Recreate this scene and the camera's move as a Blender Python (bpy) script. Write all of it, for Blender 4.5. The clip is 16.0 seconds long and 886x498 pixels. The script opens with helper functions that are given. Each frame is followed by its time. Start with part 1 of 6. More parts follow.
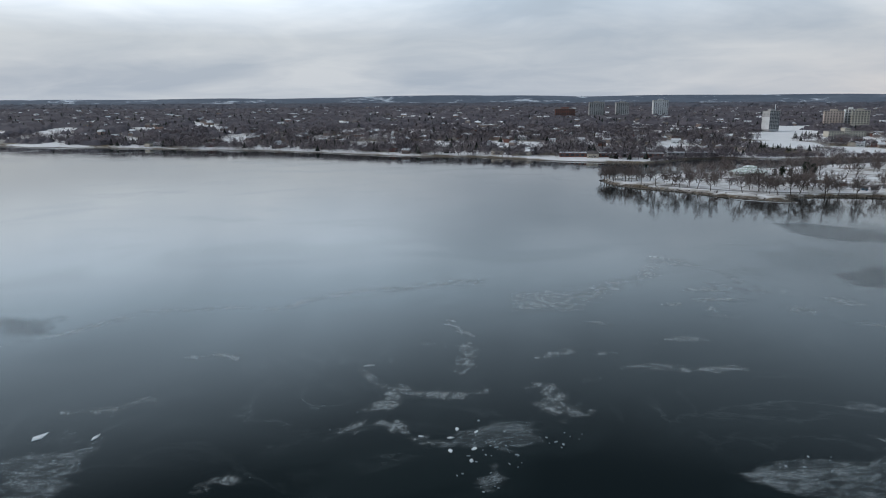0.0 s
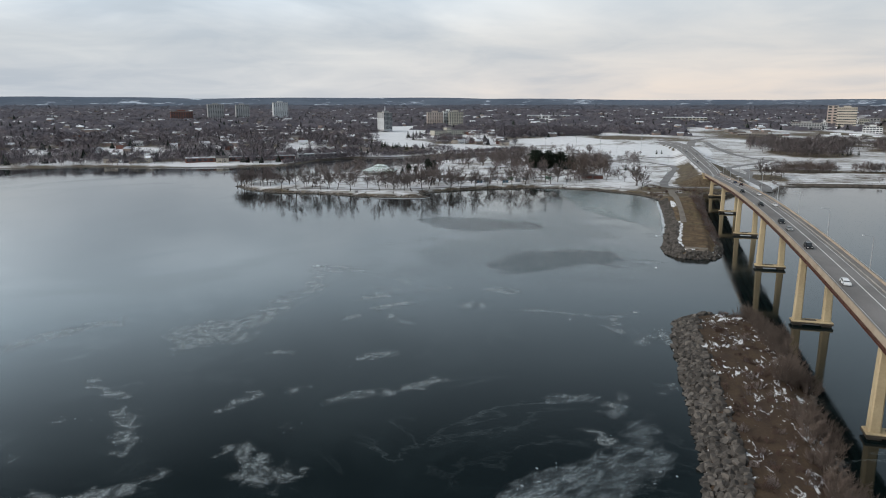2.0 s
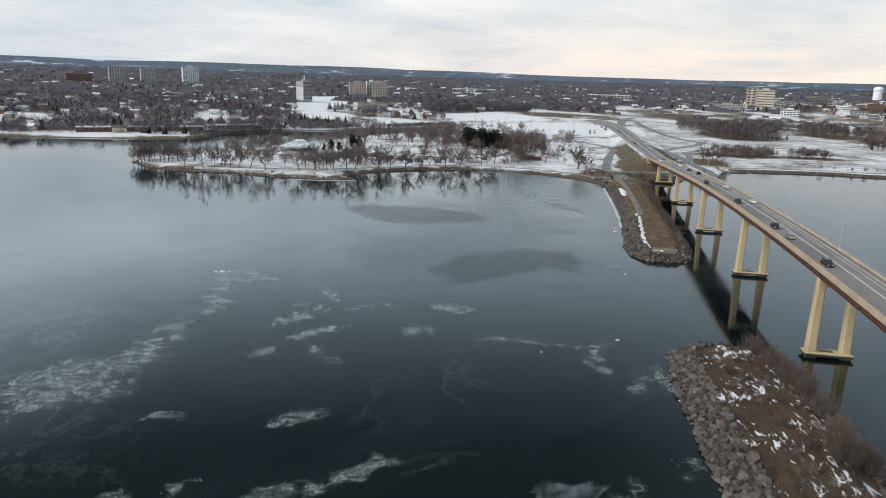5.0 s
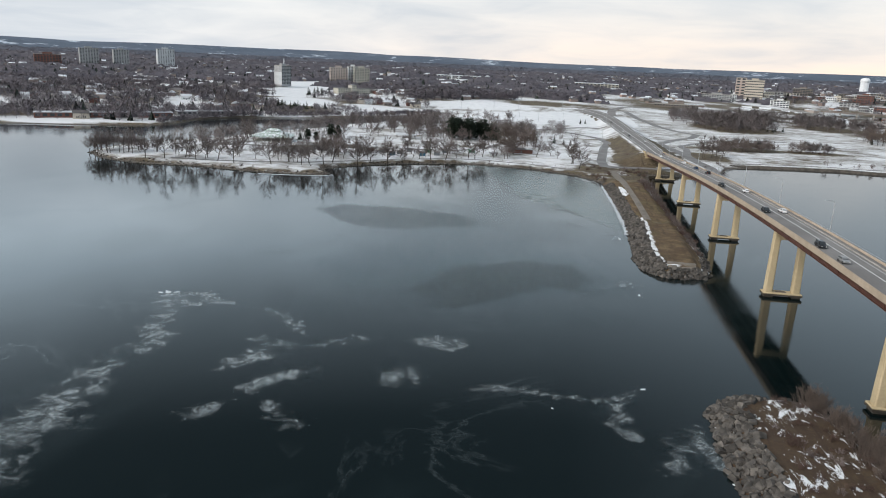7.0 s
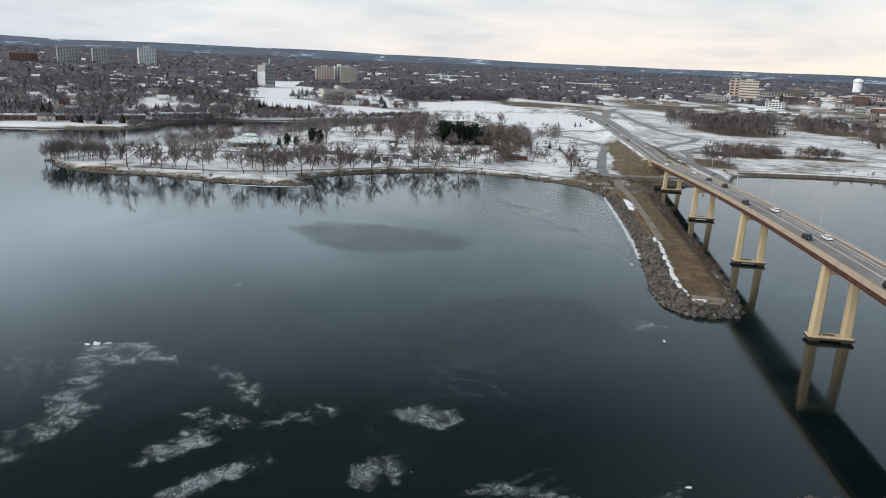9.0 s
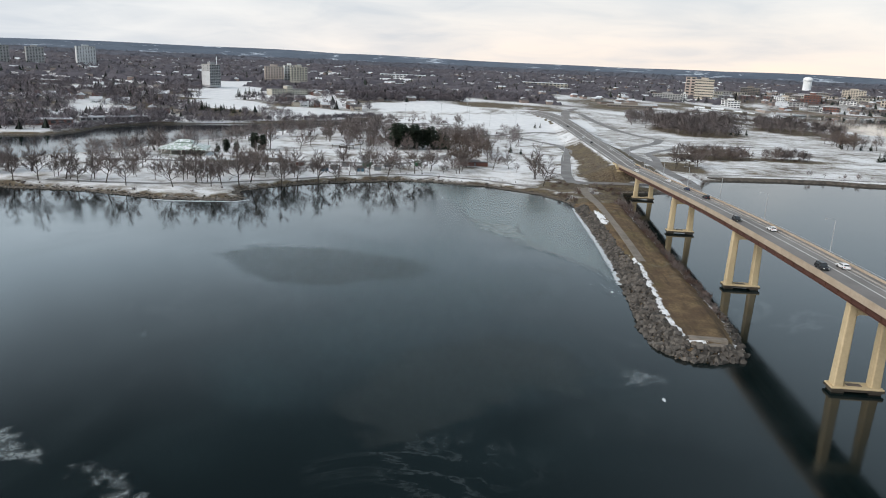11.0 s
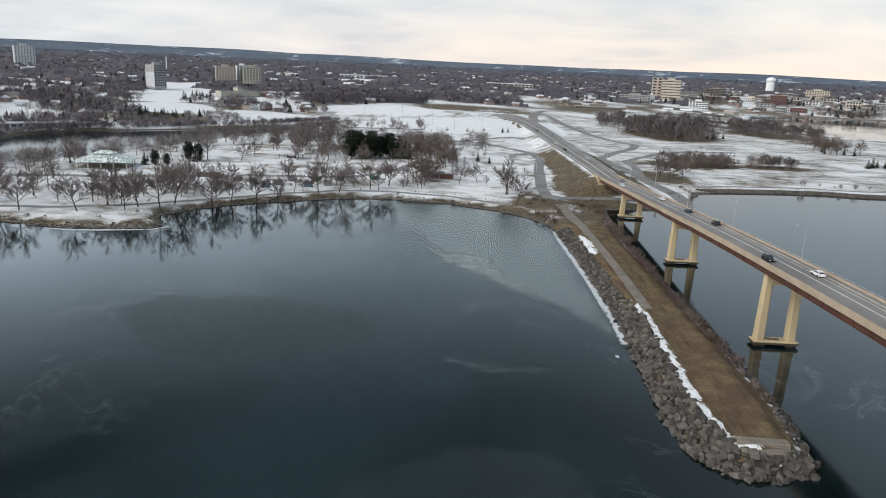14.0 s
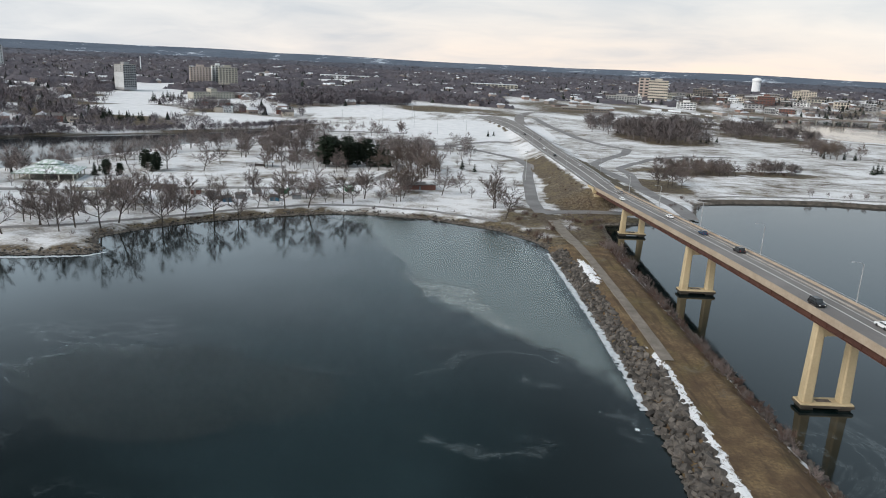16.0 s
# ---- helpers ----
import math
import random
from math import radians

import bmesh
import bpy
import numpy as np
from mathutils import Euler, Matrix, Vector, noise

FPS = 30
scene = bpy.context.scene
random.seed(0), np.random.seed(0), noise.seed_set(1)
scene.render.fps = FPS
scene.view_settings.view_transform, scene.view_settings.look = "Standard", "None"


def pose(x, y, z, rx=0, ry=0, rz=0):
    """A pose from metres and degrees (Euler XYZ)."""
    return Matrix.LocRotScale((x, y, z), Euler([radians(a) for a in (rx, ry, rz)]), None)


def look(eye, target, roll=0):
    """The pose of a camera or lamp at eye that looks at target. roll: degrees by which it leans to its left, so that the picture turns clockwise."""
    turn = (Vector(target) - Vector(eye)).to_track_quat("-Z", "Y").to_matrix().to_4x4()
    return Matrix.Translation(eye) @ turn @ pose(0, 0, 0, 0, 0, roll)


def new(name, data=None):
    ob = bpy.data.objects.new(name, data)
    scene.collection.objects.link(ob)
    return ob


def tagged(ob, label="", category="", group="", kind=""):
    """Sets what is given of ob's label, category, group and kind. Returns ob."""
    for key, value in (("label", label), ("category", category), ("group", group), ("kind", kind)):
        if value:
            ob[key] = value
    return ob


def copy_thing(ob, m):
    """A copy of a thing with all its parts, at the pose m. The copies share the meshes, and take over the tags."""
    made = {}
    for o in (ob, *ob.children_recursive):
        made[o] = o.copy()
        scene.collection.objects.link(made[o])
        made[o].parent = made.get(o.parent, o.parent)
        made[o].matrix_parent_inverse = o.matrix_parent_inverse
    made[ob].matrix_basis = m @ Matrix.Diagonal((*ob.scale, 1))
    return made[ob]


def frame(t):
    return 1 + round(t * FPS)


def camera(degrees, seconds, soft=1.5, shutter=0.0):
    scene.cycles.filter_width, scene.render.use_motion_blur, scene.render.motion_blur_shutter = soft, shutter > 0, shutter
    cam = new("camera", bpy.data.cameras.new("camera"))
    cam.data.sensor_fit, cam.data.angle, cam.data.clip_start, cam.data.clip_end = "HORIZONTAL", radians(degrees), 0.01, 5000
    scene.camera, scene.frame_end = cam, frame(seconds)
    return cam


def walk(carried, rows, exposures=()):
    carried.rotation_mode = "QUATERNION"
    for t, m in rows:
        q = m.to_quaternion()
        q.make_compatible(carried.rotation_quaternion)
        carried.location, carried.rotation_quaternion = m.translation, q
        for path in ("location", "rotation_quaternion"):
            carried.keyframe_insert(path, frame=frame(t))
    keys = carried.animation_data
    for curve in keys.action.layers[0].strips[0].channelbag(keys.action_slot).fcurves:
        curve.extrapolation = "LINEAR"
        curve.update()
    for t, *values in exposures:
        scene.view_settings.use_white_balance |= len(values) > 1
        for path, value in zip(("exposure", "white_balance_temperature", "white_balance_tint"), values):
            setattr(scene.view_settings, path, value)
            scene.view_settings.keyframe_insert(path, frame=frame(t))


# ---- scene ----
import functools
import itertools

# ---------- camera ----------
cam = camera(63.83, 16.0, soft=1.0)
# seconds, x, y, z, yaw to the left of +y, pitch, roll
PATH = (
    (0, -28.36, -421.92, 70.81, 45.506, -11.767, -0.182),
    (0.5, -36.08, -418.89, 70.00, 33.357, -11.668, -0.343),
    (1, -43.11, -415.00, 69.46, 22.693, -11.627, -0.303),
    (1.5, -49.26, -409.51, 69.25, 15.750, -11.612, -0.225),
    (2, -54.22, -402.92, 69.26, 15.770, -11.596, -0.008),
    (2.5, -58.27, -395.51, 69.51, 13.843, -11.626, 0.403),
    (3, -61.94, -387.62, 69.82, 12.861, -11.709, 0.740),
    (3.5, -65.14, -379.33, 70.00, 11.182, -11.768, 1.042),
    (3.7, -66.40, -375.99, 70.01, 10.467, -11.767, 1.142),
    (5.8, -76.81, -338.90, 69.31, 7.976, -14.681, 2.438),
    (6, -77.60, -335.13, 69.39, 7.374, -14.668, 2.440),
    (6.5, -79.42, -325.52, 69.56, 7.506, -14.727, 2.516),
    (7, -81.00, -315.92, 69.75, 7.663, -14.742, 2.523),
    (7.5, -82.45, -306.43, 69.90, 7.839, -14.748, 2.579),
    (8, -83.79, -297.02, 70.08, 7.578, -14.764, 2.627),
    (8.5, -85.06, -287.57, 70.21, 6.878, -14.756, 2.644),
    (9, -86.15, -278.22, 70.42, 6.799, -14.757, 2.636),
    (9.5, -87.03, -268.65, 70.57, 4.058, -14.654, 2.571),
    (9.7, -87.40, -264.82, 70.65, 3.706, -14.675, 2.577),
    (11.8, -89.84, -224.79, 70.37, 2.570, -14.653, 2.579),
    (12, -89.96, -221.06, 70.33, 1.923, -14.595, 2.499),
    (12.5, -90.23, -211.74, 70.21, 1.896, -14.574, 2.573),
    (13, -90.43, -202.41, 70.23, 1.482, -14.557, 2.586),
    (13.5, -90.59, -193.19, 70.26, 0.280, -14.510, 2.612),
    (14, -90.57, -183.91, 70.30, 0.418, -14.530, 2.609),
    (14.5, -90.38, -174.55, 70.42, 0.558, -14.550, 2.606),
    (15, -90.30, -165.05, 70.58, 0.684, -14.556, 2.627),
    (15.5, -90.01, -155.47, 70.69, 0.838, -14.566, 2.640),
    (16, -89.63, -145.94, 70.67, -0.857, -14.477, 2.656),
)


def path_pose(x, y, z, yaw, pitch, roll):
    a, p = radians(yaw), radians(pitch)
    ahead = Vector((-math.sin(a) * math.cos(p), math.cos(a) * math.cos(p), math.sin(p)))
    return look((x, y, z), Vector((x, y, z)) + ahead * 100, roll)


walk(cam, [(t, path_pose(*row)) for t, *row in PATH],
     exposures=[(0.0, -0.50, 6050, 10), (1.0, -0.34, 6250, 10), (2.5, -0.24, 6380, 10), (5.8, 0.06, 6380, 10), (12.0, 0.06, 6400, 10), (16.0, 0.0, 6420, 10)])

# ---------- world and light ----------
SUN_AZ, SUN_EL = radians(-125), radians(34)
world = bpy.data.worlds.new("overcast_sky")
scene.world = world
world.use_nodes = True
wn, wl = world.node_tree.nodes, world.node_tree.links
wn.clear()


def wnode(kind, **values):
    n = wn.new(kind)
    for k, v in values.items():
        n.inputs[k].default_value = v
    return n


def wmath(op, a, b=None, clamp=False):
    n = wn.new("ShaderNodeMath")
    n.operation, n.use_clamp = op, clamp
    for i, v in enumerate((a, b)):
        if v is None:
            continue
        if isinstance(v, (int, float)):
            n.inputs[i].default_value = v
        else:
            wl.new(v, n.inputs[i])
    return n.outputs[0]


def wmix(fac, a, b):
    n = wn.new("ShaderNodeMix")
    n.data_type = "RGBA"
    for i, v in ((0, fac), (6, a), (7, b)):
        if isinstance(v, (tuple, float, int)):
            n.inputs[i].default_value = v if not isinstance(v, tuple) else (*v, 1)
        else:
            wl.new(v, n.inputs[i])
    return n.outputs[2]


sky = wn.new("ShaderNodeTexSky")
sky.sky_type, sky.sun_disc = "NISHITA", False
sky.sun_elevation, sky.sun_rotation = SUN_EL, SUN_AZ
sky.air_density, sky.dust_density = 1.5, 3.0
coord = wn.new("ShaderNodeTexCoord")
sep = wn.new("ShaderNodeSeparateXYZ")
wl.new(coord.outputs["Generated"], sep.inputs[0])
dx, dy, dz = sep.outputs
lift = wmath("ADD", wmath("MAXIMUM", dz, 0.0), 0.16)
plane = wn.new("ShaderNodeCombineXYZ")
wl.new(wmath("DIVIDE", dx, lift), plane.inputs[0])
wl.new(wmath("DIVIDE", dy, lift), plane.inputs[1])
# layers of stratus: broad banks and fine streaks
bank = wnode("ShaderNodeTexNoise", Scale=0.55, Detail=5.0, Roughness=0.5, Distortion=0.5)
wl.new(plane.outputs[0], bank.inputs["Vector"])
streak = wnode("ShaderNodeTexNoise", Scale=1.5, Detail=6.0, Roughness=0.55, Distortion=0.8)
wl.new(plane.outputs[0], streak.inputs["Vector"])
cover = wmath("ADD", wmath("MULTIPLY", bank.outputs[0], 0.72), wmath("MULTIPLY", streak.outputs[0], 0.28))
cover = wmath("MULTIPLY", wmath("SUBTRACT", cover, 0.40), 4.5, True)
cloud = wmix(cover, (0.57, 0.63, 0.70), (0.84, 0.86, 0.87))
# the deck thickens overhead, where it is blue-grey;
# it is brighter on the side of the hidden sun
up_ = wmath("MAXIMUM", dz, 0.0)
deck = wmath("MULTIPLY", wmath("SUBTRACT", up_, 0.255), 4.8, True)
tint = wmath("MULTIPLY", wmath("SUBTRACT", up_, 0.10), 6.0, True)
thick = wmath("SUBTRACT", 1.0, wmath("MULTIPLY", deck, wmath("SUBTRACT", 0.87, wmath("MULTIPLY", wmath("MAXIMUM", wmath("SUBTRACT", dx, 0.06), 0.0), 1.35))))
sunward = wmath("MAXIMUM", wmath("ADD", wmath("MULTIPLY", dx, -0.94), wmath("MULTIPLY", dy, 0.34)), 0.0)
glow = wmath("MULTIPLY", wmath("MULTIPLY", wmath("POWER", sunward, 2.0), 2.1), wmath("MULTIPLY", wmath("SUBTRACT", up_, 0.08), 8.0, True))
glow = wmath("MULTIPLY", glow, wmath("MULTIPLY", wmath("SUBTRACT", 0.48, up_), 5.0, True))
glow = wmath("MULTIPLY", glow, wmath("MULTIPLY", wmath("SUBTRACT", bank.outputs[0], 0.30), 3.0, True))
level = wmath("ADD", thick, glow)
scaled = wn.new("ShaderNodeVectorMath")
scaled.operation = "SCALE"
wl.new(wmix(tint, cloud, (0.578, 0.707, 0.80)), scaled.inputs[0])
wl.new(level, scaled.inputs["Scale"])
# warm low sky toward the brighter horizon
low = wmath("POWER", wmath("SUBTRACT", 1.0, up_, True), 12.0)
toward = wmath("ADD", wmath("MULTIPLY", dx, 0.30), wmath("MULTIPLY", dy, 0.954))
warm = wmath("MULTIPLY", wmath("POWER", wmath("MAXIMUM", toward, 0.0), 6.0), low)
warm = wmath("MULTIPLY", warm, wmath("ADD", 0.55, wmath("MULTIPLY", cover, 0.6)), True)
cloud = wmix(warm, scaled.outputs[0], (1.08, 0.90, 0.75))
sky_light = wnode("ShaderNodeBackground", Strength=0.022)
wl.new(sky.outputs[0], sky_light.inputs[0])
cloud_light = wnode("ShaderNodeBackground", Strength=0.98)
wl.new(cloud, cloud_light.inputs[0])
both = wn.new("ShaderNodeAddShader")
wl.new(sky_light.outputs[0], both.inputs[0])
wl.new(cloud_light.outputs[0], both.inputs[1])
wout = wn.new("ShaderNodeOutputWorld")
wl.new(both.outputs[0], wout.inputs[0])

sun = new("sun", bpy.data.lights.new("sun", "SUN"))
sun.data.energy, sun.data.angle, sun.data.color = 3.0, radians(55), (1.0, 0.96, 0.90)
sun_way = Vector((math.sin(SUN_AZ) * math.cos(SUN_EL), math.cos(SUN_AZ) * math.cos(SUN_EL), math.sin(SUN_EL)))
sun.matrix_world = look(sun_way * 800, (0, 0, 0))


# ---------- materials ----------
class Mat:
    """A small builder of node materials on world positions."""

    def __init__(self, name):
        self.m = bpy.data.materials.new(name)
        self.m.use_nodes = True
        self.n, self.l = self.m.node_tree.nodes, self.m.node_tree.links
        self.n.clear()
        self.out = self.n.new("ShaderNodeOutputMaterial")
        self.geo = self.n.new("ShaderNodeNewGeometry")
        self.pos = self.geo.outputs["Position"]

    def put(self, v, socket):
        if isinstance(v, (int, float)):
            socket.default_value = v
        elif isinstance(v, tuple):
            socket.default_value = (*v, 1) if len(v) == 3 and len(socket.default_value) == 4 else v
        else:
            self.l.new(v, socket)

    def math(self, op, a, b=0.0, clamp=False):
        n = self.n.new("ShaderNodeMath")
        n.operation, n.use_clamp = op, clamp
        self.put(a, n.inputs[0])
        self.put(b, n.inputs[1])
        return n.outputs[0]

    def noise(self, scale, detail=5.0, rough=0.55, distort=0.0, vector=None, stretch=None):
        n = self.n.new("ShaderNodeTexNoise")
        v = vector or self.pos
        if stretch:
            if len(stretch) > 3:
                mp = self.n.new("ShaderNodeMapping")
                mp.inputs["Rotation"].default_value = (0, 0, radians(stretch[3]))
                self.l.new(v, mp.inputs["Vector"])
                v = mp.outputs[0]
            mp = self.n.new("ShaderNodeMapping")
            mp.inputs["Scale"].default_value = stretch[:3]
            self.l.new(v, mp.inputs["Vector"])
            v = mp.outputs[0]
        self.l.new(v, n.inputs["Vector"])
        for k, x in (("Scale", scale), ("Detail", detail), ("Roughness", rough), ("Distortion", distort)):
            n.inputs[k].default_value = x
        return n.outputs[0]

    def band(self, v, lo, hi):
        """0 below lo, 1 above hi."""
        n = self.n.new("ShaderNodeMapRange")
        self.put(v, n.inputs[0])
        n.inputs[1].default_value, n.inputs[2].default_value = lo, hi
        return n.outputs[0]

    def mix(self, fac, a, b):
        n = self.n.new("ShaderNodeMix")
        n.data_type = "RGBA"
        self.put(fac, n.inputs[0])
        self.put(a, n.inputs[6])
        self.put(b, n.inputs[7])
        return n.outputs[2]

    def attr(self, name):
        n = self.n.new("ShaderNodeAttribute")
        n.attribute_name = name
        return n.outputs["Fac"]

    def rand(self):
        return self.n.new("ShaderNodeObjectInfo").outputs["Random"]

    def island(self):
        return self.geo.outputs["Random Per Island"]

    def axis(self, k):
        n = self.n.new("ShaderNodeSeparateXYZ")
        self.l.new(self.pos, n.inputs[0])
        return n.outputs[k]

    def up(self):
        n = self.n.new("ShaderNodeSeparateXYZ")
        self.l.new(self.geo.outputs["Normal"], n.inputs[0])
        return n.outputs[2]

    def bsdf(self, colour, rough=0.8, metal=0.0, spec=0.5, bump=None, height=0.05, strength=0.6, ior=1.45):
        b = self.n.new("ShaderNodeBsdfPrincipled")
        self.put(colour, b.inputs["Base Color"])
        self.put(rough, b.inputs["Roughness"])
        self.put(metal, b.inputs["Metallic"])
        self.put(spec, b.inputs["Specular IOR Level"])
        b.inputs["IOR"].default_value = ior
        if bump is not None:
            bp = self.n.new("ShaderNodeBump")
            bp.inputs["Distance"].default_value, bp.inputs["Strength"].default_value = height, strength
            self.l.new(bump, bp.inputs["Height"])
            self.l.new(bp.outputs[0], b.inputs["Normal"])
        return b.outputs[0]

    def done(self, shader):
        self.l.new(shader, self.out.inputs[0])
        return self.m


def plain(name, c1, c2, scale=0.5, rough=0.8, metal=0.0, bump=0.0, rnd=0.0, island=0.0, fine=8.0, spec=0.4, snow=0.0, tones=None):
    """Two tones of noise, a finer grain, variation by object or island, and optional snow lying on upward faces."""
    m = Mat(name)
    c = m.mix(m.band(m.noise(scale), 0.35, 0.65), c1, c2)
    if tones:
        c = m.mix(m.band(m.island() if island else m.rand(), 0.3, 0.7), c, tones)
    grain = m.noise(scale * fine, 4.0, 0.65)
    k = m.math("ADD", 0.8, m.math("MULTIPLY", grain, 0.4))
    if rnd:
        k = m.math("MULTIPLY", k, m.math("ADD", 1 - rnd, m.math("MULTIPLY", m.rand(), 2 * rnd)))
    if island:
        k = m.math("MULTIPLY", k, m.math("ADD", 1 - island, m.math("MULTIPLY", m.island(), 2 * island)))
    hv = m.n.new("ShaderNodeHueSaturation")
    m.l.new(c, hv.inputs["Color"])
    m.l.new(k, hv.inputs["Value"])
    c = hv.outputs[0]
    if snow:
        lying = m.math("MULTIPLY", m.band(m.up(), 0.45, 0.75), m.band(m.noise(scale * 2.3, 4.0), 0.62 - snow * 0.3, 0.70 - snow * 0.3))
        c = m.mix(lying, c, (0.78, 0.80, 0.83))
    return m.done(m.bsdf(c, rough, metal, spec, grain if bump else None, bump or 0.05))


def snow_ground():
    """Trodden snow over winter grass and earth: the share of bare ground is carried by the sheet."""
    m = Mat("snow_and_grass")
    bare = m.attr("bare")
    wide, mid, fine = m.noise(0.018, 5.0), m.noise(0.11, 6.0, 0.6, 0.4), m.noise(0.9, 4.0)
    tracks = m.noise(0.16, 5.0, 0.6, 0.8, stretch=(0.35, 1.6, 1.0, 12))
    mask = m.math("ADD", m.math("MULTIPLY", mid, 0.5), m.math("MULTIPLY", tracks, 0.3))
    mask = m.math("ADD", mask, m.math("ADD", m.math("MULTIPLY", wide, 0.2), m.math("MULTIPLY", fine, 0.34)))
    mask = m.math("ADD", mask, m.math("SUBTRACT", bare, 0.5))
    mask = m.band(mask, 0.50, 0.76)
    earth = m.mix(m.band(m.noise(0.07, 5.0, 0.6), 0.4, 0.6), (0.080, 0.057, 0.040), (0.150, 0.118, 0.066))
    earth = m.mix(m.band(m.noise(0.35, 5.0, 0.65, 0.5), 0.40, 0.65), earth, (0.052, 0.040, 0.031))
    earth = m.mix(m.band(fine, 0.42, 0.75), earth, (0.185, 0.155, 0.110))
    white = m.mix(m.band(mid, 0.3, 0.7), (0.655, 0.665, 0.685), (0.80, 0.80, 0.815))
    c = m.mix(mask, white, earth)
    # wet dark stones along the waterline
    wet = m.band(m.math("ADD", m.axis(2), m.math("MULTIPLY", fine, 0.8)), 1.25, 0.75)
    c = m.mix(wet, c, m.mix(m.band(fine, 0.4, 0.6), (0.06, 0.052, 0.045), (0.17, 0.15, 0.13)))
    return m.done(m.bsdf(c, 0.85, spec=0.25, bump=fine, height=0.25))


def bank_ground(name, green, dry=1.0):
    """Brown winter grass and mud of the old causeway, with scattered snow."""
    m = Mat(name)
    mid, fine, spots = m.noise(0.22, 5.0, 0.6), m.noise(1.6, 5.0, 0.65), m.noise(0.33, 7.0, 0.7, 0.7, stretch=(1.7, 0.7, 1.0))
    c = m.mix(m.band(mid, 0.38, 0.62), (0.105, 0.070, 0.043), (0.200, 0.142, 0.078))
    c = m.mix(m.math("MULTIPLY", m.band(m.noise(0.06, 3.0), 0.5, 0.7), green), c, (0.135, 0.110, 0.048))
    c = m.mix(m.band(fine, 0.25, 0.6), (0.085, 0.060, 0.042), c)
    rut = m.noise(0.5, 5.0, 0.65, 0.3, stretch=(1.0, 0.14, 1.0))
    c = m.mix(m.math("MULTIPLY", m.band(rut, 0.50, 0.66), 0.75), c, (0.060, 0.043, 0.031))
    c = m.mix(m.math("MULTIPLY", m.band(m.noise(0.12, 6.0, 0.7, 0.6), 0.58, 0.66), 0.5), c, (0.165, 0.140, 0.108))
    c = m.mix(dry, (0.050, 0.034, 0.027), c)
    snow = m.math("MULTIPLY", m.band(m.math("ADD", spots, m.math("SUBTRACT", m.attr("snow"), 0.5)), 0.585, 0.63), m.band(fine, 0.30, 0.45))
    c = m.mix(snow, c, (0.76, 0.78, 0.81))
    return m.done(m.bsdf(c, 0.9, spec=0.2, bump=fine, height=0.2))


def water_surface():
    """Still, cold water with a half-clear skin of new ice in drifting patches."""
    m = Mat("cold_water")
    wide = m.noise(0.006, 4.0, 0.5, 0.6)
    skin = m.band(m.noise(0.011, 6.0, 0.6, 1.2, stretch=(1.5, 0.8, 1.0, 25)), 0.50, 0.62)
    wisp = m.math("ABSOLUTE", m.math("SUBTRACT", m.noise(0.020, 7.0, 0.62, 1.4), 0.5))
    wisp = m.math("MULTIPLY", m.band(wisp, 0.022, 0.0), m.band(m.noise(0.013, 3.0), 0.50, 0.66))
    wisp = m.math("MULTIPLY", wisp, m.band(m.noise(0.5, 6.0, 0.7), 0.30, 0.75))
    deep = m.mix(wide, (0.0026, 0.0062, 0.0064), (0.0036, 0.0084, 0.0090))
    c = m.mix(m.math("MULTIPLY", skin, 0.04), deep, (0.085, 0.125, 0.130))
    c = m.mix(m.math("MULTIPLY", wisp, 0.30), c, (0.30, 0.35, 0.37))
    rough = m.math("ADD", 0.055, m.math("MULTIPLY", skin, 0.07))
    ripple = m.noise(0.9, 3.0, 0.5, stretch=(1, 1, 1))
    return m.done(m.bsdf(c, rough, spec=0.56, bump=ripple, height=0.016, strength=0.35, ior=1.33))


def ice_film(name, colour, scale, cover, top, base=0.0, rough=0.30, streak=(1, 1, 1)):
    """Ice afloat: a thin see-through base sheet with a broken lace of frazil threads in it, fading out at the rim."""
    m = Mat(name)
    core = m.attr("core")
    body = m.noise(scale * 0.85, 10.0, 0.68, 0.8, stretch=streak)
    thread = m.math("ABSOLUTE", m.math("SUBTRACT", m.noise(scale * 1.7, 10.0, 0.64, 1.4, stretch=streak), 0.5))
    net = m.math("ABSOLUTE", m.math("SUBTRACT", m.noise(scale * 5.5, 8.0, 0.66, 1.0, stretch=streak), 0.5))
    fine = m.noise(scale * 14, 6.0, 0.75, 0.5)
    patch = m.band(m.math("ADD", body, m.math("MULTIPLY", core, 0.17)), 0.70 - cover * 0.14, 0.86 - cover * 0.14)
    lines = m.math("MAXIMUM", m.band(thread, 0.055, 0.0), m.math("MULTIPLY", m.band(net, 0.060, 0.0), 0.70))
    ridge = m.math("MULTIPLY", patch, m.math("ADD", 0.13, m.math("MULTIPLY", lines, 1.0)), True)
    ridge = m.math("MULTIPLY", m.math("MULTIPLY", ridge, m.band(fine, 0.30, 0.60)), m.band(core, 0.0, 0.45))
    a = m.math("ADD", m.math("MULTIPLY", ridge, top), m.math("MULTIPLY", m.math("MULTIPLY", core, core), base), True)
    a = m.math("MULTIPLY", a, m.band(core, 0.0, 0.12))
    c = m.mix(m.math("MULTIPLY", ridge, m.band(fine, 0.3, 0.7)), tuple(x * 0.7 for x in colour), colour)
    t = m.n.new("ShaderNodeBsdfTransparent")
    s = m.n.new("ShaderNodeMixShader")
    m.l.new(a, s.inputs[0])
    m.l.new(t.outputs[0], s.inputs[1])
    m.l.new(m.bsdf(c, rough, spec=0.4), s.inputs[2])
    return m.done(s.outputs[0])


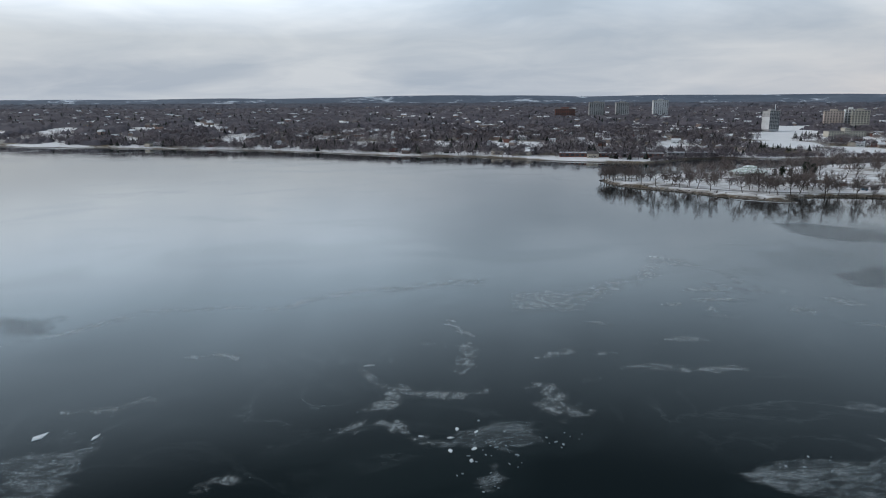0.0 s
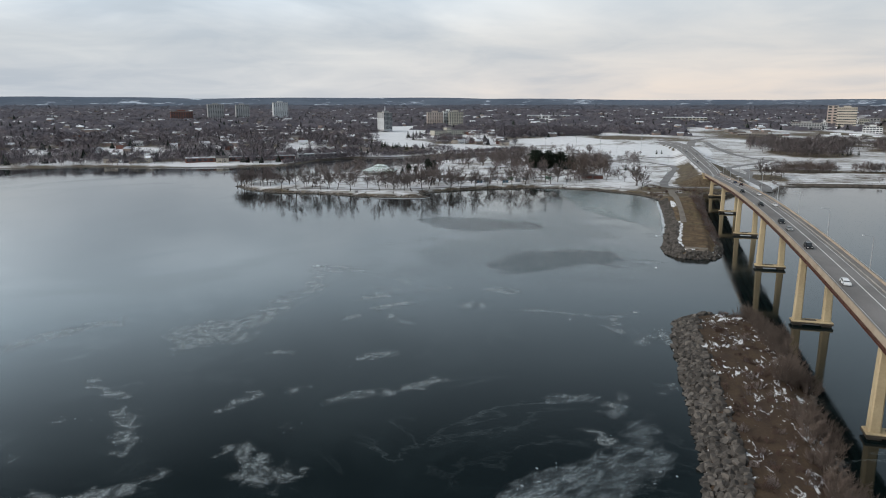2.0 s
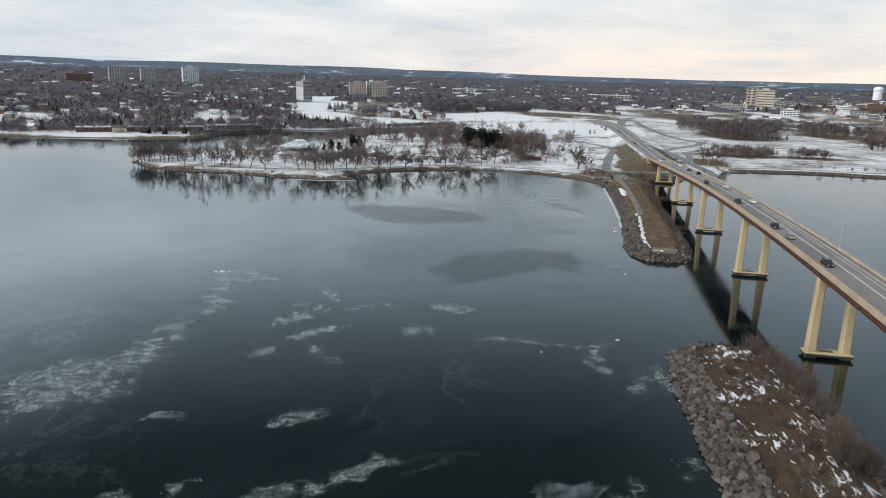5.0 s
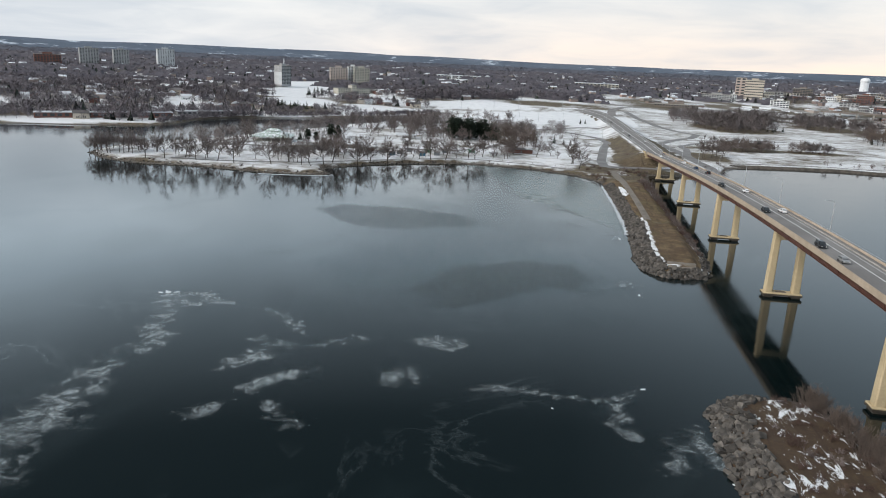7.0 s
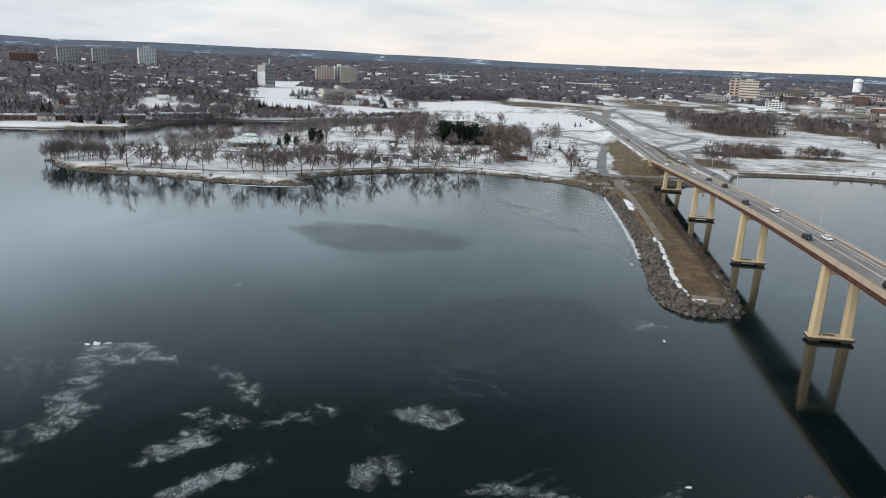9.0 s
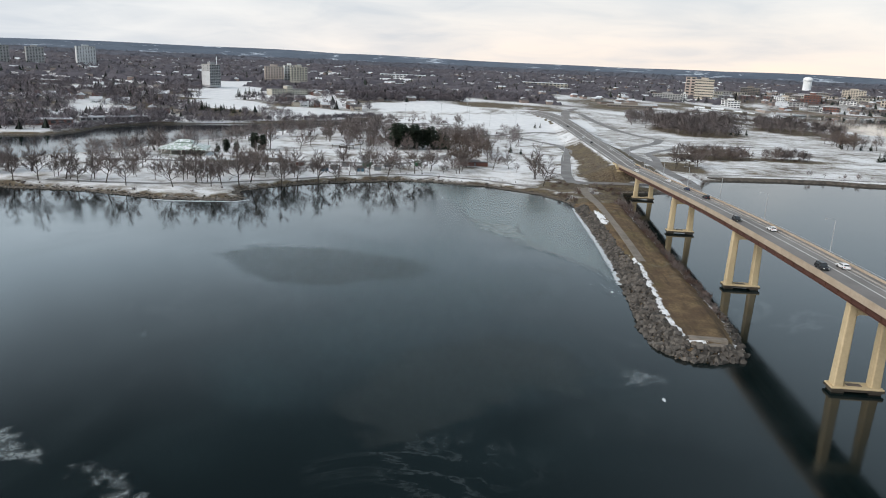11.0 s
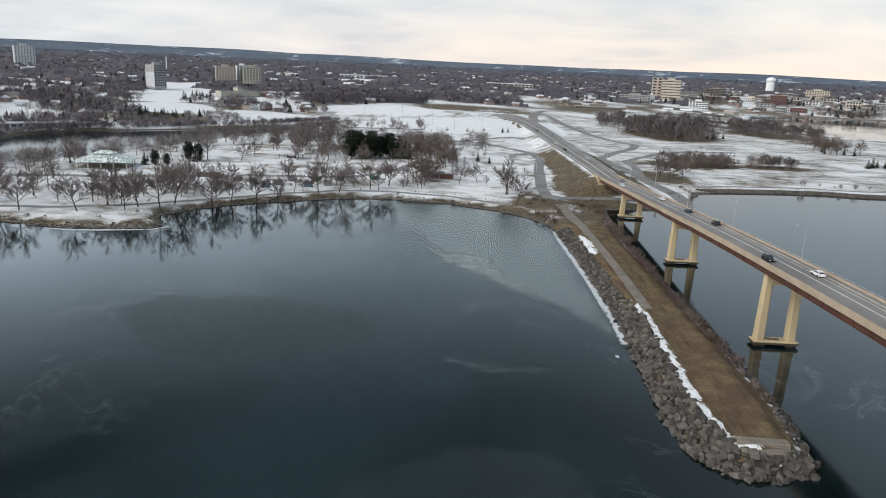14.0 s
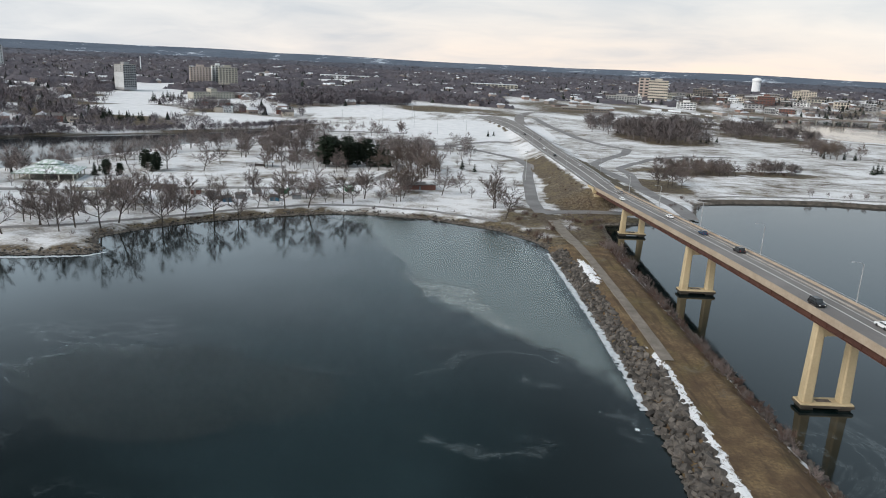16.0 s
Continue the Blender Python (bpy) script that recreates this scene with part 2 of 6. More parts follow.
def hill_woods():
    """Far wooded country with open snowy fields, distance haze painted in as blue."""
    m = Mat("far_hazed_hills")
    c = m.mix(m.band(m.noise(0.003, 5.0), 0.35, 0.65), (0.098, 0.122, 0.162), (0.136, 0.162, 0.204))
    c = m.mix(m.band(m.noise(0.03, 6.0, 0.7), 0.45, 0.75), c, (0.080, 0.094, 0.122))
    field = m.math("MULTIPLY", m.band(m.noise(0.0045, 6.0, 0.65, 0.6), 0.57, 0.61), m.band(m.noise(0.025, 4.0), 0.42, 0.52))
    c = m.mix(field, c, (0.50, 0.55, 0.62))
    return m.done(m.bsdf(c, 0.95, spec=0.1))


M = {
    "ground": snow_ground(),
    "spit": bank_ground("causeway_grass", 1.0),
    "islet": bank_ground("islet_scrub", 0.35, 0.30),
    "water": water_surface(),
    "frazil": ice_film("frazil_ice", (0.54, 0.60, 0.62), 0.30, 1.0, 0.72, 0.04),
    "slush": ice_film("grey_slush", (0.40, 0.46, 0.49), 0.30, 1.0, 0.58, 0.06, streak=(1.35, 0.6, 1, 30)),
    "faint": ice_film("faint_frazil", (0.30, 0.36, 0.38), 0.40, 0.9, 0.40, 0.03),
    "shelf": ice_film("shelf_ice", (0.33, 0.40, 0.40), 0.16, 0.9, 0.02, 0.48, rough=0.25),
    "frost": ice_film("frosted_ice", (0.46, 0.52, 0.52), 0.12, 1.0, 0.26, 0.32, rough=0.4),
    "film": ice_film("dull_new_ice", (0.055, 0.072, 0.072), 0.05, 0.8, 0.12, 0.28, rough=0.35),
    "teal": ice_film("clear_new_ice", (0.070, 0.132, 0.150), 0.035, 0.9, 0.06, 0.19, rough=0.30, streak=(0.8, 1.5, 1, 20)),
    "floe": plain("white_floe", (0.42, 0.47, 0.51), (0.68, 0.71, 0.74), 0.8, 0.6, bump=0.05, rnd=0.2),
    "floe_grey": plain("grey_floe", (0.13, 0.16, 0.18), (0.25, 0.29, 0.32), 0.8, 0.6, bump=0.05, rnd=0.25),
    "wood_park": plain("park_wood", (0.145, 0.124, 0.124), (0.205, 0.176, 0.172), 0.03, 0.95, island=0.12),
    "rock": plain("armour_stone", (0.048, 0.044, 0.041), (0.112, 0.101, 0.090), 0.7, 0.9, bump=0.12, rnd=0.45),
    "rock_heap": plain("rubble_stone", (0.048, 0.044, 0.041), (0.114, 0.102, 0.091), 0.7, 0.9, bump=0.1, island=0.45),
    "bank_stone": plain("bank_stone", (0.050, 0.043, 0.037), (0.115, 0.098, 0.082), 0.35, 0.9, bump=0.1),
    "concrete": plain("bridge_concrete", (0.41, 0.325, 0.20), (0.49, 0.395, 0.25), 0.12, 0.8, bump=0.02, fine=14),
    # dark tone of the wet pile caps, and painted shade on footing rims
    "wet_shaded_concrete": plain("wet_shaded_concrete", (0.045, 0.038, 0.030), (0.075, 0.062, 0.048), 0.3, 0.6),
    "parapet": plain("parapet_concrete", (0.33, 0.265, 0.20), (0.40, 0.325, 0.25), 0.2, 0.85, bump=0.02),
    "grey_concrete": plain("grey_concrete", (0.27, 0.255, 0.235), (0.36, 0.34, 0.31), 0.2, 0.85, bump=0.03),
    "girder": plain("weathering_steel", (0.070, 0.030, 0.022), (0.092, 0.040, 0.028), 0.15, 0.6, metal=0.0, bump=0.01),
    "asphalt": plain("worn_asphalt", (0.175, 0.165, 0.16), (0.235, 0.222, 0.215), 0.06, 0.85, bump=0.01, fine=30),
    "path": plain("park_asphalt", (0.17, 0.165, 0.165), (0.235, 0.23, 0.23), 0.1, 0.9, bump=0.01, fine=20),
    "slab": plain("old_road_slab", (0.15, 0.132, 0.112), (0.235, 0.208, 0.178), 0.25, 0.9, bump=0.02),
    "line": plain("road_paint", (0.62, 0.62, 0.60), (0.72, 0.72, 0.70), 0.3, 0.7),
    "steel": plain("galvanised_steel", (0.42, 0.43, 0.44), (0.52, 0.53, 0.54), 1.0, 0.45, metal=0.6),
    "bark": plain("bark", (0.064, 0.052, 0.045), (0.105, 0.088, 0.076), 0.8, 0.9, rnd=0.25),
    "twig": plain("bare_twigs", (0.150, 0.122, 0.117), (0.215, 0.180, 0.170), 0.3, 0.95, rnd=0.3),
    "willow": plain("willow_twigs", (0.118, 0.092, 0.080), (0.170, 0.134, 0.114), 0.3, 0.95, rnd=0.2),
    "reed": plain("dry_brush", (0.100, 0.066, 0.056), (0.140, 0.094, 0.078), 0.3, 0.95, rnd=0.25),
    "needle": plain("conifer_needles", (0.012, 0.022, 0.013), (0.024, 0.036, 0.020), 0.5, 0.9, rnd=0.3),
    # bark tone lightened and tinted bluish to paint in the distance haze
    "wood_far_hazed": plain("far_bare_trees_hazed", (0.130, 0.118, 0.136), (0.190, 0.168, 0.182), 0.018, 0.95, island=0.12),
    # outermost woods: lighter and bluer, aerial haze painted into the colour
    "wood_ridge_hazed": plain("hazed_ridge_woods", (0.122, 0.126, 0.152), (0.166, 0.166, 0.188), 0.01, 0.95, island=0.12),
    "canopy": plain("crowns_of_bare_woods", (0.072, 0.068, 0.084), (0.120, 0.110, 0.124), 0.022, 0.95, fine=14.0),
    # the same crowns farther out, with aerial haze in the colour
    "canopy_ridge_hazed": plain("hazed_ridge_crowns", (0.078, 0.082, 0.104), (0.118, 0.120, 0.145), 0.008, 0.95, fine=14.0),
    "wood_pine": plain("far_conifers", (0.018, 0.026, 0.022), (0.036, 0.044, 0.036), 0.01, 0.95, island=0.3),
    "roof_snow": plain("snowy_roofs", (0.46, 0.48, 0.51), (0.66, 0.68, 0.71), 0.02, 0.8, island=0.3),
    "roof_dark": plain("shingle_roofs", (0.085, 0.080, 0.080), (0.16, 0.15, 0.15), 0.02, 0.85, island=0.3, snow=0.25),
    "house": plain("house_walls", (0.30, 0.27, 0.245), (0.22, 0.145, 0.12), 0.011, 0.85, island=0.35),
    "cream": plain("cream_brick", (0.46, 0.41, 0.345), (0.55, 0.49, 0.41), 0.05, 0.85),
    "white_wall": plain("white_panels", (0.66, 0.67, 0.67), (0.76, 0.77, 0.77), 0.05, 0.75),
    "pale_concrete": plain("pale_concrete", (0.44, 0.45, 0.46), (0.54, 0.55, 0.56), 0.05, 0.8),
    "pale_brick": plain("pale_brick", (0.40, 0.33, 0.29), (0.48, 0.41, 0.37), 0.05, 0.85),
    "grey_wall": plain("grey_panels", (0.28, 0.28, 0.28), (0.36, 0.36, 0.36), 0.05, 0.8),
    "dark_wall": plain("dark_brick", (0.16, 0.135, 0.12), (0.22, 0.19, 0.17), 0.05, 0.85),
    "red_brick": plain("red_brick", (0.150, 0.072, 0.058), (0.205, 0.098, 0.076), 0.05, 0.85),
    "stone": plain("grey_stone", (0.36, 0.34, 0.29), (0.44, 0.42, 0.36), 0.05, 0.85),
    "glass": plain("window_glass", (0.030, 0.035, 0.04), (0.05, 0.056, 0.062), 0.05, 0.3, spec=0.4),
    "copper": plain("green_metal_roof", (0.33, 0.42, 0.37), (0.42, 0.50, 0.45), 0.25, 0.5, snow=0.5),
    "post": plain("pale_post", (0.50, 0.47, 0.40), (0.58, 0.55, 0.48), 0.5, 0.7),
    "blue": plain("blue_boards", (0.04, 0.11, 0.17), (0.06, 0.15, 0.22), 0.5, 0.7, snow=0.5),
    "green": plain("green_boards", (0.035, 0.13, 0.07), (0.05, 0.17, 0.09), 0.5, 0.7, snow=0.5),
    "grey_board": plain("grey_boards", (0.14, 0.15, 0.16), (0.2, 0.21, 0.22), 0.5, 0.7, snow=0.5),
    "tank": plain("white_tank_paint", (0.74, 0.76, 0.78), (0.80, 0.82, 0.84), 0.05, 0.5),
    "hill": hill_woods(),
    "tyre": plain("rubber", (0.018, 0.018, 0.018), (0.03, 0.03, 0.03), 3, 0.8),
    "car_white": plain("white_car_paint", (0.72, 0.73, 0.74), (0.78, 0.79, 0.8), 1, 0.25),
    "car_dark": plain("dark_car_paint", (0.02, 0.021, 0.024), (0.035, 0.036, 0.04), 1, 0.25),
    "car_blue": plain("blue_car_paint", (0.03, 0.055, 0.10), (0.045, 0.075, 0.13), 1, 0.25),
    "car_grey": plain("grey_car_paint", (0.2, 0.205, 0.21), (0.26, 0.265, 0.27), 1, 0.3),
    "lamp_red": plain("red_lens", (0.35, 0.02, 0.015), (0.4, 0.03, 0.02), 1, 0.3),
    "lamp_clear": plain("clear_lens", (0.7, 0.7, 0.66), (0.8, 0.8, 0.76), 1, 0.2),
}


# ---------- mesh helpers ----------
class Build:
    """Gathers vertices and faces of one mesh."""

    def __init__(self):
        self.v, self.f = [], []

    def add(self, verts, faces):
        k = len(self.v)
        self.v += [tuple(p) for p in verts]
        self.f += [tuple(k + i for i in f) for f in faces]
        return self

    def box(self, x0, y0, z0, x1, y1, z1, taper=0.0, bevel=0.0):
        """A block; taper draws the top in, bevel chamfers the upright edges and the top."""
        b = min(bevel, (x1 - x0) / 3, (y1 - y0) / 3)

        def ring(ix, iy, z, c):
            xa, xb, ya, yb = x0 + ix, x1 - ix, y0 + iy, y1 - iy
            if c <= 0:
                return [(xa, ya, z), (xb, ya, z), (xb, yb, z), (xa, yb, z)]
            return [(xa + c, ya, z), (xb - c, ya, z), (xb, ya + c, z), (xb, yb - c, z), (xb - c, yb, z), (xa + c, yb, z), (xa, yb - c, z), (xa, ya + c, z)]

        rings = [ring(0, 0, z0, b)]
        if b > 0:
            rings += [ring(taper, taper, z1 - b, b), ring(taper + b, taper + b, z1, b)]
        else:
            rings += [ring(taper, taper, z1, 0)]
        n = len(rings[0])
        verts = [p for r in rings for p in r]
        faces = [tuple(range(n - 1, -1, -1)), tuple(range(n * (len(rings) - 1), n * len(rings)))]
        for k in range(len(rings) - 1):
            faces += [(k * n + i, k * n + (i + 1) % n, (k + 1) * n + (i + 1) % n, (k + 1) * n + i) for i in range(n)]
        return self.add(verts, faces)

    def tube(self, points, radii, sides=5, cap=True):
        points = [Vector(p) for p in points]
        verts, faces = [], []
        for i, p in enumerate(points):
            way = (points[min(i + 1, len(points) - 1)] - points[max(i - 1, 0)]).normalized()
            side = way.cross(Vector((0.31, 0.9, 0.3))).normalized()
            up = way.cross(side)
            for k in range(sides):
                a = 2 * math.pi * k / sides
                verts.append(p + (side * math.cos(a) + up * math.sin(a)) * radii[i])
        for i in range(len(points) - 1):
            for k in range(sides):
                faces.append((i * sides + k, i * sides + (k + 1) % sides, (i + 1) * sides + (k + 1) % sides, (i + 1) * sides + k))
        if cap:
            faces.append(tuple((len(points) - 1) * sides + k for k in range(sides)))
        return self.add(verts, faces)

    def twig(self, a, b, wide):
        """A fine twig: two crossed tapering slivers."""
        a, b = Vector(a), Vector(b)
        way = (b - a).normalized()
        side = way.cross(Vector((0.31, 0.9, 0.3))).normalized() * wide
        up = way.cross(side)
        return self.add([a + side, a - side, b, a + up, a - up], [(0, 1, 2), (3, 4, 2)])

    def gable(self, x0, y0, x1, y1, z, rise, over=0.4, hip=0.0):
        """A ridge roof along x, hipped by that much at its ends."""
        x0, x1, y0, y1 = x0 - over, x1 + over, y0 - over, y1 + over
        ym, t = (y0 + y1) / 2, 0.18
        v = [(x0, y0, z), (x1, y0, z), (x1, y1, z), (x0, y1, z), (x0 + hip, ym, z + rise), (x1 - hip, ym, z + rise)]
        v += [(x, y, zz - t) for x, y, zz in v[:4]]
        return self.add(v, [(0, 1, 5, 4), (2, 3, 4, 5), (3, 0, 4), (1, 2, 5), (0, 6, 7, 1), (1, 7, 8, 2), (2, 8, 9, 3), (3, 9, 6, 0), (6, 9, 8, 7)])

    def mesh(self, name, smooth=False):
        me = bpy.data.meshes.new(name)
        me.from_pydata(self.v, [], self.f)
        if smooth:
            me.polygons.foreach_set("use_smooth", [True] * len(me.polygons))
        me.update()
        return me


def part(name, b, material, parent=None, label="", smooth=False):
    """One mesh object, under its thing where one is given."""
    me = b if isinstance(b, bpy.types.Mesh) else b.mesh(name, smooth)
    if not me.materials:
        me.materials.append(M[material])
    ob = new(name, me)
    if parent is not None:
        ob.parent = parent
    if label:
        tagged(ob, label)
    return ob


def thing(name, m, label, category, group="", kind=""):
    """An Empty at a thing's base."""
    ob = new(name)
    ob.empty_display_size = 0.5
    ob.matrix_basis = m
    return tagged(ob, label, category, group, kind)


def smoothstep(a, b, x):
    t = np.clip((np.asarray(x, float) - a) / (b - a), 0, 1)
    return t * t * (3 - 2 * t)


def inside_distance(px, py, poly):
    """Distance to an outline, positive inside it."""
    px, py = np.asarray(px, float), np.asarray(py, float)
    best, odd = np.full(px.shape, 1e18), np.zeros(px.shape, bool)
    for (ax, ay), (bx, by) in zip(poly, poly[1:] + poly[:1]):
        ex, ey = bx - ax, by - ay
        t = np.clip(((px - ax) * ex + (py - ay) * ey) / (ex * ex + ey * ey), 0, 1)
        best = np.minimum(best, (px - ax - t * ex) ** 2 + (py - ay - t * ey) ** 2)
        crosses = (ay > py) != (by > py)
        if ey:
            odd ^= crosses & (px < ax + (py - ay) * ex / ey)
    return np.where(odd, 1, -1) * np.sqrt(best)


def waves(x, y, size, seed):
    """Cheap smooth noise of about -1 to 1, for arrays."""
    r = np.random.RandomState(seed)
    out = 0
    for k in range(7):
        a, p, s = r.uniform(0, 6.28), r.uniform(0, 6.28), size * r.uniform(0.5, 1.6)
        out = out + np.sin((x * math.cos(a) + y * math.sin(a)) / s * 6.28 + p + 1.3 * np.sin((y * math.cos(a) - x * math.sin(a)) / s * 4.1 + p * 3))
    return out / 3.5

# ---------- ground, water, causeway, islet ----------
WEST_SHORE = [(-5200, -1600), (-2300, -480), (-1394, -111), (-1286, -86), (-1225, -34), (-1086, 41), (-969, 116), (-872, 158), (-725, 197), (-650, 250), (-566, 264), (-496, 288), (-448, 312), (-436, 345), (-441, 397), (-417, 439), (-342, 495), (-265, 578), (-225, 640)]
PARK_SHORE = [(-228, 600), (-250, 520), (-275, 462), (-299, 401), (-319, 341), (-341, 296), (-347, 257), (-358, 232), (-380, 208), (-392, 165), (-388, 130), (-364, 108), (-336, 98), (-291, 101), (-246, 92), (-228, 95), (-212, 99), (-209, 106), (-217, 116), (-219, 124), (-209, 139), (-192, 156), (-164, 173), (-145, 183), (-124, 187), (-92, 182), (-61, 164), (-46, 144), (-42, 128), (-36, 116)]
EAST_SHORE = [(-18, 118), (-12, 150), (-8, 186), (14, 190), (33, 190), (46, 214), (60, 252), (84, 262), (118, 268), (150, 270), (175, 266), (260, 268), (420, 262), (700, 300), (1000, 420), (1500, 500), (5200, 300), (5200, 5200), (-5200, 5200)]
LAND = WEST_SHORE + PARK_SHORE + EAST_SHORE
HARBOUR = [(428, 745), (405, 820), (425, 937), (450, 1050), (475, 1200), (800, 1230), (1500, 1300), (2300, 1400), (2300, 760), (900, 700), (531, 705)]
SOUTH = [(-5200, -1900), (-1500, -1250), (0, -1050), (1800, -1150), (5200, -1500), (5200, -5200), (-5200, -5200)]
ROAD_EDGE = ((215, -6.5, 6.5), (300, -5.2, 11), (394, -6.5, 11.5), (474, -7.5, 12), (556, -10, 12), (644, -14.5, 10.5), (702, -24, 8.5), (764, -40, -4),
             (823, -76, -30), (862, -112, -70), (900, -150, -110))


def road_edges(y):
    ys = [r[0] for r in ROAD_EDGE]
    return np.interp(y, ys, [r[1] for r in ROAD_EDGE]), np.interp(y, ys, [r[2] for r in ROAD_EDGE])


def road_z(y):
    return np.interp(y, [200, 222, 300, 450, 640, 760, 860, 950], [12.7, 11.62, 9.6, 7.6, 7.6, 9.0, 10.0, 10.5])


def land_z(x, y):
    x, y = np.asarray(x, float), np.asarray(y, float)
    d = np.maximum(np.minimum(inside_distance(x, y, LAND), -inside_distance(x, y, HARBOUR)), inside_distance(x, y, SOUTH))
    r = np.hypot(x, y + 200)
    west = 1 - 0.55 * smoothstep(-150, 250, x) * (1 - smoothstep(1400, 2300, r))
    rise = 0.024 * np.clip(r - 680, 0, 820) * west + 0.0105 * np.clip(r - 1500, 0, 2200)
    z = np.where(d > 0, 1.9 * smoothstep(0, 7, d) + 0.9 * smoothstep(5, 60, d) + rise * smoothstep(10, 200, d), np.maximum(d * 0.25, -4))
    z = z + np.where(d > 8, 0.25 * waves(x, y, 60, 3) + smoothstep(900, 2500, r) * 3.0 * waves(x, y, 700, 4), 0)
    # the bridge approach on its embankment
    a, b = road_edges(y)
    off = np.maximum(np.maximum(a - 1.5 - x, x - b - 1.5), 0)
    top = road_z(y) - 0.12 - off * 0.42
    on = (y > 214) & (y < 905)
    top = top - np.maximum(222 - y, 0) * 0.8
    z = np.where(on & (d > 0), np.maximum(z, top), z)
    return z, d, np.where(on, (top >= z - 0.05) & ((off > 0.3) | (y < 223)), False)


def steps(lo, hi, fine0, fine1, fine, growth=1.09):
    mid = list(np.arange(fine0, fine1 + fine / 2, fine))
    up, s = [], fine
    while (up[-1] if up else fine1) < hi:
        s *= growth
        up.append((up[-1] if up else fine1) + s)
    down, s = [], fine
    while (down[-1] if down else fine0) > lo:
        s *= growth
        down.append((down[-1] if down else fine0) - s)
    return np.array(down[::-1] + mid + up)


def sheet(name, xs, ys, height, material, attrs=()):
    gx, gy = np.meshgrid(xs, ys)
    z = height(gx, gy)
    nx, ny = len(xs), len(ys)
    i = (np.arange(ny - 1)[:, None] * nx + np.arange(nx - 1)[None]).ravel()
    me = bpy.data.meshes.new(name)
    me.from_pydata(np.stack([gx.ravel(), gy.ravel(), z.ravel()], 1).tolist(), [], np.stack([i, i + 1, i + nx + 1, i + nx], 1).tolist())
    for key, values in attrs:
        me.attributes.new(key, "FLOAT", "POINT").data.foreach_set("value", np.asarray(values(gx, gy), np.float32).ravel())
    me.polygons.foreach_set("use_smooth", [True] * len(me.polygons))
    me.materials.append(M[material])
    me.update()
    return new(name, me)


FIELDS = [(-425, 650, 55, 52), (-465, 770, 56, 75), (-500, 885, 48, 80), (-542, 1010, 36, 110), (-392, 812, 44, 52), (-420, 850, 40, 40), (-330, 770, 40, 30), (-185, 775, 75, 48), (-300, 660, 60, 25), (-70, 625, 110, 85), (-150, 610, 70, 40), (-960, 620, 130, 30), (-760, 900, 120, 60), (-360, 1500, 240, 120), (150, 420, 120, 120),
          (330, 330, 180, 60), (-1400, 900, 160, 90), (300, 620, 130, 110)]


def open_field(x, y):
    """1 on the snowy open grounds, 0 elsewhere."""
    k = np.zeros(np.shape(x))
    for cx, cy, rx, ry in FIELDS:
        k = np.maximum(k, smoothstep(1.15, 0.85, np.hypot((x - cx) / rx, (y - cy) / ry)))
    return k


def wood_density(x, y):
    """How thick the trees of the town stand: clumps and belts with open snowy lots between."""
    k = 0.58 + 0.45 * waves(x, y, 240, 31) + 0.30 * waves(x, y, 90, 32) + 0.35 * waves(x * 0.45, y, 150, 33)
    return np.clip(k, 0.06, 1)


def east_bare(x, y):
    """Snowy lawns beyond the road, with brown hollows under the scrub and long mown streaks."""
    k = 0.43 + 0.06 * waves(x, y, 80, 11) + 0.06 * waves(x * 0.3, y * 1.6, 15, 14)
    for cx, cy, rx, ry in ((98, 374, 42, 22), (165, 378, 34, 15), (52, 300, 20, 26), (150, 622, 52, 66), (292, 690, 52, 70)):
        k = k + 0.30 * smoothstep(1.2, 0.6, np.hypot((x - cx) / rx, (y - cy) / ry) + 0.12 * waves(x, y, 12, 17))
    return k


def bare_share(x, y):
    z, d, bank = land_z(x, y)
    r = np.hypot(x, y + 200)
    k = 0.385 + 0.10 * waves(x, y, 45, 8) + 0.07 * waves(x, y, 14, 13)
    k = k + 0.24 * smoothstep(9, 2.5, d + 3.0 * waves(x, y, 18, 15)) * (x < 30)
    # scrubby ground where the causeway meets the shore and below the abutment
    k = k + 0.25 * smoothstep(34, 16, np.hypot((x + 30) * 0.9, (y - 165) * 0.55) + 5 * waves(x, y, 16, 16))
    k = k + 0.30 * smoothstep(20, 10, np.hypot(x + 10, (y - 200) * 0.5))
    k = k - 0.22 * open_field(x, y) * (y > 470) * (x < 30)
    k = np.where((r > 620) & ~((x > -240) & (x < 30) & (y < 800)), 0.26 + 0.42 * wood_density(x, y) - 0.45 * open_field(x, y) - (0.16 + 0.16 * waves(x, y, 60, 19) + 0.14 * (x > -640)) * smoothstep(60, 25, d) * smoothstep(3, 10, d), k)
    k = np.where(r > 2200, 0.78 + 0.3 * waves(x, y, 500, 10), k)
    k = np.where((x > 30) & (r < 1000) & (y < 900), east_bare(x, y), k)
    a, b = road_edges(y)
    off = np.maximum(a - x, x - b)
    return np.where(bank & ((y < 400 + 12 * waves(x, y, 20, 21)) | ((off < 16) & (y > 610) & (y < 860) & (x < 0))), 0.78 + 0.16 * waves(x, y, 22, 12) + 0.10 * waves(x, y, 7, 18), k)


gx_lines, gy_lines = steps(-4600, 4600, -420, 230, 3.5), steps(-4600, 4600, 70, 640, 3.5)
ground = sheet("ground", gx_lines, gy_lines, lambda x, y: land_z(x, y)[0], "ground", [("bare", bare_share)])
tagged(ground, "snow-covered parkland and town ground with brown winter grass", "ground", kind="structure")

wb = Build().add([(-4400, -4400, 0), (4400, -4400, 0), (4400, 4400, 0), (-4400, 4400, 0)], [(0, 1, 2, 3)])
tagged(part("water", wb, "water"), "still dark bay water with a thin skin of new ice", "water", kind="structure")

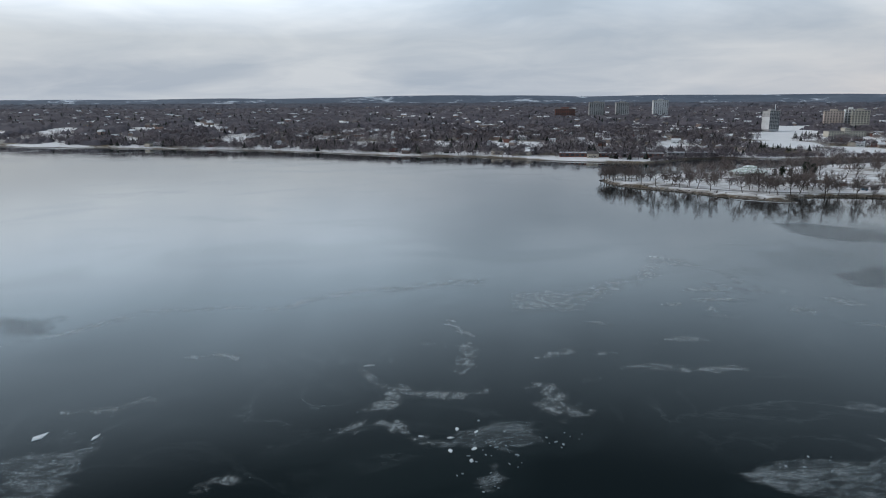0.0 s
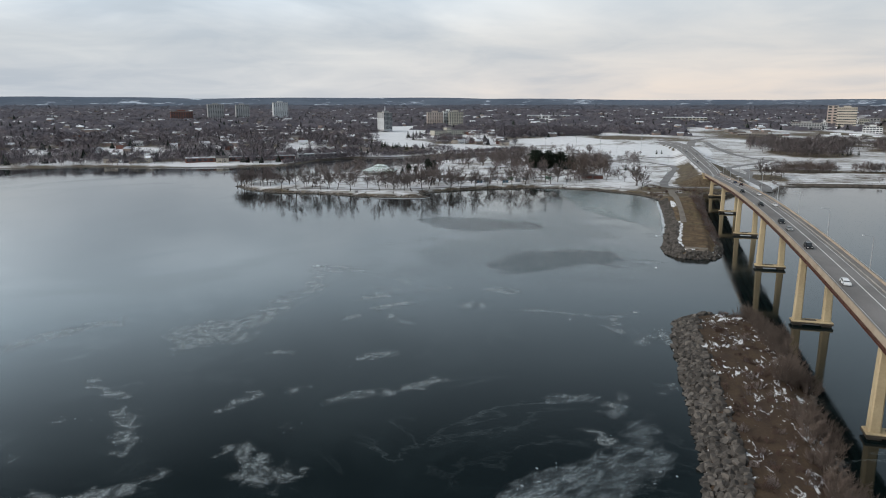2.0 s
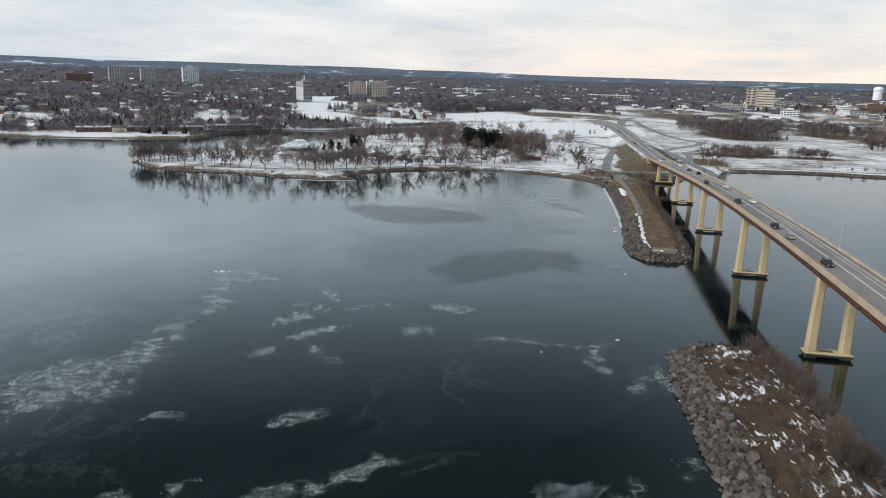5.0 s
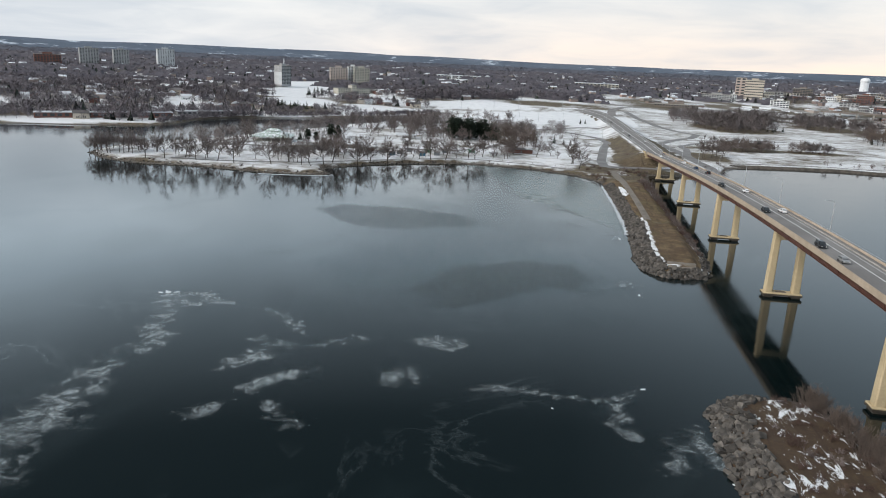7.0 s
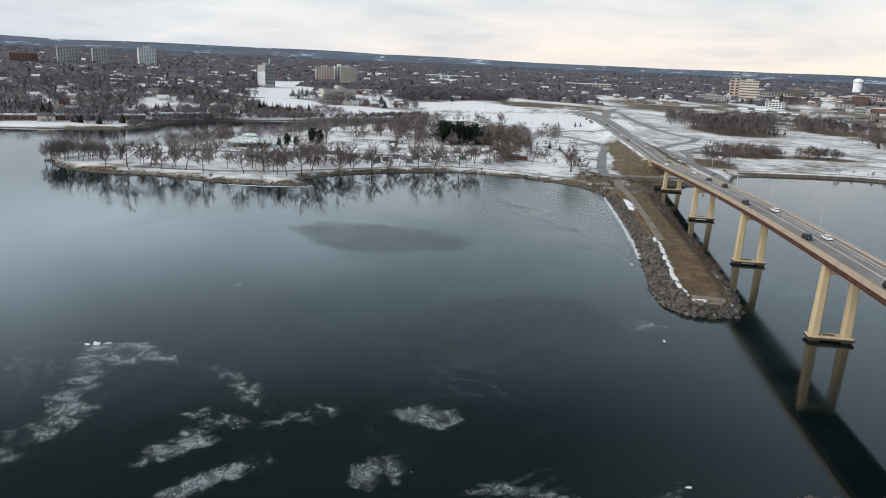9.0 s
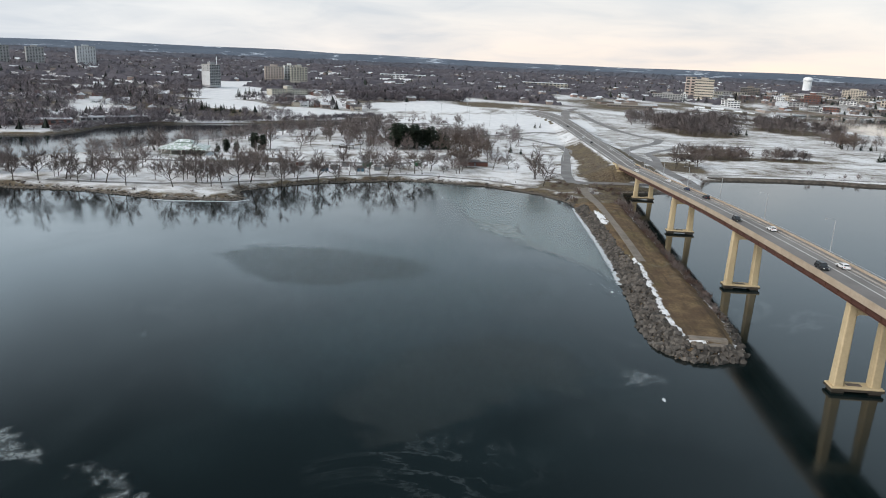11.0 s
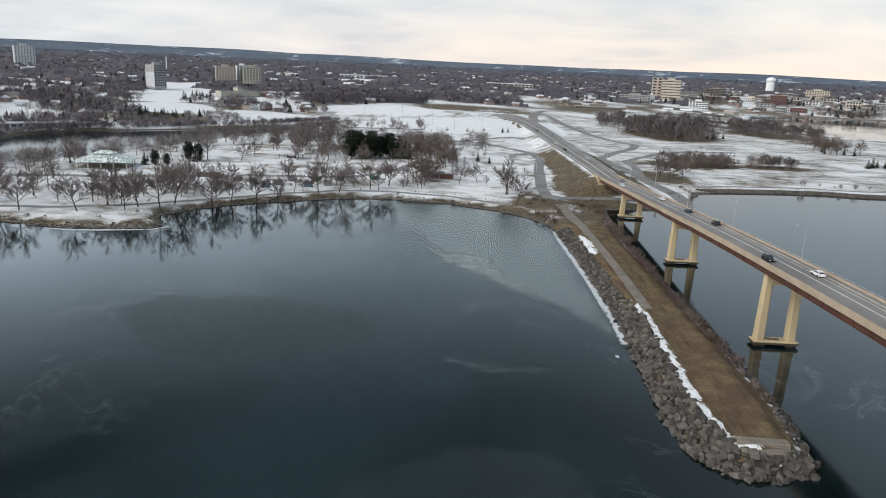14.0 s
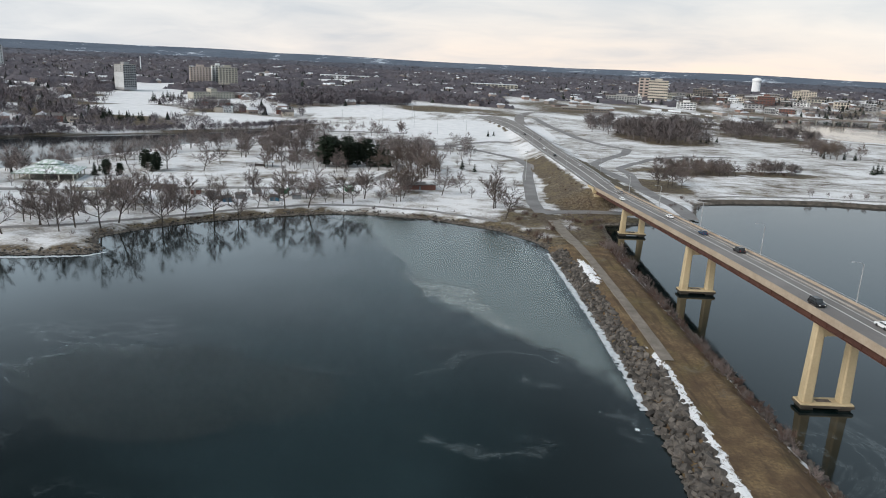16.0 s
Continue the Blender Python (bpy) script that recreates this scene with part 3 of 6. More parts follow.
SPIT = [(-43, 138), (-42, 110), (-40.5, 65), (-40, 32), (-40, 8), (-41, -11), (-43, -44), (-42, -60), (-38, -67), (-31, -69), (-22, -67),
        (-18.5, -60), (-16, -43), (-15, 0), (-15, 52), (-15, 113), (-12, 138)]
ISLET = [(-42, -171), (-36, -164), (-28, -162), (-19, -162), (-13, -175), (-11, -213), (-14, -250), (-15, -280), (-17, -345), (-38, -348),
         (-39.5, -285), (-40, -253), (-41.5, -217), (-42.5, -192)]


def mound_z(x, y, outline, top):
    d = inside_distance(x, y, outline)
    return np.minimum(d * 0.5, top + 0.07 * waves(x, y, 14, 5)) + 0.07 * waves(x, y, 5, 6) * smoothstep(0, 3, d)


def spit_z(x, y):
    return mound_z(x, y, SPIT, 3.3)


def islet_z(x, y):
    return mound_z(x, y, ISLET, 3.2)


def spit_snow(x, y):
    d = inside_distance(x, y, SPIT)
    left = smoothstep(-27, -31, x)
    k = 0.30 + 0.38 * smoothstep(45, 8, y) * left * smoothstep(4.5, 6.2, d) * smoothstep(9.5, 7.5, d) + 0.3 * (1 - left) * smoothstep(5, 3, d)
    return k + 0.10 * smoothstep(60, 120, y) + 0.35 * smoothstep(9, 4, np.hypot((x + 36) * 1.6, (y - 92) * 0.4))


spit = sheet("causeway_spit", np.arange(-50, -5, 1.0), np.arange(-76, 140, 1.0), spit_z, "spit", [("snow", spit_snow)])
tagged(spit, "old causeway spit of brown winter grass above the bay", "spit", kind="structure")
islet = sheet("scrub_islet", np.arange(-50, -4, 1.0), np.arange(-354, -156, 1.0), islet_z, "islet", [("snow", lambda x, y: 0.51 + 0.06 * waves(x, y, 20, 7) + 0.11 * smoothstep(9, 3, np.hypot(x + 24, (y + 170) * 1.1)))])
tagged(islet, "low islet of brown scrub with snow patches", "islet", kind="structure")

# far wooded ridges round the horizon, their haze put into the colour
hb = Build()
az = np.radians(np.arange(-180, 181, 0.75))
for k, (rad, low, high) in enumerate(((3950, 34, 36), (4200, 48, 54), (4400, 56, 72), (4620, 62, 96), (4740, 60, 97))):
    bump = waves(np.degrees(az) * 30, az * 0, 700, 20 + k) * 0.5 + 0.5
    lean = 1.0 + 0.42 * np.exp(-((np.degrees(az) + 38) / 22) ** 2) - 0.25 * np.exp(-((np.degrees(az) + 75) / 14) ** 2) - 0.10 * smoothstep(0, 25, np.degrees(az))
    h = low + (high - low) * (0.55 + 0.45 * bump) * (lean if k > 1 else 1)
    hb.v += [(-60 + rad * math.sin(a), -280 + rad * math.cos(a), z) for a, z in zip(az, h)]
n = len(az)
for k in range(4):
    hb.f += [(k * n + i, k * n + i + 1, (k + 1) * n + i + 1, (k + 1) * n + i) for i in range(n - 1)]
tagged(part("backdrop_hills", hb, "hill", smooth=True), "far wooded hills along the horizon, painted in hazy blue", "hills", kind="structure")


def ribbon(name, points, material, lift=0.10, label="", category="road", kind="structure", bottom=None):
    """A road or path of (x, y, width) stations laid on the ground, with a low kerb edge."""
    dense = []
    for (ax, ay, aw), (bx, by, bw) in zip(points, points[1:]):
        k = max(2, int(math.hypot(bx - ax, by - ay) / 3))
        dense += [(ax + (bx - ax) * i / k, ay + (by - ay) * i / k, aw + (bw - aw) * i / k) for i in range(k)]
    dense.append(points[-1])
    p = np.array(dense)
    for _ in range(4):
        p[1:-1] = (p[:-2] + p[1:-1] * 2 + p[2:]) / 4
    way = np.gradient(p[:, :2], axis=0)
    way /= np.linalg.norm(way, axis=1)[:, None]
    side = np.stack([way[:, 1], -way[:, 0]], 1)
    b, m = Build(), 5
    height = bottom or (lambda x, y: land_z(x, y)[0])
    grid = []
    for k in range(m):
        q = p[:, :2] + side * (p[:, 2] * (k / (m - 1) - 0.5))[:, None]
        grid.append(np.c_[q, height(q[:, 0], q[:, 1])])
    z = np.max([g[:, 2] for g in grid[1:-1]], axis=0)
    for k in range(m):
        grid[k][:, 2] = np.maximum(grid[k][:, 2], z - 0.15) + lift
    ring = [np.c_[grid[0][:, :2], grid[0][:, 2] - 0.5]] + grid + [np.c_[grid[-1][:, :2], grid[-1][:, 2] - 0.5]]
    b.v = [tuple(v) for g in ring for v in g]
    n = len(p)
    b.f = [(k * n + i, (k + 1) * n + i, (k + 1) * n + i + 1, k * n + i + 1) for k in range(len(ring) - 1) for i in range(n - 1)]
    return tagged(part(name, b, material, smooth=False), label, category, kind=kind)


def main_road_z(x, y):
    return road_z(y)


mids = [(y, *road_edges(y)) for y in (221, 260, 300, 350, 400, 450, 500, 556, 600, 644, 680, 702, 730, 764, 790, 823, 845, 862, 880)]
ribbon("road", [((a + b) / 2, y, b - a) for y, a, b in mids], "asphalt", 0.05, "grey four-lane approach road with worn asphalt", bottom=main_road_z)
for off, wide in ((0.0, 0.5), (-0.36, 0.22), (0.36, 0.22)):
    ribbon("road_line", [((a + b) / 2 + off * (b - a), y, wide) for y, a, b in mids[:-1]], "line", 0.09, "pale painted line on the approach road", "road marking", bottom=main_road_z)
ribbon("cross_road", [(8, 690, 12), (12, 760, 12), (20, 830, 12), (40, 890, 12), (90, 930, 12), (200, 985, 12)], "asphalt", 0.12, "grey asphalt road branching toward the town")
ribbon("cross_road", [(-420, 1020, 14), (-260, 985, 14), (-105, 985, 14), (-10, 960, 14), (60, 930, 14)], "asphalt", 0.2, "grey asphalt cross road at the edge of town")
ribbon("park_road", [(-37, 196, 7), (-38, 225, 7), (-35, 257, 7), (-30, 313, 7), (-22.5, 366, 7), (-27, 405, 7), (-44, 431, 7), (-60, 459, 7), (-78, 478, 7), (-112, 455, 7), (-135, 420, 7), (-128, 380, 7), (-112, 330, 6), (-125, 275, 6), (-150, 236, 6), (-200, 228, 6), (-260, 205, 6), (-330, 190, 6)],
       "path", 0.12, "grey asphalt park drive winding through the snow")
ribbon("park_road", [(-78, 478, 6), (-60, 500, 6), (-38, 521, 6), (-16, 522, 6)], "path", 0.14, "grey asphalt park drive joining the main road")
ribbon("park_road", [(-120, 560, 8), (-190, 560, 8), (-250, 575, 8)], "path", 0.12, "grey asphalt lane beside the playing field")
ribbon("access_road", [(40, 205, 8), (42, 232, 9), (38, 265, 9), (34.5, 324, 9), (29, 365, 8), (28, 390, 8), (45, 427, 8), (75, 477, 8), (86, 511, 8), (68, 535, 9), (55, 580, 9), (41, 694, 9), (36, 800, 9)],
       "path", 0.12, "grey asphalt access road bending beside the approach")
ribbon("access_road", [(38, 300, 6), (46, 350, 6), (44, 375, 6), (56, 395, 6), (88, 442, 6), (120, 470, 6), (170, 480, 6)], "path", 0.16, "narrow grey asphalt lane looping through the snowy park")
ribbon("shore_path", [(-60, 176, 3.5), (-92, 194, 3.5), (-124, 199, 3.5), (-150, 195, 3.5), (-180, 178, 3.5), (-205, 156, 3.5), (-228, 138, 3.5), (-262, 120, 3.5), (-320, 116, 3.5)],
       "path", 0.07, "narrow gravel path along the park shore", "path")
ribbon("underpass_road", [(-37, 196, 7), (-28, 203, 7), (-12, 207, 7), (5, 208, 7), (22, 205, 7), (38, 205, 7)], "path", 0.22, "grey asphalt lane passing under the bridge")
ribbon("causeway_path", [(-34, 178, 5), (-33, 150, 5), (-31.5, 130, 4.2), (-30.8, 100, 3.1), (-30.6, 60, 3.0), (-30.9, 30, 3.2), (-31.2, 15, 3.2)], "slab", 0.22,
       "cracked concrete remnant of the old causeway road", "path", bottom=lambda x, y: np.where(y < 120, 3.32, np.interp(y, [120, 150], [3.32, 2.9])))
ribbon("shore_promenade", [(66, 268, 3), (84, 274, 3), (118, 280, 3), (150, 282, 3), (200, 280, 3), (300, 280, 3)], "path", 0.10, "grey promenade path along the sea wall", "path")

# ---------- bridge ----------
DECK_L, DECK_R = -6.5, 6.5


def deck_z(y):
    """Road surface of the bridge: a long crest, then an even fall to the abutment."""
    d = np.abs(np.asarray(y, float) + 125)
    return 24.6 - np.where(d < 190, 0.000135 * d * d, 0.000135 * 190 * 190 + 0.0513 * (d - 190))


bridge = thing("bridge", pose(0, 0, 0), "long beige concrete and rust-brown steel girder road bridge over the bay", "bridge")
BY = np.arange(-560, 222.1, 6.0)


def long_beam(name, sections, material, label="", ys=BY, parent=bridge):
    """A bar along the bridge with the given cross-section of (x, height over the road)."""
    b, n = Build(), len(sections)
    z = deck_z(ys)
    for y, zz in zip(ys, z):
        b.v += [(x, float(y), float(zz) + h) for x, h in sections]
    b.f = [(k * n + i, k * n + (i + 1) % n, (k + 1) * n + (i + 1) % n, (k + 1) * n + i) for k in range(len(ys) - 1) for i in range(n)]
    b.f += [tuple(range(n)), tuple((len(ys) - 1) * n + i for i in range(n - 1, -1, -1))]
    return part(name, b, material, parent, label)


long_beam("deck_slab", [(DECK_L + 0.35, -0.05), (DECK_R - 0.35, -0.05), (DECK_R - 0.35, -0.42), (DECK_L + 0.35, -0.42)], "grey_concrete", "grey concrete deck slab")
long_beam("roadway", [(DECK_L + 0.42, 0.0), (DECK_R - 2.1, 0.0), (DECK_R - 2.1, -0.045), (DECK_L + 0.42, -0.045)], "asphalt", "worn grey asphalt carriageway")
long_beam("sidewalk", [(DECK_R - 2.1, 0.2), (DECK_R - 0.4, 0.2), (DECK_R - 0.4, -0.045), (DECK_R - 2.1, -0.045)], "asphalt", "raised grey sidewalk strip")
# parapets: fascia and sloping inner face
long_beam("parapet", [(DECK_L, -0.62), (DECK_L, 1.05), (DECK_L + 0.28, 1.05), (DECK_L + 0.42, 0.25), (DECK_L + 0.42, -0.42), (DECK_L + 0.3, -0.62)], "parapet", "pale beige concrete parapet")
long_beam("parapet", [(DECK_R, -0.62), (DECK_R - 0.3, -0.62), (DECK_R - 0.4, -0.45), (DECK_R - 0.4, 0.3), (DECK_R - 0.28, 0.75), (DECK_R, 0.75)], "parapet", "pale beige concrete parapet")
long_beam("hand_rail", [(DECK_R - 0.2, 1.12), (DECK_R - 0.1, 1.12), (DECK_R - 0.1, 1.2), (DECK_R - 0.2, 1.2)], "steel", "galvanised rail")
long_beam("kerb_barrier", [(DECK_R - 2.22, 0.4), (DECK_R - 2.08, 0.4), (DECK_R - 2.06, 0.21), (DECK_R - 2.24, 0.01)], "grey_concrete", "low grey kerb beside the sidewalk")
for gx in (-5.7, -1.9, 1.9, 5.7):
    long_beam("girder", [(gx - 0.35, -0.43), (gx + 0.35, -0.43), (gx + 0.35, -0.5), (gx + 0.05, -0.52), (gx + 0.05, -2.15), (gx + 0.4, -2.18), (gx + 0.4, -2.3),
                         (gx - 0.4, -2.3), (gx - 0.4, -2.18), (gx - 0.05, -2.15), (gx - 0.05, -0.52), (gx - 0.35, -0.5)], "girder", "rust-brown steel plate girder")
long_beam("centre_line", [(0.12, 0.004), (0.42, 0.004), (0.42, 0.016), (0.12, 0.016)], "line", "pale centre line")
long_beam("edge_line", [(DECK_L + 1.55, 0.004), (DECK_L + 1.70, 0.004), (DECK_L + 1.70, 0.014), (DECK_L + 1.55, 0.014)], "line", "pale edge line")
long_beam("edge_line", [(DECK_R - 3.4, 0.004), (DECK_R - 3.25, 0.004), (DECK_R - 3.25, 0.014), (DECK_R - 3.4, 0.014)], "line", "pale edge line")
post = Build().box(-0.04, -0.04, 0.75, 0.04, 0.04, 1.13).mesh("rail_post")
post.materials.append(M["steel"])
for y in np.arange(-262, 218, 3.0):
    ob = part("rail_post", post, "steel", bridge)
    ob.location = (DECK_R - 0.15, float(y), float(deck_z(y)))
# stiffeners on the outer girders
stiff = Build().box(-0.02, -0.06, -2.14, 0.13, 0.06, -0.54).mesh("stiffener")
stiff.materials.append(M["girder"])
for y in np.arange(-280, 216, 6.4):
    ob = part("stiffener", stiff, "girder", bridge)
    ob.location, ob.rotation_euler = (-5.76, float(y), float(deck_z(y))), (0, 0, math.pi)

for y in (-490, -408, -326, -244, -162, -80, 0, 82.5, 166):
    top = float(deck_z(y)) - 2.58
    pier = new("pier")
    pier.parent, pier.location = bridge, (-0.45, y, 0)
    tagged(pier, "beige concrete portal pier standing in the water")
    part("footing", Build().box(-6.05, -1.95, 0.75, 6.05, 1.95, 1.55, 0.0, 0.12), "concrete", pier)
    # shade on the footing's sides, painted as a dark rim
    part("footing_edge", Build().box(-6.1, -2.0, 0.62, 6.1, 2.0, 1.2, 0.0, 0.0), "wet_shaded_concrete", pier, "rim of the footing with its shaded side painted dark")
    for s in (-1, 1):
        col = Build()
        xo, xi = sorted((s * 5.45, s * 3.05)), sorted((s * 5.05, s * 2.95))
        lo = [(xo[0], -1.35), (xo[1], -1.35), (xo[1], 1.35), (xo[0], 1.35)]
        hi = [(xi[0], -1.05), (xi[1], -1.05), (xi[1], 1.05), (xi[0], 1.05)]
        c = 0.3

        def oct_ring(r, z):
            (xa, ya), (xb, yb) = r[0], r[2]
            return [(xa + c, ya, z), (xb - c, ya, z), (xb, ya + c, z), (xb, yb - c, z), (xb - c, yb, z), (xa + c, yb, z), (xa, yb - c, z), (xa, ya + c, z)]

        rings = oct_ring(lo, 1.5) + oct_ring(lo, 2.0) + oct_ring(hi, top)
        col.add(rings, [tuple(range(16, 24))] + [(k * 8 + i, k * 8 + (i + 1) % 8, k * 8 + 8 + (i + 1) % 8, k * 8 + 8 + i) for k in range(2) for i in range(8)])
        part("column", col, "concrete", pier)
        part("pile_cap", Build().box(min(xo) - 0.2, -1.5, -1.5, max(xo) + 0.2, 1.5, 0.64), "wet_shaded_concrete", pier, "dark wet pile cap at the waterline")
        part("bearing", Build().box(s * 4.4 - 0.5, -0.45, top, s * 4.4 + 0.5, 0.45, top + 0.28, 0.05), "girder", pier, "dark steel bearing")
    beam = Build()
    # cap beam with haunches at the columns
    pro = [(-3.2, top - 3.0), (-2.5, top - 2.6), (2.5, top - 2.6), (3.2, top - 3.0), (3.2, top - 0.01), (-3.2, top - 0.01)]
    beam.add([(x, -0.95, z) for x, z in pro] + [(x, 0.95, z) for x, z in pro],
             [tuple(range(6)), tuple(range(11, 5, -1))] + [(i, i + 6, (i + 1) % 6 + 6, (i + 1) % 6) for i in range(6)])
    part("cap_beam", beam, "concrete", pier)
    part("drift_debris", Build().box(-1.9, -0.7, 1.55, 1.5, 0.7, 1.8, 0.3, 0.1), "bark", pier, "dark drift debris on the footing")

ab = Build()
za = float(deck_z(221))
ab.box(-7.0, 219.5, 2.0, 7.0, 222.5, za - 0.45)
ab.box(-7.2, 217.5, za - 3.6, 7.2, 219.5, za - 2.4, 0, 0.1)
part("abutment", ab, "concrete", bridge, "beige concrete abutment wall")
for xw in (-7.6, 7.0):
    wing = Build().add([(xw, 219.5, 6), (xw, 219.5, za + 1.0), (xw, 234, za + 0.2), (xw, 234, za - 2.0), (xw + 0.6, 219.5, 6), (xw + 0.6, 219.5, za + 1.0), (xw + 0.6, 234, za + 0.2), (xw + 0.6, 234, za - 2.0)],
                       [(0, 1, 2, 3), (7, 6, 5, 4), (1, 5, 6, 2), (0, 4, 5, 1), (3, 2, 6, 7), (0, 3, 7, 4)])
    part("wing_wall", wing, "concrete", bridge)

# guard rails on the approach
for side in (0, 1):
    gr, prev = Build(), None
    ys = np.arange(232, 640, 4.0)
    for y in ys:
        e = float(road_edges(y)[side]) + (0.6 if side == 0 else -0.6)
        z = float(road_z(y)) + 0.1
        gr.box(e - 0.07, y - 0.07, z - 0.3, e + 0.07, y + 0.07, z + 0.7)
        if prev:
            gr.add([(prev[0], prev[1], prev[2] + 0.45), (e, y, z + 0.45), (e, y, z + 0.75), (prev[0], prev[1], prev[2] + 0.75),
                    (prev[0] + 0.1, prev[1], prev[2] + 0.45), (e + 0.1, y, z + 0.45), (e + 0.1, y, z + 0.75), (prev[0] + 0.1, prev[1], prev[2] + 0.75)],
                   [(0, 1, 2, 3), (7, 6, 5, 4), (3, 2, 6, 7), (0, 4, 5, 1)])
        prev = (e, y, z)
    tagged(part("guard_rail", gr, "steel"), "galvanised guard rail along the approach road", "guard rail")


def street_lamp(m, height, arm, label):
    lamp = thing("street_lamp", m, label, "lamp post", "road lamps")
    part("pole", Build().tube([(0, 0, 0), (0, 0, height * 0.5), (0, 0, height)], [0.14, 0.11, 0.08], 8), "steel", lamp)
    part("arm", Build().tube([(0, 0, height - 0.1), (-arm * 0.4, 0, height + 0.35), (-arm, 0, height + 0.45)], [0.06, 0.05, 0.045], 6), "steel", lamp)
    part("lamp_head", Build().box(-arm - 0.7, -0.17, height + 0.36, -arm + 0.05, 0.17, height + 0.54, 0.04, 0.04), "steel", lamp)
    return lamp


first = street_lamp(pose(DECK_R - 0.15, 6.0, float(deck_z(6.0)) + 0.75), 9.0, 2.2, "tall galvanised street lamp on the bridge parapet")
for y in (-190, -141, -92, -43, 55, 104, 153, 202):
    copy_thing(first, pose(DECK_R - 0.15, y, float(deck_z(y)) + 0.75))
ramp = street_lamp(pose(-8, 300, float(land_z(-8.0, 300.0)[0])), 12.0, 2.5, "tall galvanised street lamp beside the approach road")
for x, y in ((-8, 380), (-8, 470), (23, 340), (24, 430), (24, 520), (-10, 560)):
    copy_thing(ramp, pose(x, y, float(land_z(float(x), float(y))[0]), 0, 0, 180 if x > 0 else 0))


# ---------- vehicles ----------
def loft(profile, half, inset, z_in):
    """A car shape: a side outline swept across the width, drawn in above the waist."""
    b, n = Build(), len(profile)
    for s, k in ((-1, 0), (-1, 1), (1, 1), (1, 0)):
        b.v += [(s * (half - (inset if z > z_in else 0) - (0.0 if k else 0.06)), y, z) for y, z in profile]
    b.f = [(k * n + i, k * n + (i + 1) % n, k * n + n + (i + 1) % n, k * n + n + i) for k in range(3) for i in range(n)]
    b.f += [tuple(range(n - 1, -1, -1)), tuple(3 * n + i for i in range(n))]
    return b


def car(m, paint, label, tall=False):
    c = thing("car", m, label, "car", "traffic on the bridge")
    h, w, ln = (1.75, 0.95, 4.8) if tall else (1.45, 0.9, 4.5)
    a, e = -ln / 2, ln / 2
    part("body", loft([(a, 0.35), (e, 0.35), (e, 0.7), (e - 0.15, 0.85), (e - 1.2, 0.98), (a + 0.1, 1.0), (a, 0.8)], w, 0.05, 0.9), paint, c)
    part("cabin", loft([(a + 0.25, 0.97), (e - 1.15, 0.95), (e - 1.9, h), (a + 0.75 - 0.3 * tall, h)], w - 0.08, 0.12, h - 0.1), paint, c)
    part("windscreen", Build().add([(-w + 0.16, e - 1.18, 1.0), (w - 0.16, e - 1.18, 1.0), (w - 0.26, e - 1.82, h - 0.08), (-w + 0.26, e - 1.82, h - 0.08)], [(0, 1, 2, 3)]), "glass", c)
    part("rear_window", Build().add([(-w + 0.18, a + 0.29, 1.02), (w - 0.18, a + 0.29, 1.02), (w - 0.28, a + 0.62 - 0.2 * tall, h - 0.1), (-w + 0.28, a + 0.62 - 0.2 * tall, h - 0.1)], [(3, 2, 1, 0)]), "glass", c)
    for s in (-1, 1):
        part("side_window", Build().add([(s * (w - 0.065), a + 0.6, 1.05), (s * (w - 0.065), e - 1.4, 1.05), (s * (w - 0.17), e - 1.95, h - 0.12), (s * (w - 0.17), a + 0.95, h - 0.12)], [(0, 1, 2, 3) if s > 0 else (3, 2, 1, 0)]), "glass", c)
        part("headlight", Build().box(s * 0.62 - 0.16, e - 0.05, 0.6, s * 0.62 + 0.16, e + 0.02, 0.76, 0.01), "lamp_clear", c)
        part("tail_light", Build().box(s * 0.68 - 0.13, a - 0.02, 0.72, s * 0.68 + 0.13, a + 0.05, 0.9, 0.01), "lamp_red", c)
        for y in (a + 0.85, e - 0.9):
            wheel = Build().tube([(s * (w - 0.24), y, 0.33), (s * (w + 0.01), y, 0.33)], [0.33, 0.33], 12)
            part("wheel", wheel, "tyre", c)
    return c


CARS = {"car_white": ("white car on the bridge road", False), "car_dark": ("black sport utility car on the bridge road", True),
        "car_blue": ("dark blue car on the bridge road", False), "car_grey": ("silver grey car on the bridge road", False)}
made = {}
for paint, y, lane in (("car_white", -10, 1), ("car_dark", 62, 1), ("car_blue", 92, 1), ("car_white", 128, 1), ("car_white", 178, -1), ("car_dark", -60, -1), ("car_white", -205, -1),
                       ("car_dark", -160, -1), ("car_grey", -128, -1), ("car_dark", -112, -1), ("car_white", -58, 1), ("car_dark", 5, -1), ("car_grey", 205, 1), ("car_white", 330, 1),
                       ("car_dark", 385, -1), ("car_white", 440, -1), ("car_grey", 520, 1), ("car_dark", 560, -1)):
    if y < 221:
        x = 3.0 if lane > 0 else -3.1
        z, slope = float(deck_z(y)), math.degrees(math.atan(float(deck_z(y + 1) - deck_z(y - 1)) / 2))
    else:
        a, b = (float(v) for v in road_edges(y))
        x, z, slope = (a + b) / 2 + lane * (b - a) * 0.22, float(road_z(y)) + 0.055, -1.0
    m = pose(x, y, z, slope if lane > 0 else -slope, 0, 0 if lane > 0 else 180)
    if paint in made:
        copy_thing(made[paint], m)
    else:
        made[paint] = car(m, paint, *CARS[paint])

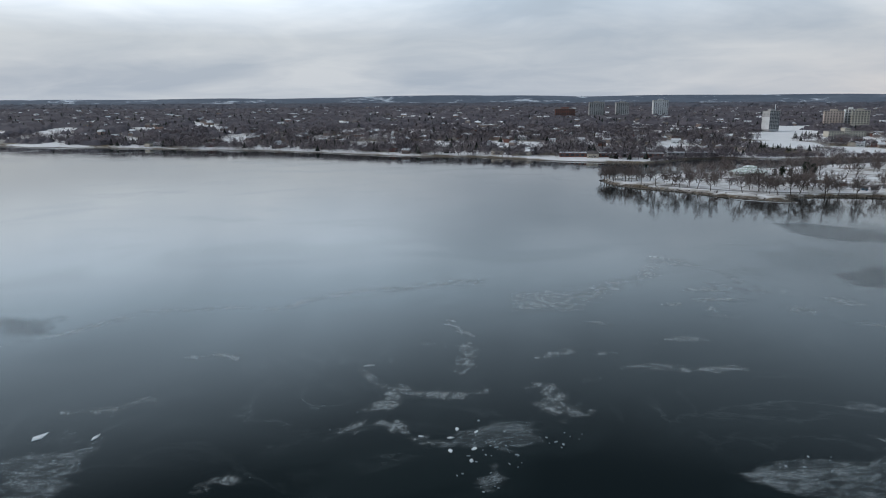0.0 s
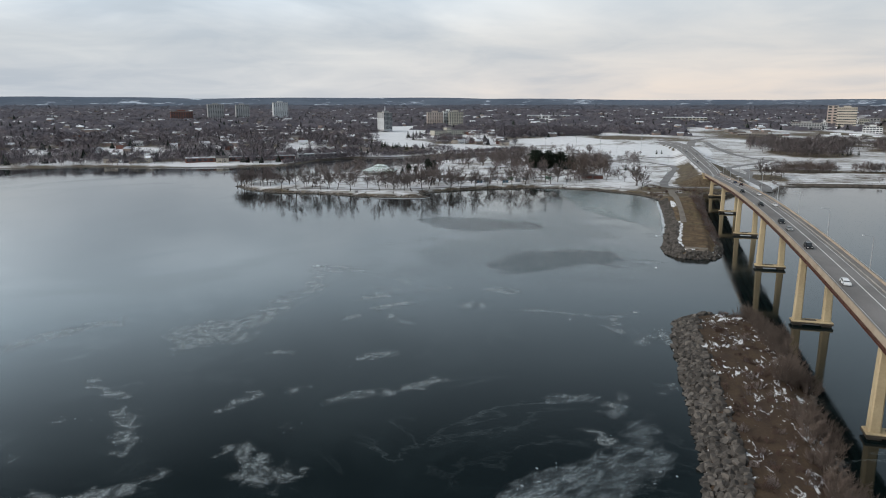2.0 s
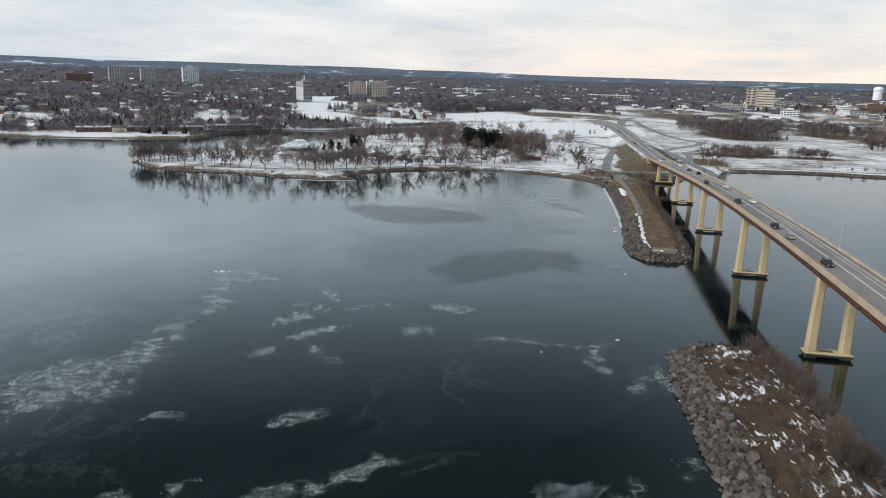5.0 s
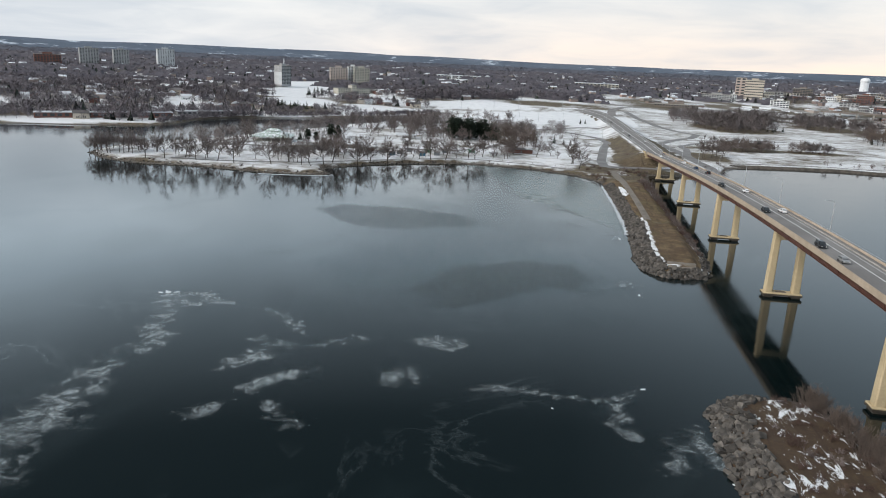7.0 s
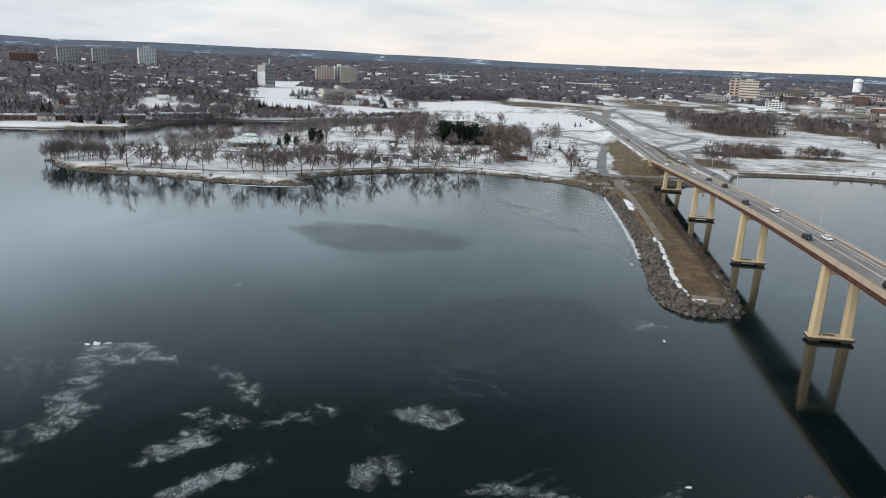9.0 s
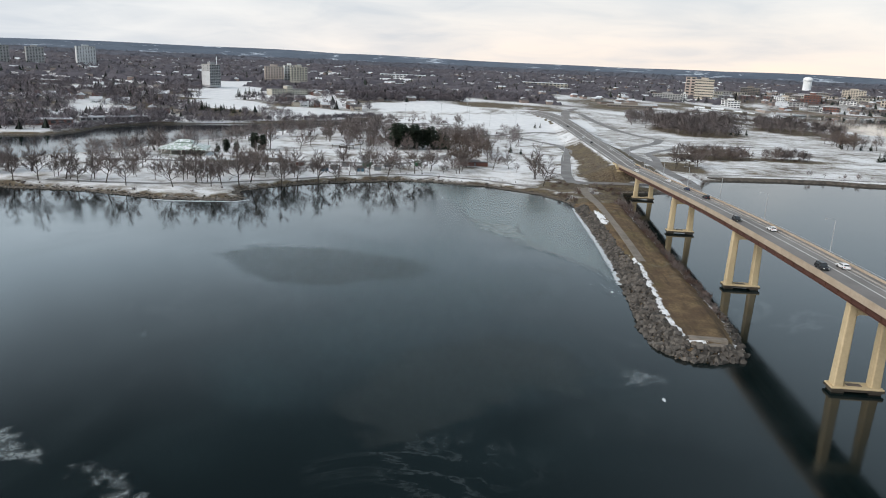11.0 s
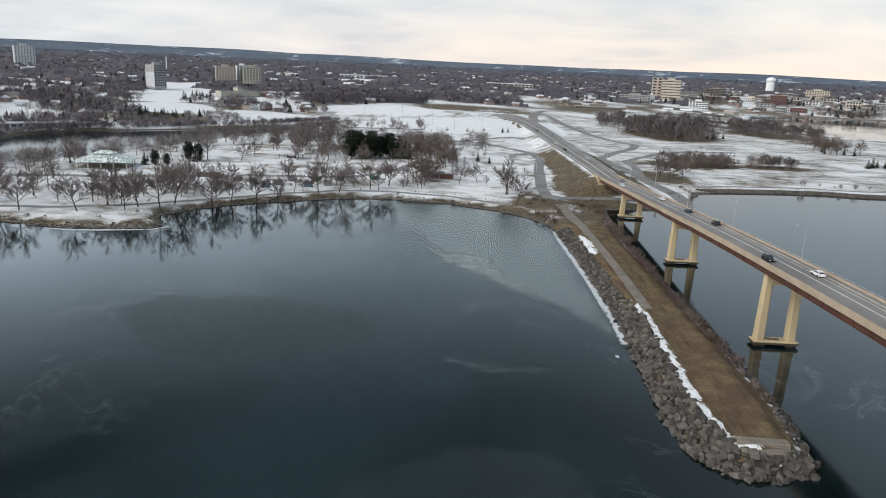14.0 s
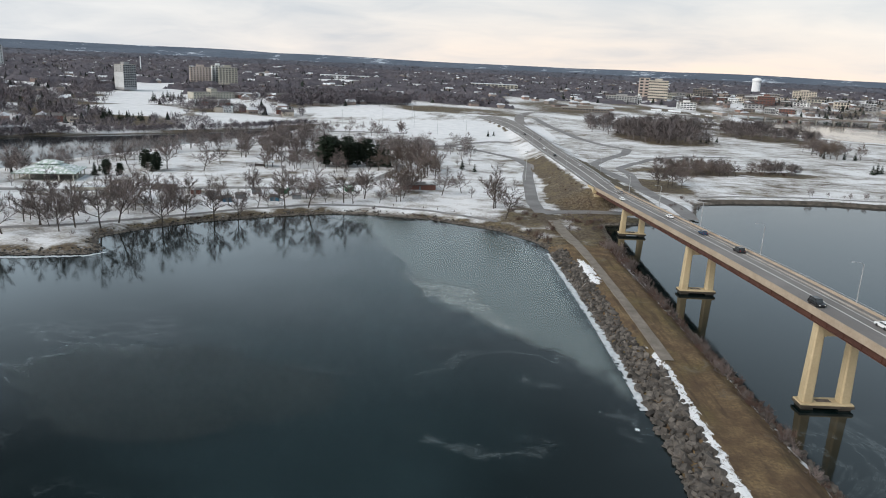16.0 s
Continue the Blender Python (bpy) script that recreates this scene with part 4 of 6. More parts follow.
# ---------- trees and shrubs ----------
def branch_tree(seed, height, spread, lean=0.0, twigs=5, limbs=6, droop=0.0, low=0.28):
    """Trunk with limbs, and a crown of finer forking branches: two meshes."""
    r = random.Random(seed)
    trunk, crown = Build(), Build()
    tip = Vector((lean * height * 0.35, r.uniform(-0.04, 0.04) * height, height * 0.55))
    pts = [Vector((0, 0, -0.4)), tip * 0.35 + Vector((r.uniform(-0.2, 0.2), r.uniform(-0.2, 0.2), 0)), tip * 0.7, tip]
    rad = height * 0.0145
    trunk.tube(pts, [rad * 1.5, rad * 1.1, rad * 0.8, rad * 0.5], 6)

    def along(p, t):
        k = min(int(t * (len(p) - 1)), len(p) - 2)
        f = t * (len(p) - 1) - k
        return p[k].lerp(p[k + 1], f)

    def grow(base, way, length, thick, level, target):
        mid = base + way * length * 0.5 + Vector((r.uniform(-1, 1), r.uniform(-1, 1), r.uniform(-0.3, 0.6))) * length * 0.10
        end = base + way * length + Vector((r.uniform(-1, 1), r.uniform(-1, 1), 0.6 - 2.2 * droop)) * length * 0.14
        if level >= 3:
            target.twig(base, end, thick * 0.72)
            return
        if level >= 2:
            target.tube([base, mid, end], [thick, thick * 0.8, thick * 0.4], 3, cap=False)
        else:
            target.tube([base, mid, end], [thick, thick * 0.7, thick * 0.4], 4, cap=False)
        count = (limbs, 7, twigs)[level]
        for i in range(count):
            t = 0.3 + 0.7 * (i + r.random()) / count
            p = base.lerp(mid, t * 2) if t < 0.5 else mid.lerp(end, t * 2 - 1)
            side = Vector((r.gauss(0, 1), r.gauss(0, 1), r.gauss(0.35 - droop, 0.5)))
            w = (way * 0.75 + side.normalized() * 0.8).normalized()
            grow(p, w, length * r.uniform(0.42, 0.65), max(thick * 0.5, 0.043), level + 1, crown)

    for i in range(limbs + 1):
        a = 2.4 * i + r.uniform(-0.4, 0.4)
        t = low + (1 - low) * (i + 0.5) / (limbs + 1)
        w = Vector((math.cos(a) * spread, math.sin(a) * spread, r.uniform(0.55, 1.0))).normalized()
        grow(along(pts, t), w, height * r.uniform(0.34, 0.48) * (1.15 - 0.4 * t), rad * 0.62, 1, trunk)
    grow(tip, Vector((lean * 0.4, r.uniform(-0.2, 0.2), 1)).normalized(), height * 0.42, rad * 0.5, 1, trunk)
    return trunk.mesh("trunk"), crown.mesh("crown")


def bush(seed, size, stems=20):
    """A thicket of bare stems with side twigs."""
    r = random.Random(seed)
    b = Build()
    for _ in range(stems):
        a, out = r.uniform(0, 6.28), r.random() ** 0.6
        base = Vector((math.cos(a) * out * size * 0.45, math.sin(a) * out * size * 0.45, -0.2))
        way = Vector((math.cos(a) * 0.6 * out, math.sin(a) * 0.6 * out, 1)).normalized()
        ln = size * r.uniform(0.55, 1.0) * (1.1 - 0.4 * out)
        end = base + way * ln
        b.tube([base, base.lerp(end, 0.5) + Vector((r.uniform(-1, 1), r.uniform(-1, 1), 0)) * 0.1 * size, end], [0.05, 0.04, 0.015], 3, cap=False)
        for k in range(8):
            p = base.lerp(end, r.uniform(0.3, 0.95))
            w = (way * 0.6 + Vector((r.gauss(0, 0.6), r.gauss(0, 0.6), r.uniform(0, 0.6)))).normalized()
            q = p + w * ln * r.uniform(0.18, 0.38)
            b.twig(p, q, 0.042)
            for _ in range(2):
                s = p.lerp(q, r.uniform(0.3, 0.9))
                b.twig(s, s + (w + Vector((r.gauss(0, 0.6), r.gauss(0, 0.6), 0.2))) * ln * 0.12, 0.032)
    return b.mesh("bramble")


def conifer(seed, height, wide, round_top=False):
    """A dark evergreen: whorls of drooping boughs, each a ragged fan of needle sprays."""
    r = random.Random(seed)
    trunk, crown = Build(), Build()
    trunk.tube([(0, 0, -0.4), (0, 0, height * 0.5), (0, 0, height * 0.97)], [height * 0.02, height * 0.014, 0.03], 6)
    levels = int(height * 1.9)
    for k in range(levels):
        t = 0.10 + 0.9 * k / levels
        reach = wide * ((1 - t) ** 0.75 if not round_top else math.sqrt(max(1 - (2 * t - 1.05) ** 2, 0.03)))
        for j in range(9):
            a = k * 1.1 + j * 6.283 / 9 + r.uniform(-0.25, 0.25)
            ln = reach * r.uniform(0.6, 1.08)
            z = t * height
            root = Vector((0, 0, z))
            out = Vector((math.cos(a), math.sin(a), 0))
            side = Vector((-out.y, out.x, 0))
            tip = root + out * ln + Vector((0, 0, (-0.22 + r.uniform(-0.1, 0.12)) * ln if not round_top else r.uniform(-0.1, 0.3) * ln))
            w = ln * r.uniform(0.20, 0.34)
            mid = root.lerp(tip, 0.6)
            crown.add([root, mid + side * w + Vector((0, 0, -0.15)), tip, mid - side * w + Vector((0, 0, -0.15)), mid + Vector((0, 0, 0.22 * w))],
                      [(0, 1, 4), (1, 2, 4), (2, 3, 4), (3, 0, 4)])
            for s in (-1, 1):
                q = root.lerp(tip, r.uniform(0.5, 0.95))
                crown.add([q, q + side * s * w * 1.3 + out * w * 0.6 + Vector((0, 0, -0.12 * ln)), q + out * w * 0.9 + Vector((0, 0, 0.1))], [(0, 1, 2)])
    return trunk.mesh("trunk"), crown.mesh("crown")


def at_ground(x, y, outline=None):
    if outline:
        return float(outline(np.array(x, float), np.array(y, float)))
    return float(land_z(np.array(float(x)), np.array(float(y)))[0])


def tree_kind(name, meshes, mats, label, category, group):
    """A first tree of a kind, out at its own place, to be copied."""
    t = thing(name, pose(0, 0, 0), label, category, group)
    for n, me, ma in zip(("trunk", "crown"), meshes, mats):
        part(n, me, ma, t)
    return t


class Grove:
    """Kinds of one plant; each call stands one more of them, in turn, and the first stands itself."""

    def __init__(self, kinds):
        self.kinds, self.fresh, self.r = kinds, [True] * len(kinds), random.Random(len(kinds) * 7)

    def stand(self, x, y, size=1.0, k=None, z=None, turn=None):
        k = self.r.randrange(len(self.kinds)) if k is None else k % len(self.kinds)
        m = pose(x, y, (at_ground(x, y) if z is None else z) - 0.05, 0, 0, self.r.uniform(0, 360) if turn is None else turn)
        s = size * self.r.uniform(0.9, 1.1)
        ob = self.kinds[k]
        if self.fresh[k]:
            self.fresh[k], ob.matrix_basis = False, m
        else:
            ob = copy_thing(ob, m)
        ob.scale = (s, s, s)
        return ob


PARK = "trees of the snowy park"
trees = Grove([tree_kind("bare_tree", branch_tree(10 + i, 12, 0.95 + 0.15 * (i % 3), 0.0 if i % 2 else 0.45, 19, 7), ("bark", "twig"),
                         ("bare grey-brown deciduous tree standing in snow", "leaning bare tree with a spreading crown in snow")[1 - i % 2], "tree", PARK) for i in range(6)])
willows = Grove([tree_kind("bare_willow", branch_tree(30 + i, 13, 0.8, 0.1, 24, 8, 0.12, 0.2), ("bark", "willow"), "tan bare willow with dense fine twigs in snow", "tree", PARK) for i in range(2)])
saplings = Grove([tree_kind("young_tree", branch_tree(40 + i, 5.5, 0.7, 0, 6, 5), ("bark", "twig"), "small young bare tree in the snow", "tree", PARK) for i in range(3)])
firs = Grove([tree_kind("conifer", conifer(50 + i, 9.0, 2.7), ("bark", "needle"), "dark green spruce standing in snow", "tree", PARK) for i in range(2)])
pines = Grove([tree_kind("pine", conifer(60 + i, 15, 5.0, True), ("bark", "needle"), "broad dark green pine of the park clump", "tree", PARK) for i in range(2)])


def bush_kind(name, seed, size, mat_name, label, stems=20):
    t = thing(name, pose(0, 0, 0), label, "shrub", "shrubs by the water")
    part("bramble", bush(seed, size, stems), mat_name, t)
    return t


shrubs = Grove([bush_kind("shrub", 70 + i, 3.2, "twig", "bare grey-brown shrub at the water's edge") for i in range(3)])
brush = Grove([bush_kind("red_brush", 80 + i, 3.0, "reed", "clump of reddish-brown dry brush on the bank") for i in range(2)])
thicket = Grove([bush_kind("willow_thicket", 90 + i, 5.2, "willow", "tall pale grey-brown willow thicket", 40) for i in range(3)])

# along the park shore, then up through the park
SHORE_TREES = [(-251, 114, 1), (-254, 134, 0.8), (-245, 130, 0.9), (-234, 122, 0.9), (-231, 129, 1), (-222, 131, 1.1), (-219, 140, 1.2), (-203, 145, 1), (-197, 155, 0.9), (-186, 160, 1.15), (-177, 166, 0.7), (-160, 184, 1.1), (-150, 189, 1.1), (-135, 204, 1.1), (-126, 216, 1), (-263, 172, 0.8), (-240, 150, 0.8), (-223, 185, 0.9), (-210, 174, 0.8), (-222, 164, 1), (-278, 288, 1), (-252, 283, 1.1), (-229, 280, 0.9), (-228, 310, 0.8)]
LAWN_TREES = [(-224, 364, 1.1), (-198, 325, 1), (-330, 267, 0.9), (-275, 112, 0.9), (-288, 116, 1), (-301, 113, 0.8), (-312, 120, 1), (-322, 112, 1.1), (-333, 108, 0.9), (-268, 130, 0.7), (-285, 140, 0.8), (-305, 150, 0.7), (-320, 160, 0.8), (-292, 165, 0.7), (-56, 182, 1), (-60, 204, 1.25), (-75, 242, 0.7), (-97, 296, 1.1), (-87, 320, 0.9), (-102, 316, 1), (-86, 233, 0.9), (-340, 135, 0.8), (-300, 185, 0.7), (-244, 190, 0.8)]
for i, (x, y, s) in enumerate(SHORE_TREES + LAWN_TREES):
    trees.stand(x, y, s * 1.38, i)
for i, (x, y, s) in enumerate([(-113, 230, 1.1), (-104, 236, 1.15), (-108, 240, 1.0), (-59, 205, 1.0), (-98, 262, .9), (-95, 300, 1.1), (-90, 285, 1.0)]):
    willows.stand(x, y, s, i)
rr = random.Random(5)
for i in range(74):      # more along the shore walk and across the lawns
    t = rr.random()
    x, y = np.interp(t, [0, .3, .55, .8, 1], [-345, -250, -205, -140, -100]), np.interp(t, [0, .3, .55, .8, 1], [112, 112, 152, 194, 200])
    trees.stand(float(x) + rr.uniform(-8, 8), float(y) + rr.choice((4, 12, 22, 35, 50)) + rr.uniform(0, 10), rr.uniform(0.5, 1.05))
for i in range(22):      # dense clump at the west tip
    a, d = rr.uniform(0, 6.28), rr.random() ** 0.5
    trees.stand(-368 + math.cos(a) * 18 * d, 128 + math.sin(a) * 22 * d, rr.uniform(0.8, 1.2))
for i in range(24):      # belt of trees along the channel
    t = rr.random()
    x, y = np.interp(t, [0, .35, .6, 1], [-362, -325, -300, -215]), np.interp(t, [0, .35, .6, 1], [200, 300, 370, 500])
    trees.stand(x + rr.uniform(6, 30), y + rr.uniform(-12, 12), rr.uniform(0.7, 1.05))
for i in range(52):      # grove behind the shelter and the pines
    trees.stand(rr.uniform(-225, -95), rr.uniform(335, 430), rr.uniform(0.75, 1.1))
for i in range(26):
    trees.stand(rr.uniform(-200, -150), rr.uniform(300, 345), rr.uniform(0.7, 1.0))
for i in range(14):
    willows.stand(rr.uniform(-130, -88), rr.uniform(300, 360), rr.uniform(0.8, 1.05))
for x, y, s in [(-162, 320, 1.3), (-154, 321, 1.2), (-149, 330, 1.35), (-142, 325, 1.0), (-136, 328, 1.15), (-159, 333, 1.3), (-147, 320, 1.1)]:
    pines.stand(x, y, s)
for x, y, s in [(-272, 247, .62), (-266, 250, .55), (-261, 274, .75), (-254, 272, .7)]:
    pines.stand(x, y, s)
for x, y, s in [(-129, 330, 1.9), (-133, 326, 1.6), (-125, 334, 1.7), (-122, 329, 1.3), (-72, 334, .75), (-64, 326, .65), (-279, 248, .9), (-255, 268, .8), (-283, 262, .6), (-255, 276, .6), (-322, 243, .4),
                (-40, 560, .7), (-34, 566, .6), (-245, 232, .6)]:
    firs.stand(x, y, s)
for x, y in [(-97, 532), (-77, 530), (-60, 545), (-154, 590), (-170, 570), (-140, 560), (-120, 548), (-180, 560), (-200, 560), (-215, 565), (-160, 540), (-145, 530), (-75, 350), (-66, 360), (-80, 262), (-70, 228), (-300, 205),
             (-250, 165), (-262, 150), (-275, 160), (-230, 205), (-195, 185), (-180, 190), (-150, 205), (-140, 215)]:
    saplings.stand(x, y, rr.uniform(0.7, 1.1))
for i in range(26):
    trees.stand(rr.uniform(-250, -120), rr.uniform(520, 600), rr.uniform(0.6, 0.95))
for i in range(26):      # scrub along the island's edge
    t = rr.random()
    x, y = np.interp(t, [0, .3, .6, .8, 1], [-330, -240, -190, -120, -62]), np.interp(t, [0, .3, .6, .8, 1], [103, 99, 160, 191, 168])
    (shrubs if i % 3 else brush).stand(float(x), float(y) + rr.uniform(1, 4), rr.uniform(0.35, 0.7))
for x, y, s in [(-45, 150, 1.2), (-42, 143, 1.1), (-48, 156, .9), (-38, 160, 1.2), (-50, 180, 1.0), (-46, 190, 1.1), (-52, 196, .9), (-42, 186, .9), (-36, 172, .8)]:
    brush.stand(x, y, s)
# across the road: waterside trees, brush and woods
for x, y, s in [(48, 290, 1.3), (56, 296, 1.2), (65, 296, 1.2), (62, 305, 1.1), (52, 302, 1.0), (70, 312, .9)]:
    trees.stand(x, y, s)
for i in range(16):
    shrubs.stand(rr.uniform(38, 66), rr.uniform(210, 268), rr.uniform(0.4, 0.8))
for i in range(40):
    (trees if i % 3 else willows).stand(rr.uniform(78, 125), rr.uniform(352, 396), rr.uniform(0.5, 0.85))
for i in range(24):
    (trees if i % 2 else brush).stand(rr.uniform(142, 178), rr.uniform(372, 394), rr.uniform(0.5, 0.85))
for i in range(22):
    (trees if i % 3 else willows).stand(rr.uniform(262, 300), rr.uniform(490, 560), rr.uniform(0.8, 1.2))
for x, y, s in [(250, 404, 1.0), (256, 408, 1.1), (262, 412, .9), (268, 410, 1.0), (281, 500, .9), (288, 495, .8), (265, 505, .6), (185, 600, .7), (195, 605, .8), (205, 608, .7), (190, 598, .6), (112, 660, .9), (270, 520, .7)]:
    firs.stand(x, y, s)
for i in range(12):
    saplings.stand(rr.uniform(70, 200), 284 + rr.uniform(-1, 3), rr.uniform(0.4, 0.8))

# the causeway: brush down its bridge side
for i in range(54):
    y = rr.uniform(-40, 140)
    g = brush if rr.random() < 0.4 else shrubs
    x = -17.5 - rr.random() * 2.0 if y < 70 else -15.5 - rr.random() * 4
    g.stand(x, y, rr.uniform(0.5, 0.85) if y < 60 else rr.uniform(0.7, 1.25), z=at_ground(x, y, spit_z))
for x, y, s in [(-17, -8, 1.1), (-18, -4, 1.0), (-17.5, 30, .9), (-17, -12, .8)]:
    brush.stand(x, y, s, z=at_ground(x, y, spit_z))
# the islet: pale thicket on its bridge side, low brush on top
for i in range(58):
    y = rr.uniform(-310, -166)
    x = np.interp(y, [-300, -250, -213, -180, -168], [-17, -16, -14.5, -15.5, -18]) + rr.uniform(-4.0, 2.5)
    thicket.stand(float(x), y, rr.uniform(0.6, 1.1), z=at_ground(x, y, islet_z))
for i in range(210):
    y = rr.uniform(-330, -166)
    x = rr.uniform(-33, -18)
    (brush if i % 4 else shrubs).stand(x, y, rr.uniform(0.25, 0.6), z=at_ground(x, y, islet_z))
# tufts on the embankment and beside the abutment
for i in range(46):
    y = rr.uniform(226, 330)
    x = float(road_edges(y)[0]) - rr.uniform(2, 17)
    (brush if i % 2 else shrubs).stand(x, y, rr.uniform(0.15, 0.4))
for i in range(26):
    x, y = rr.uniform(-30, -9), rr.uniform(150, 200)
    (brush if i % 2 else shrubs).stand(x, y, rr.uniform(0.4, 0.9))
# conifers below the institution's lawn
for i in range(48):
    cx, cy = rr.choice(((-484, 598), (-443, 586), (-418, 564), (-399, 552), (-390, 570), (-431, 752), (-438, 805), (-527, 618)))
    firs.stand(cx + rr.uniform(-12, 12), cy + rr.uniform(-8, 8), rr.uniform(0.7, 1.35))

# dense brush where the causeway meets the abutment
for i in range(14):
    x, y = rr.uniform(-21, -13), rr.uniform(100, 140)
    (brush if i % 2 else shrubs).stand(x, y, rr.uniform(0.9, 1.3), z=max(at_ground(x, y, spit_z), 0.3))
# taller dark brush on the causeway's bridge slope, thicker towards the shore
bank_rng = random.Random(77)
for i in range(56):
    y = 132 - 150 * bank_rng.random() ** 1.25
    x = -16.0 - bank_rng.random() * 3.2
    (shrubs if i % 3 else brush).stand(x, y, bank_rng.uniform(0.6, 1.05), z=max(at_ground(x, y, spit_z), 0.2))

# ---------- park buildings and fittings ----------
def prism_roof(b, x0, y0, x1, y1, z0, x2, y2, x3, y3, z1, t=0.25):
    """A hipped tier from a lower to an upper rectangle, with an eaves edge."""
    v = [(x0, y0, z0), (x1, y0, z0), (x1, y1, z0), (x0, y1, z0), (x2, y2, z1), (x3, y2, z1), (x3, y3, z1), (x2, y3, z1)]
    v += [(x, y, z - t) for x, y, z in v[:4]]
    return b.add(v, [(0, 1, 5, 4), (1, 2, 6, 5), (2, 3, 7, 6), (3, 0, 4, 7), (4, 5, 6, 7), (0, 8, 9, 1), (1, 9, 10, 2), (2, 10, 11, 3), (3, 11, 8, 0), (8, 11, 10, 9)])


px, py = -297, 236
pav = thing("park_pavilion", pose(px, py, at_ground(px, py), 0, 0, 12), "open park pavilion with a pale green metal roof under snow", "pavilion")
part("floor_slab", Build().box(-14.5, -11.5, -0.6, 14.5, 11.5, 0.35, 0, 0.1), "grey_concrete", pav)
part("roof", prism_roof(Build(), -15.5, -12.5, 15.5, 12.5, 4.2, -5, -3.5, 5, 3.5, 7.6), "copper", pav)
part("clerestory", Build().box(-4.6, -3.1, 7.4, 4.6, 3.1, 8.2), "white_wall", pav)
part("upper_roof", prism_roof(Build(), -6, -4.5, 6, 4.5, 8.2, -2.5, -0.2, 2.5, 0.2, 9.8), "copper", pav)
for x in (-14, -7, 0, 7, 14):
    for y in (-11, 11):
        part("column", Build().box(x - 0.3, y - 0.3, 0.3, x + 0.3, y + 0.3, 4.15, 0.03, 0.05), "post", pav)
for y in (-4, 4):
    for x in (-14, 14):
        part("column", Build().box(x - 0.3, y - 0.3, 0.3, x + 0.3, y + 0.3, 4.15, 0.03, 0.05), "post", pav)
part("back_wall", Build().box(2, 3, 0.3, 12, 8, 3.9), "stone", pav)

wall = thing("planter_wall", pose(-260, 206, at_ground(-260, 206), 0, 0, 14), "low tan stone terrace wall beside the pavilion", "wall")
part("wall_block", Build().box(-9.5, -1.0, -0.5, 9.5, 4.5, 1.3, 0, 0.1), "stone", wall)
part("snow_cap", Build().box(-9.3, -0.8, 1.3, 9.3, 4.3, 1.48, 0.1, 0.08), "floe", wall, "snow lying on the terrace")


def hut(name, x, y, sx, sy, h, rise, wall_mat, roof_mat, label, turn=14.0, group="", hip=0.0):
    t = thing(name, pose(x, y, at_ground(x, y), 0, 0, turn), label, "hut", group)
    part("wall", Build().box(-sx / 2, -sy / 2, -0.6, sx / 2, sy / 2, h), wall_mat, t)
    part("roof", Build().gable(-sx / 2, -sy / 2, sx / 2, sy / 2, h + 0.02, rise, 0.35, hip), roof_mat, t)
    part("door", Build().box(-0.5, -sy / 2 - 0.05, -0.05, 0.5, -sy / 2 - 0.002, min(2.0, h - 0.1)), "grey_board", t)
    return t


hut("washroom_hut", -229, 217, 12, 6, 3.0, 1.0, "dark_wall", "roof_snow", "low brown brick washroom hut with a snowy roof")
hut("red_hut", -99, 250, 18, 7, 2.8, 1.3, "red_brick", "roof_dark", "long red-brown park hut beside bare trees")
hut("white_hut", -119, 224, 4.5, 3, 2.4, 0.6, "white_wall", "roof_snow", "small white utility hut at the shore path")
for x, y, mat_name, lab in ((-199, 202, "grey_board", "grey"), (-190, 193, "blue", "blue"), (-186, 203, "grey_board", "grey"), (-181.5, 216, "grey_board", "dark grey"), (-169, 202, "blue", "blue"),
                            (-168, 219, "green", "green"), (-159, 207, "grey_board", "grey"), (-155, 222, "grey_board", "grey"), (-136, 234, "green", "green"), (-209, 206, "red_brick", "brown")):
    hut("market_hut", x, y, 4.2, 3.2, 2.3, 0.8, mat_name, "roof_dark" if mat_name != "green" else "green", lab + " painted wooden market hut on the snow", rr.uniform(-20, 30), "huts in the park")
she = thing("picnic_shelter", pose(-203, 311, at_ground(-203, 311), 0, 0, 14), "open wooden picnic shelter with a flat snowy roof", "shelter")
part("roof", Build().box(-9, -5, 2.7, 9, 5, 3.1, 0.1, 0.05), "roof_snow", she)
for x in (-8, -2.7, 2.7, 8):
    for y in (-4.2, 4.2):
        part("post", Build().box(x - 0.18, y - 0.18, -0.4, x + 0.18, y + 0.18, 2.7), "bark", she)
part("counter", Build().box(-3, -1.5, 0, 3, 1.5, 1.1, 0, 0.05), "dark_wall", she)


def picnic_table(m):
    t = thing("picnic_table", m, "weathered brown wooden picnic table in the snow", "table", "picnic tables")
    part("tabletop", Build().box(-0.9, -0.38, 0.7, 0.9, 0.38, 0.76, 0, 0.02), "bark", t)
    for s in (-1, 1):
        part("bench", Build().box(-0.9, s * 0.72 - 0.14, 0.42, 0.9, s * 0.72 + 0.14, 0.47, 0, 0.02), "bark", t)
        part("leg_frame", Build().tube([(s * 0.65, -0.7, 0), (s * 0.65, -0.2, 0.72)], [0.05, 0.05], 4).tube([(s * 0.65, 0.7, 0), (s * 0.65, 0.2, 0.72)], [0.05, 0.05], 4).box(s * 0.65 - 0.04, -0.8, 0.36, s * 0.65 + 0.04, 0.8, 0.43), "bark", t)
    return t


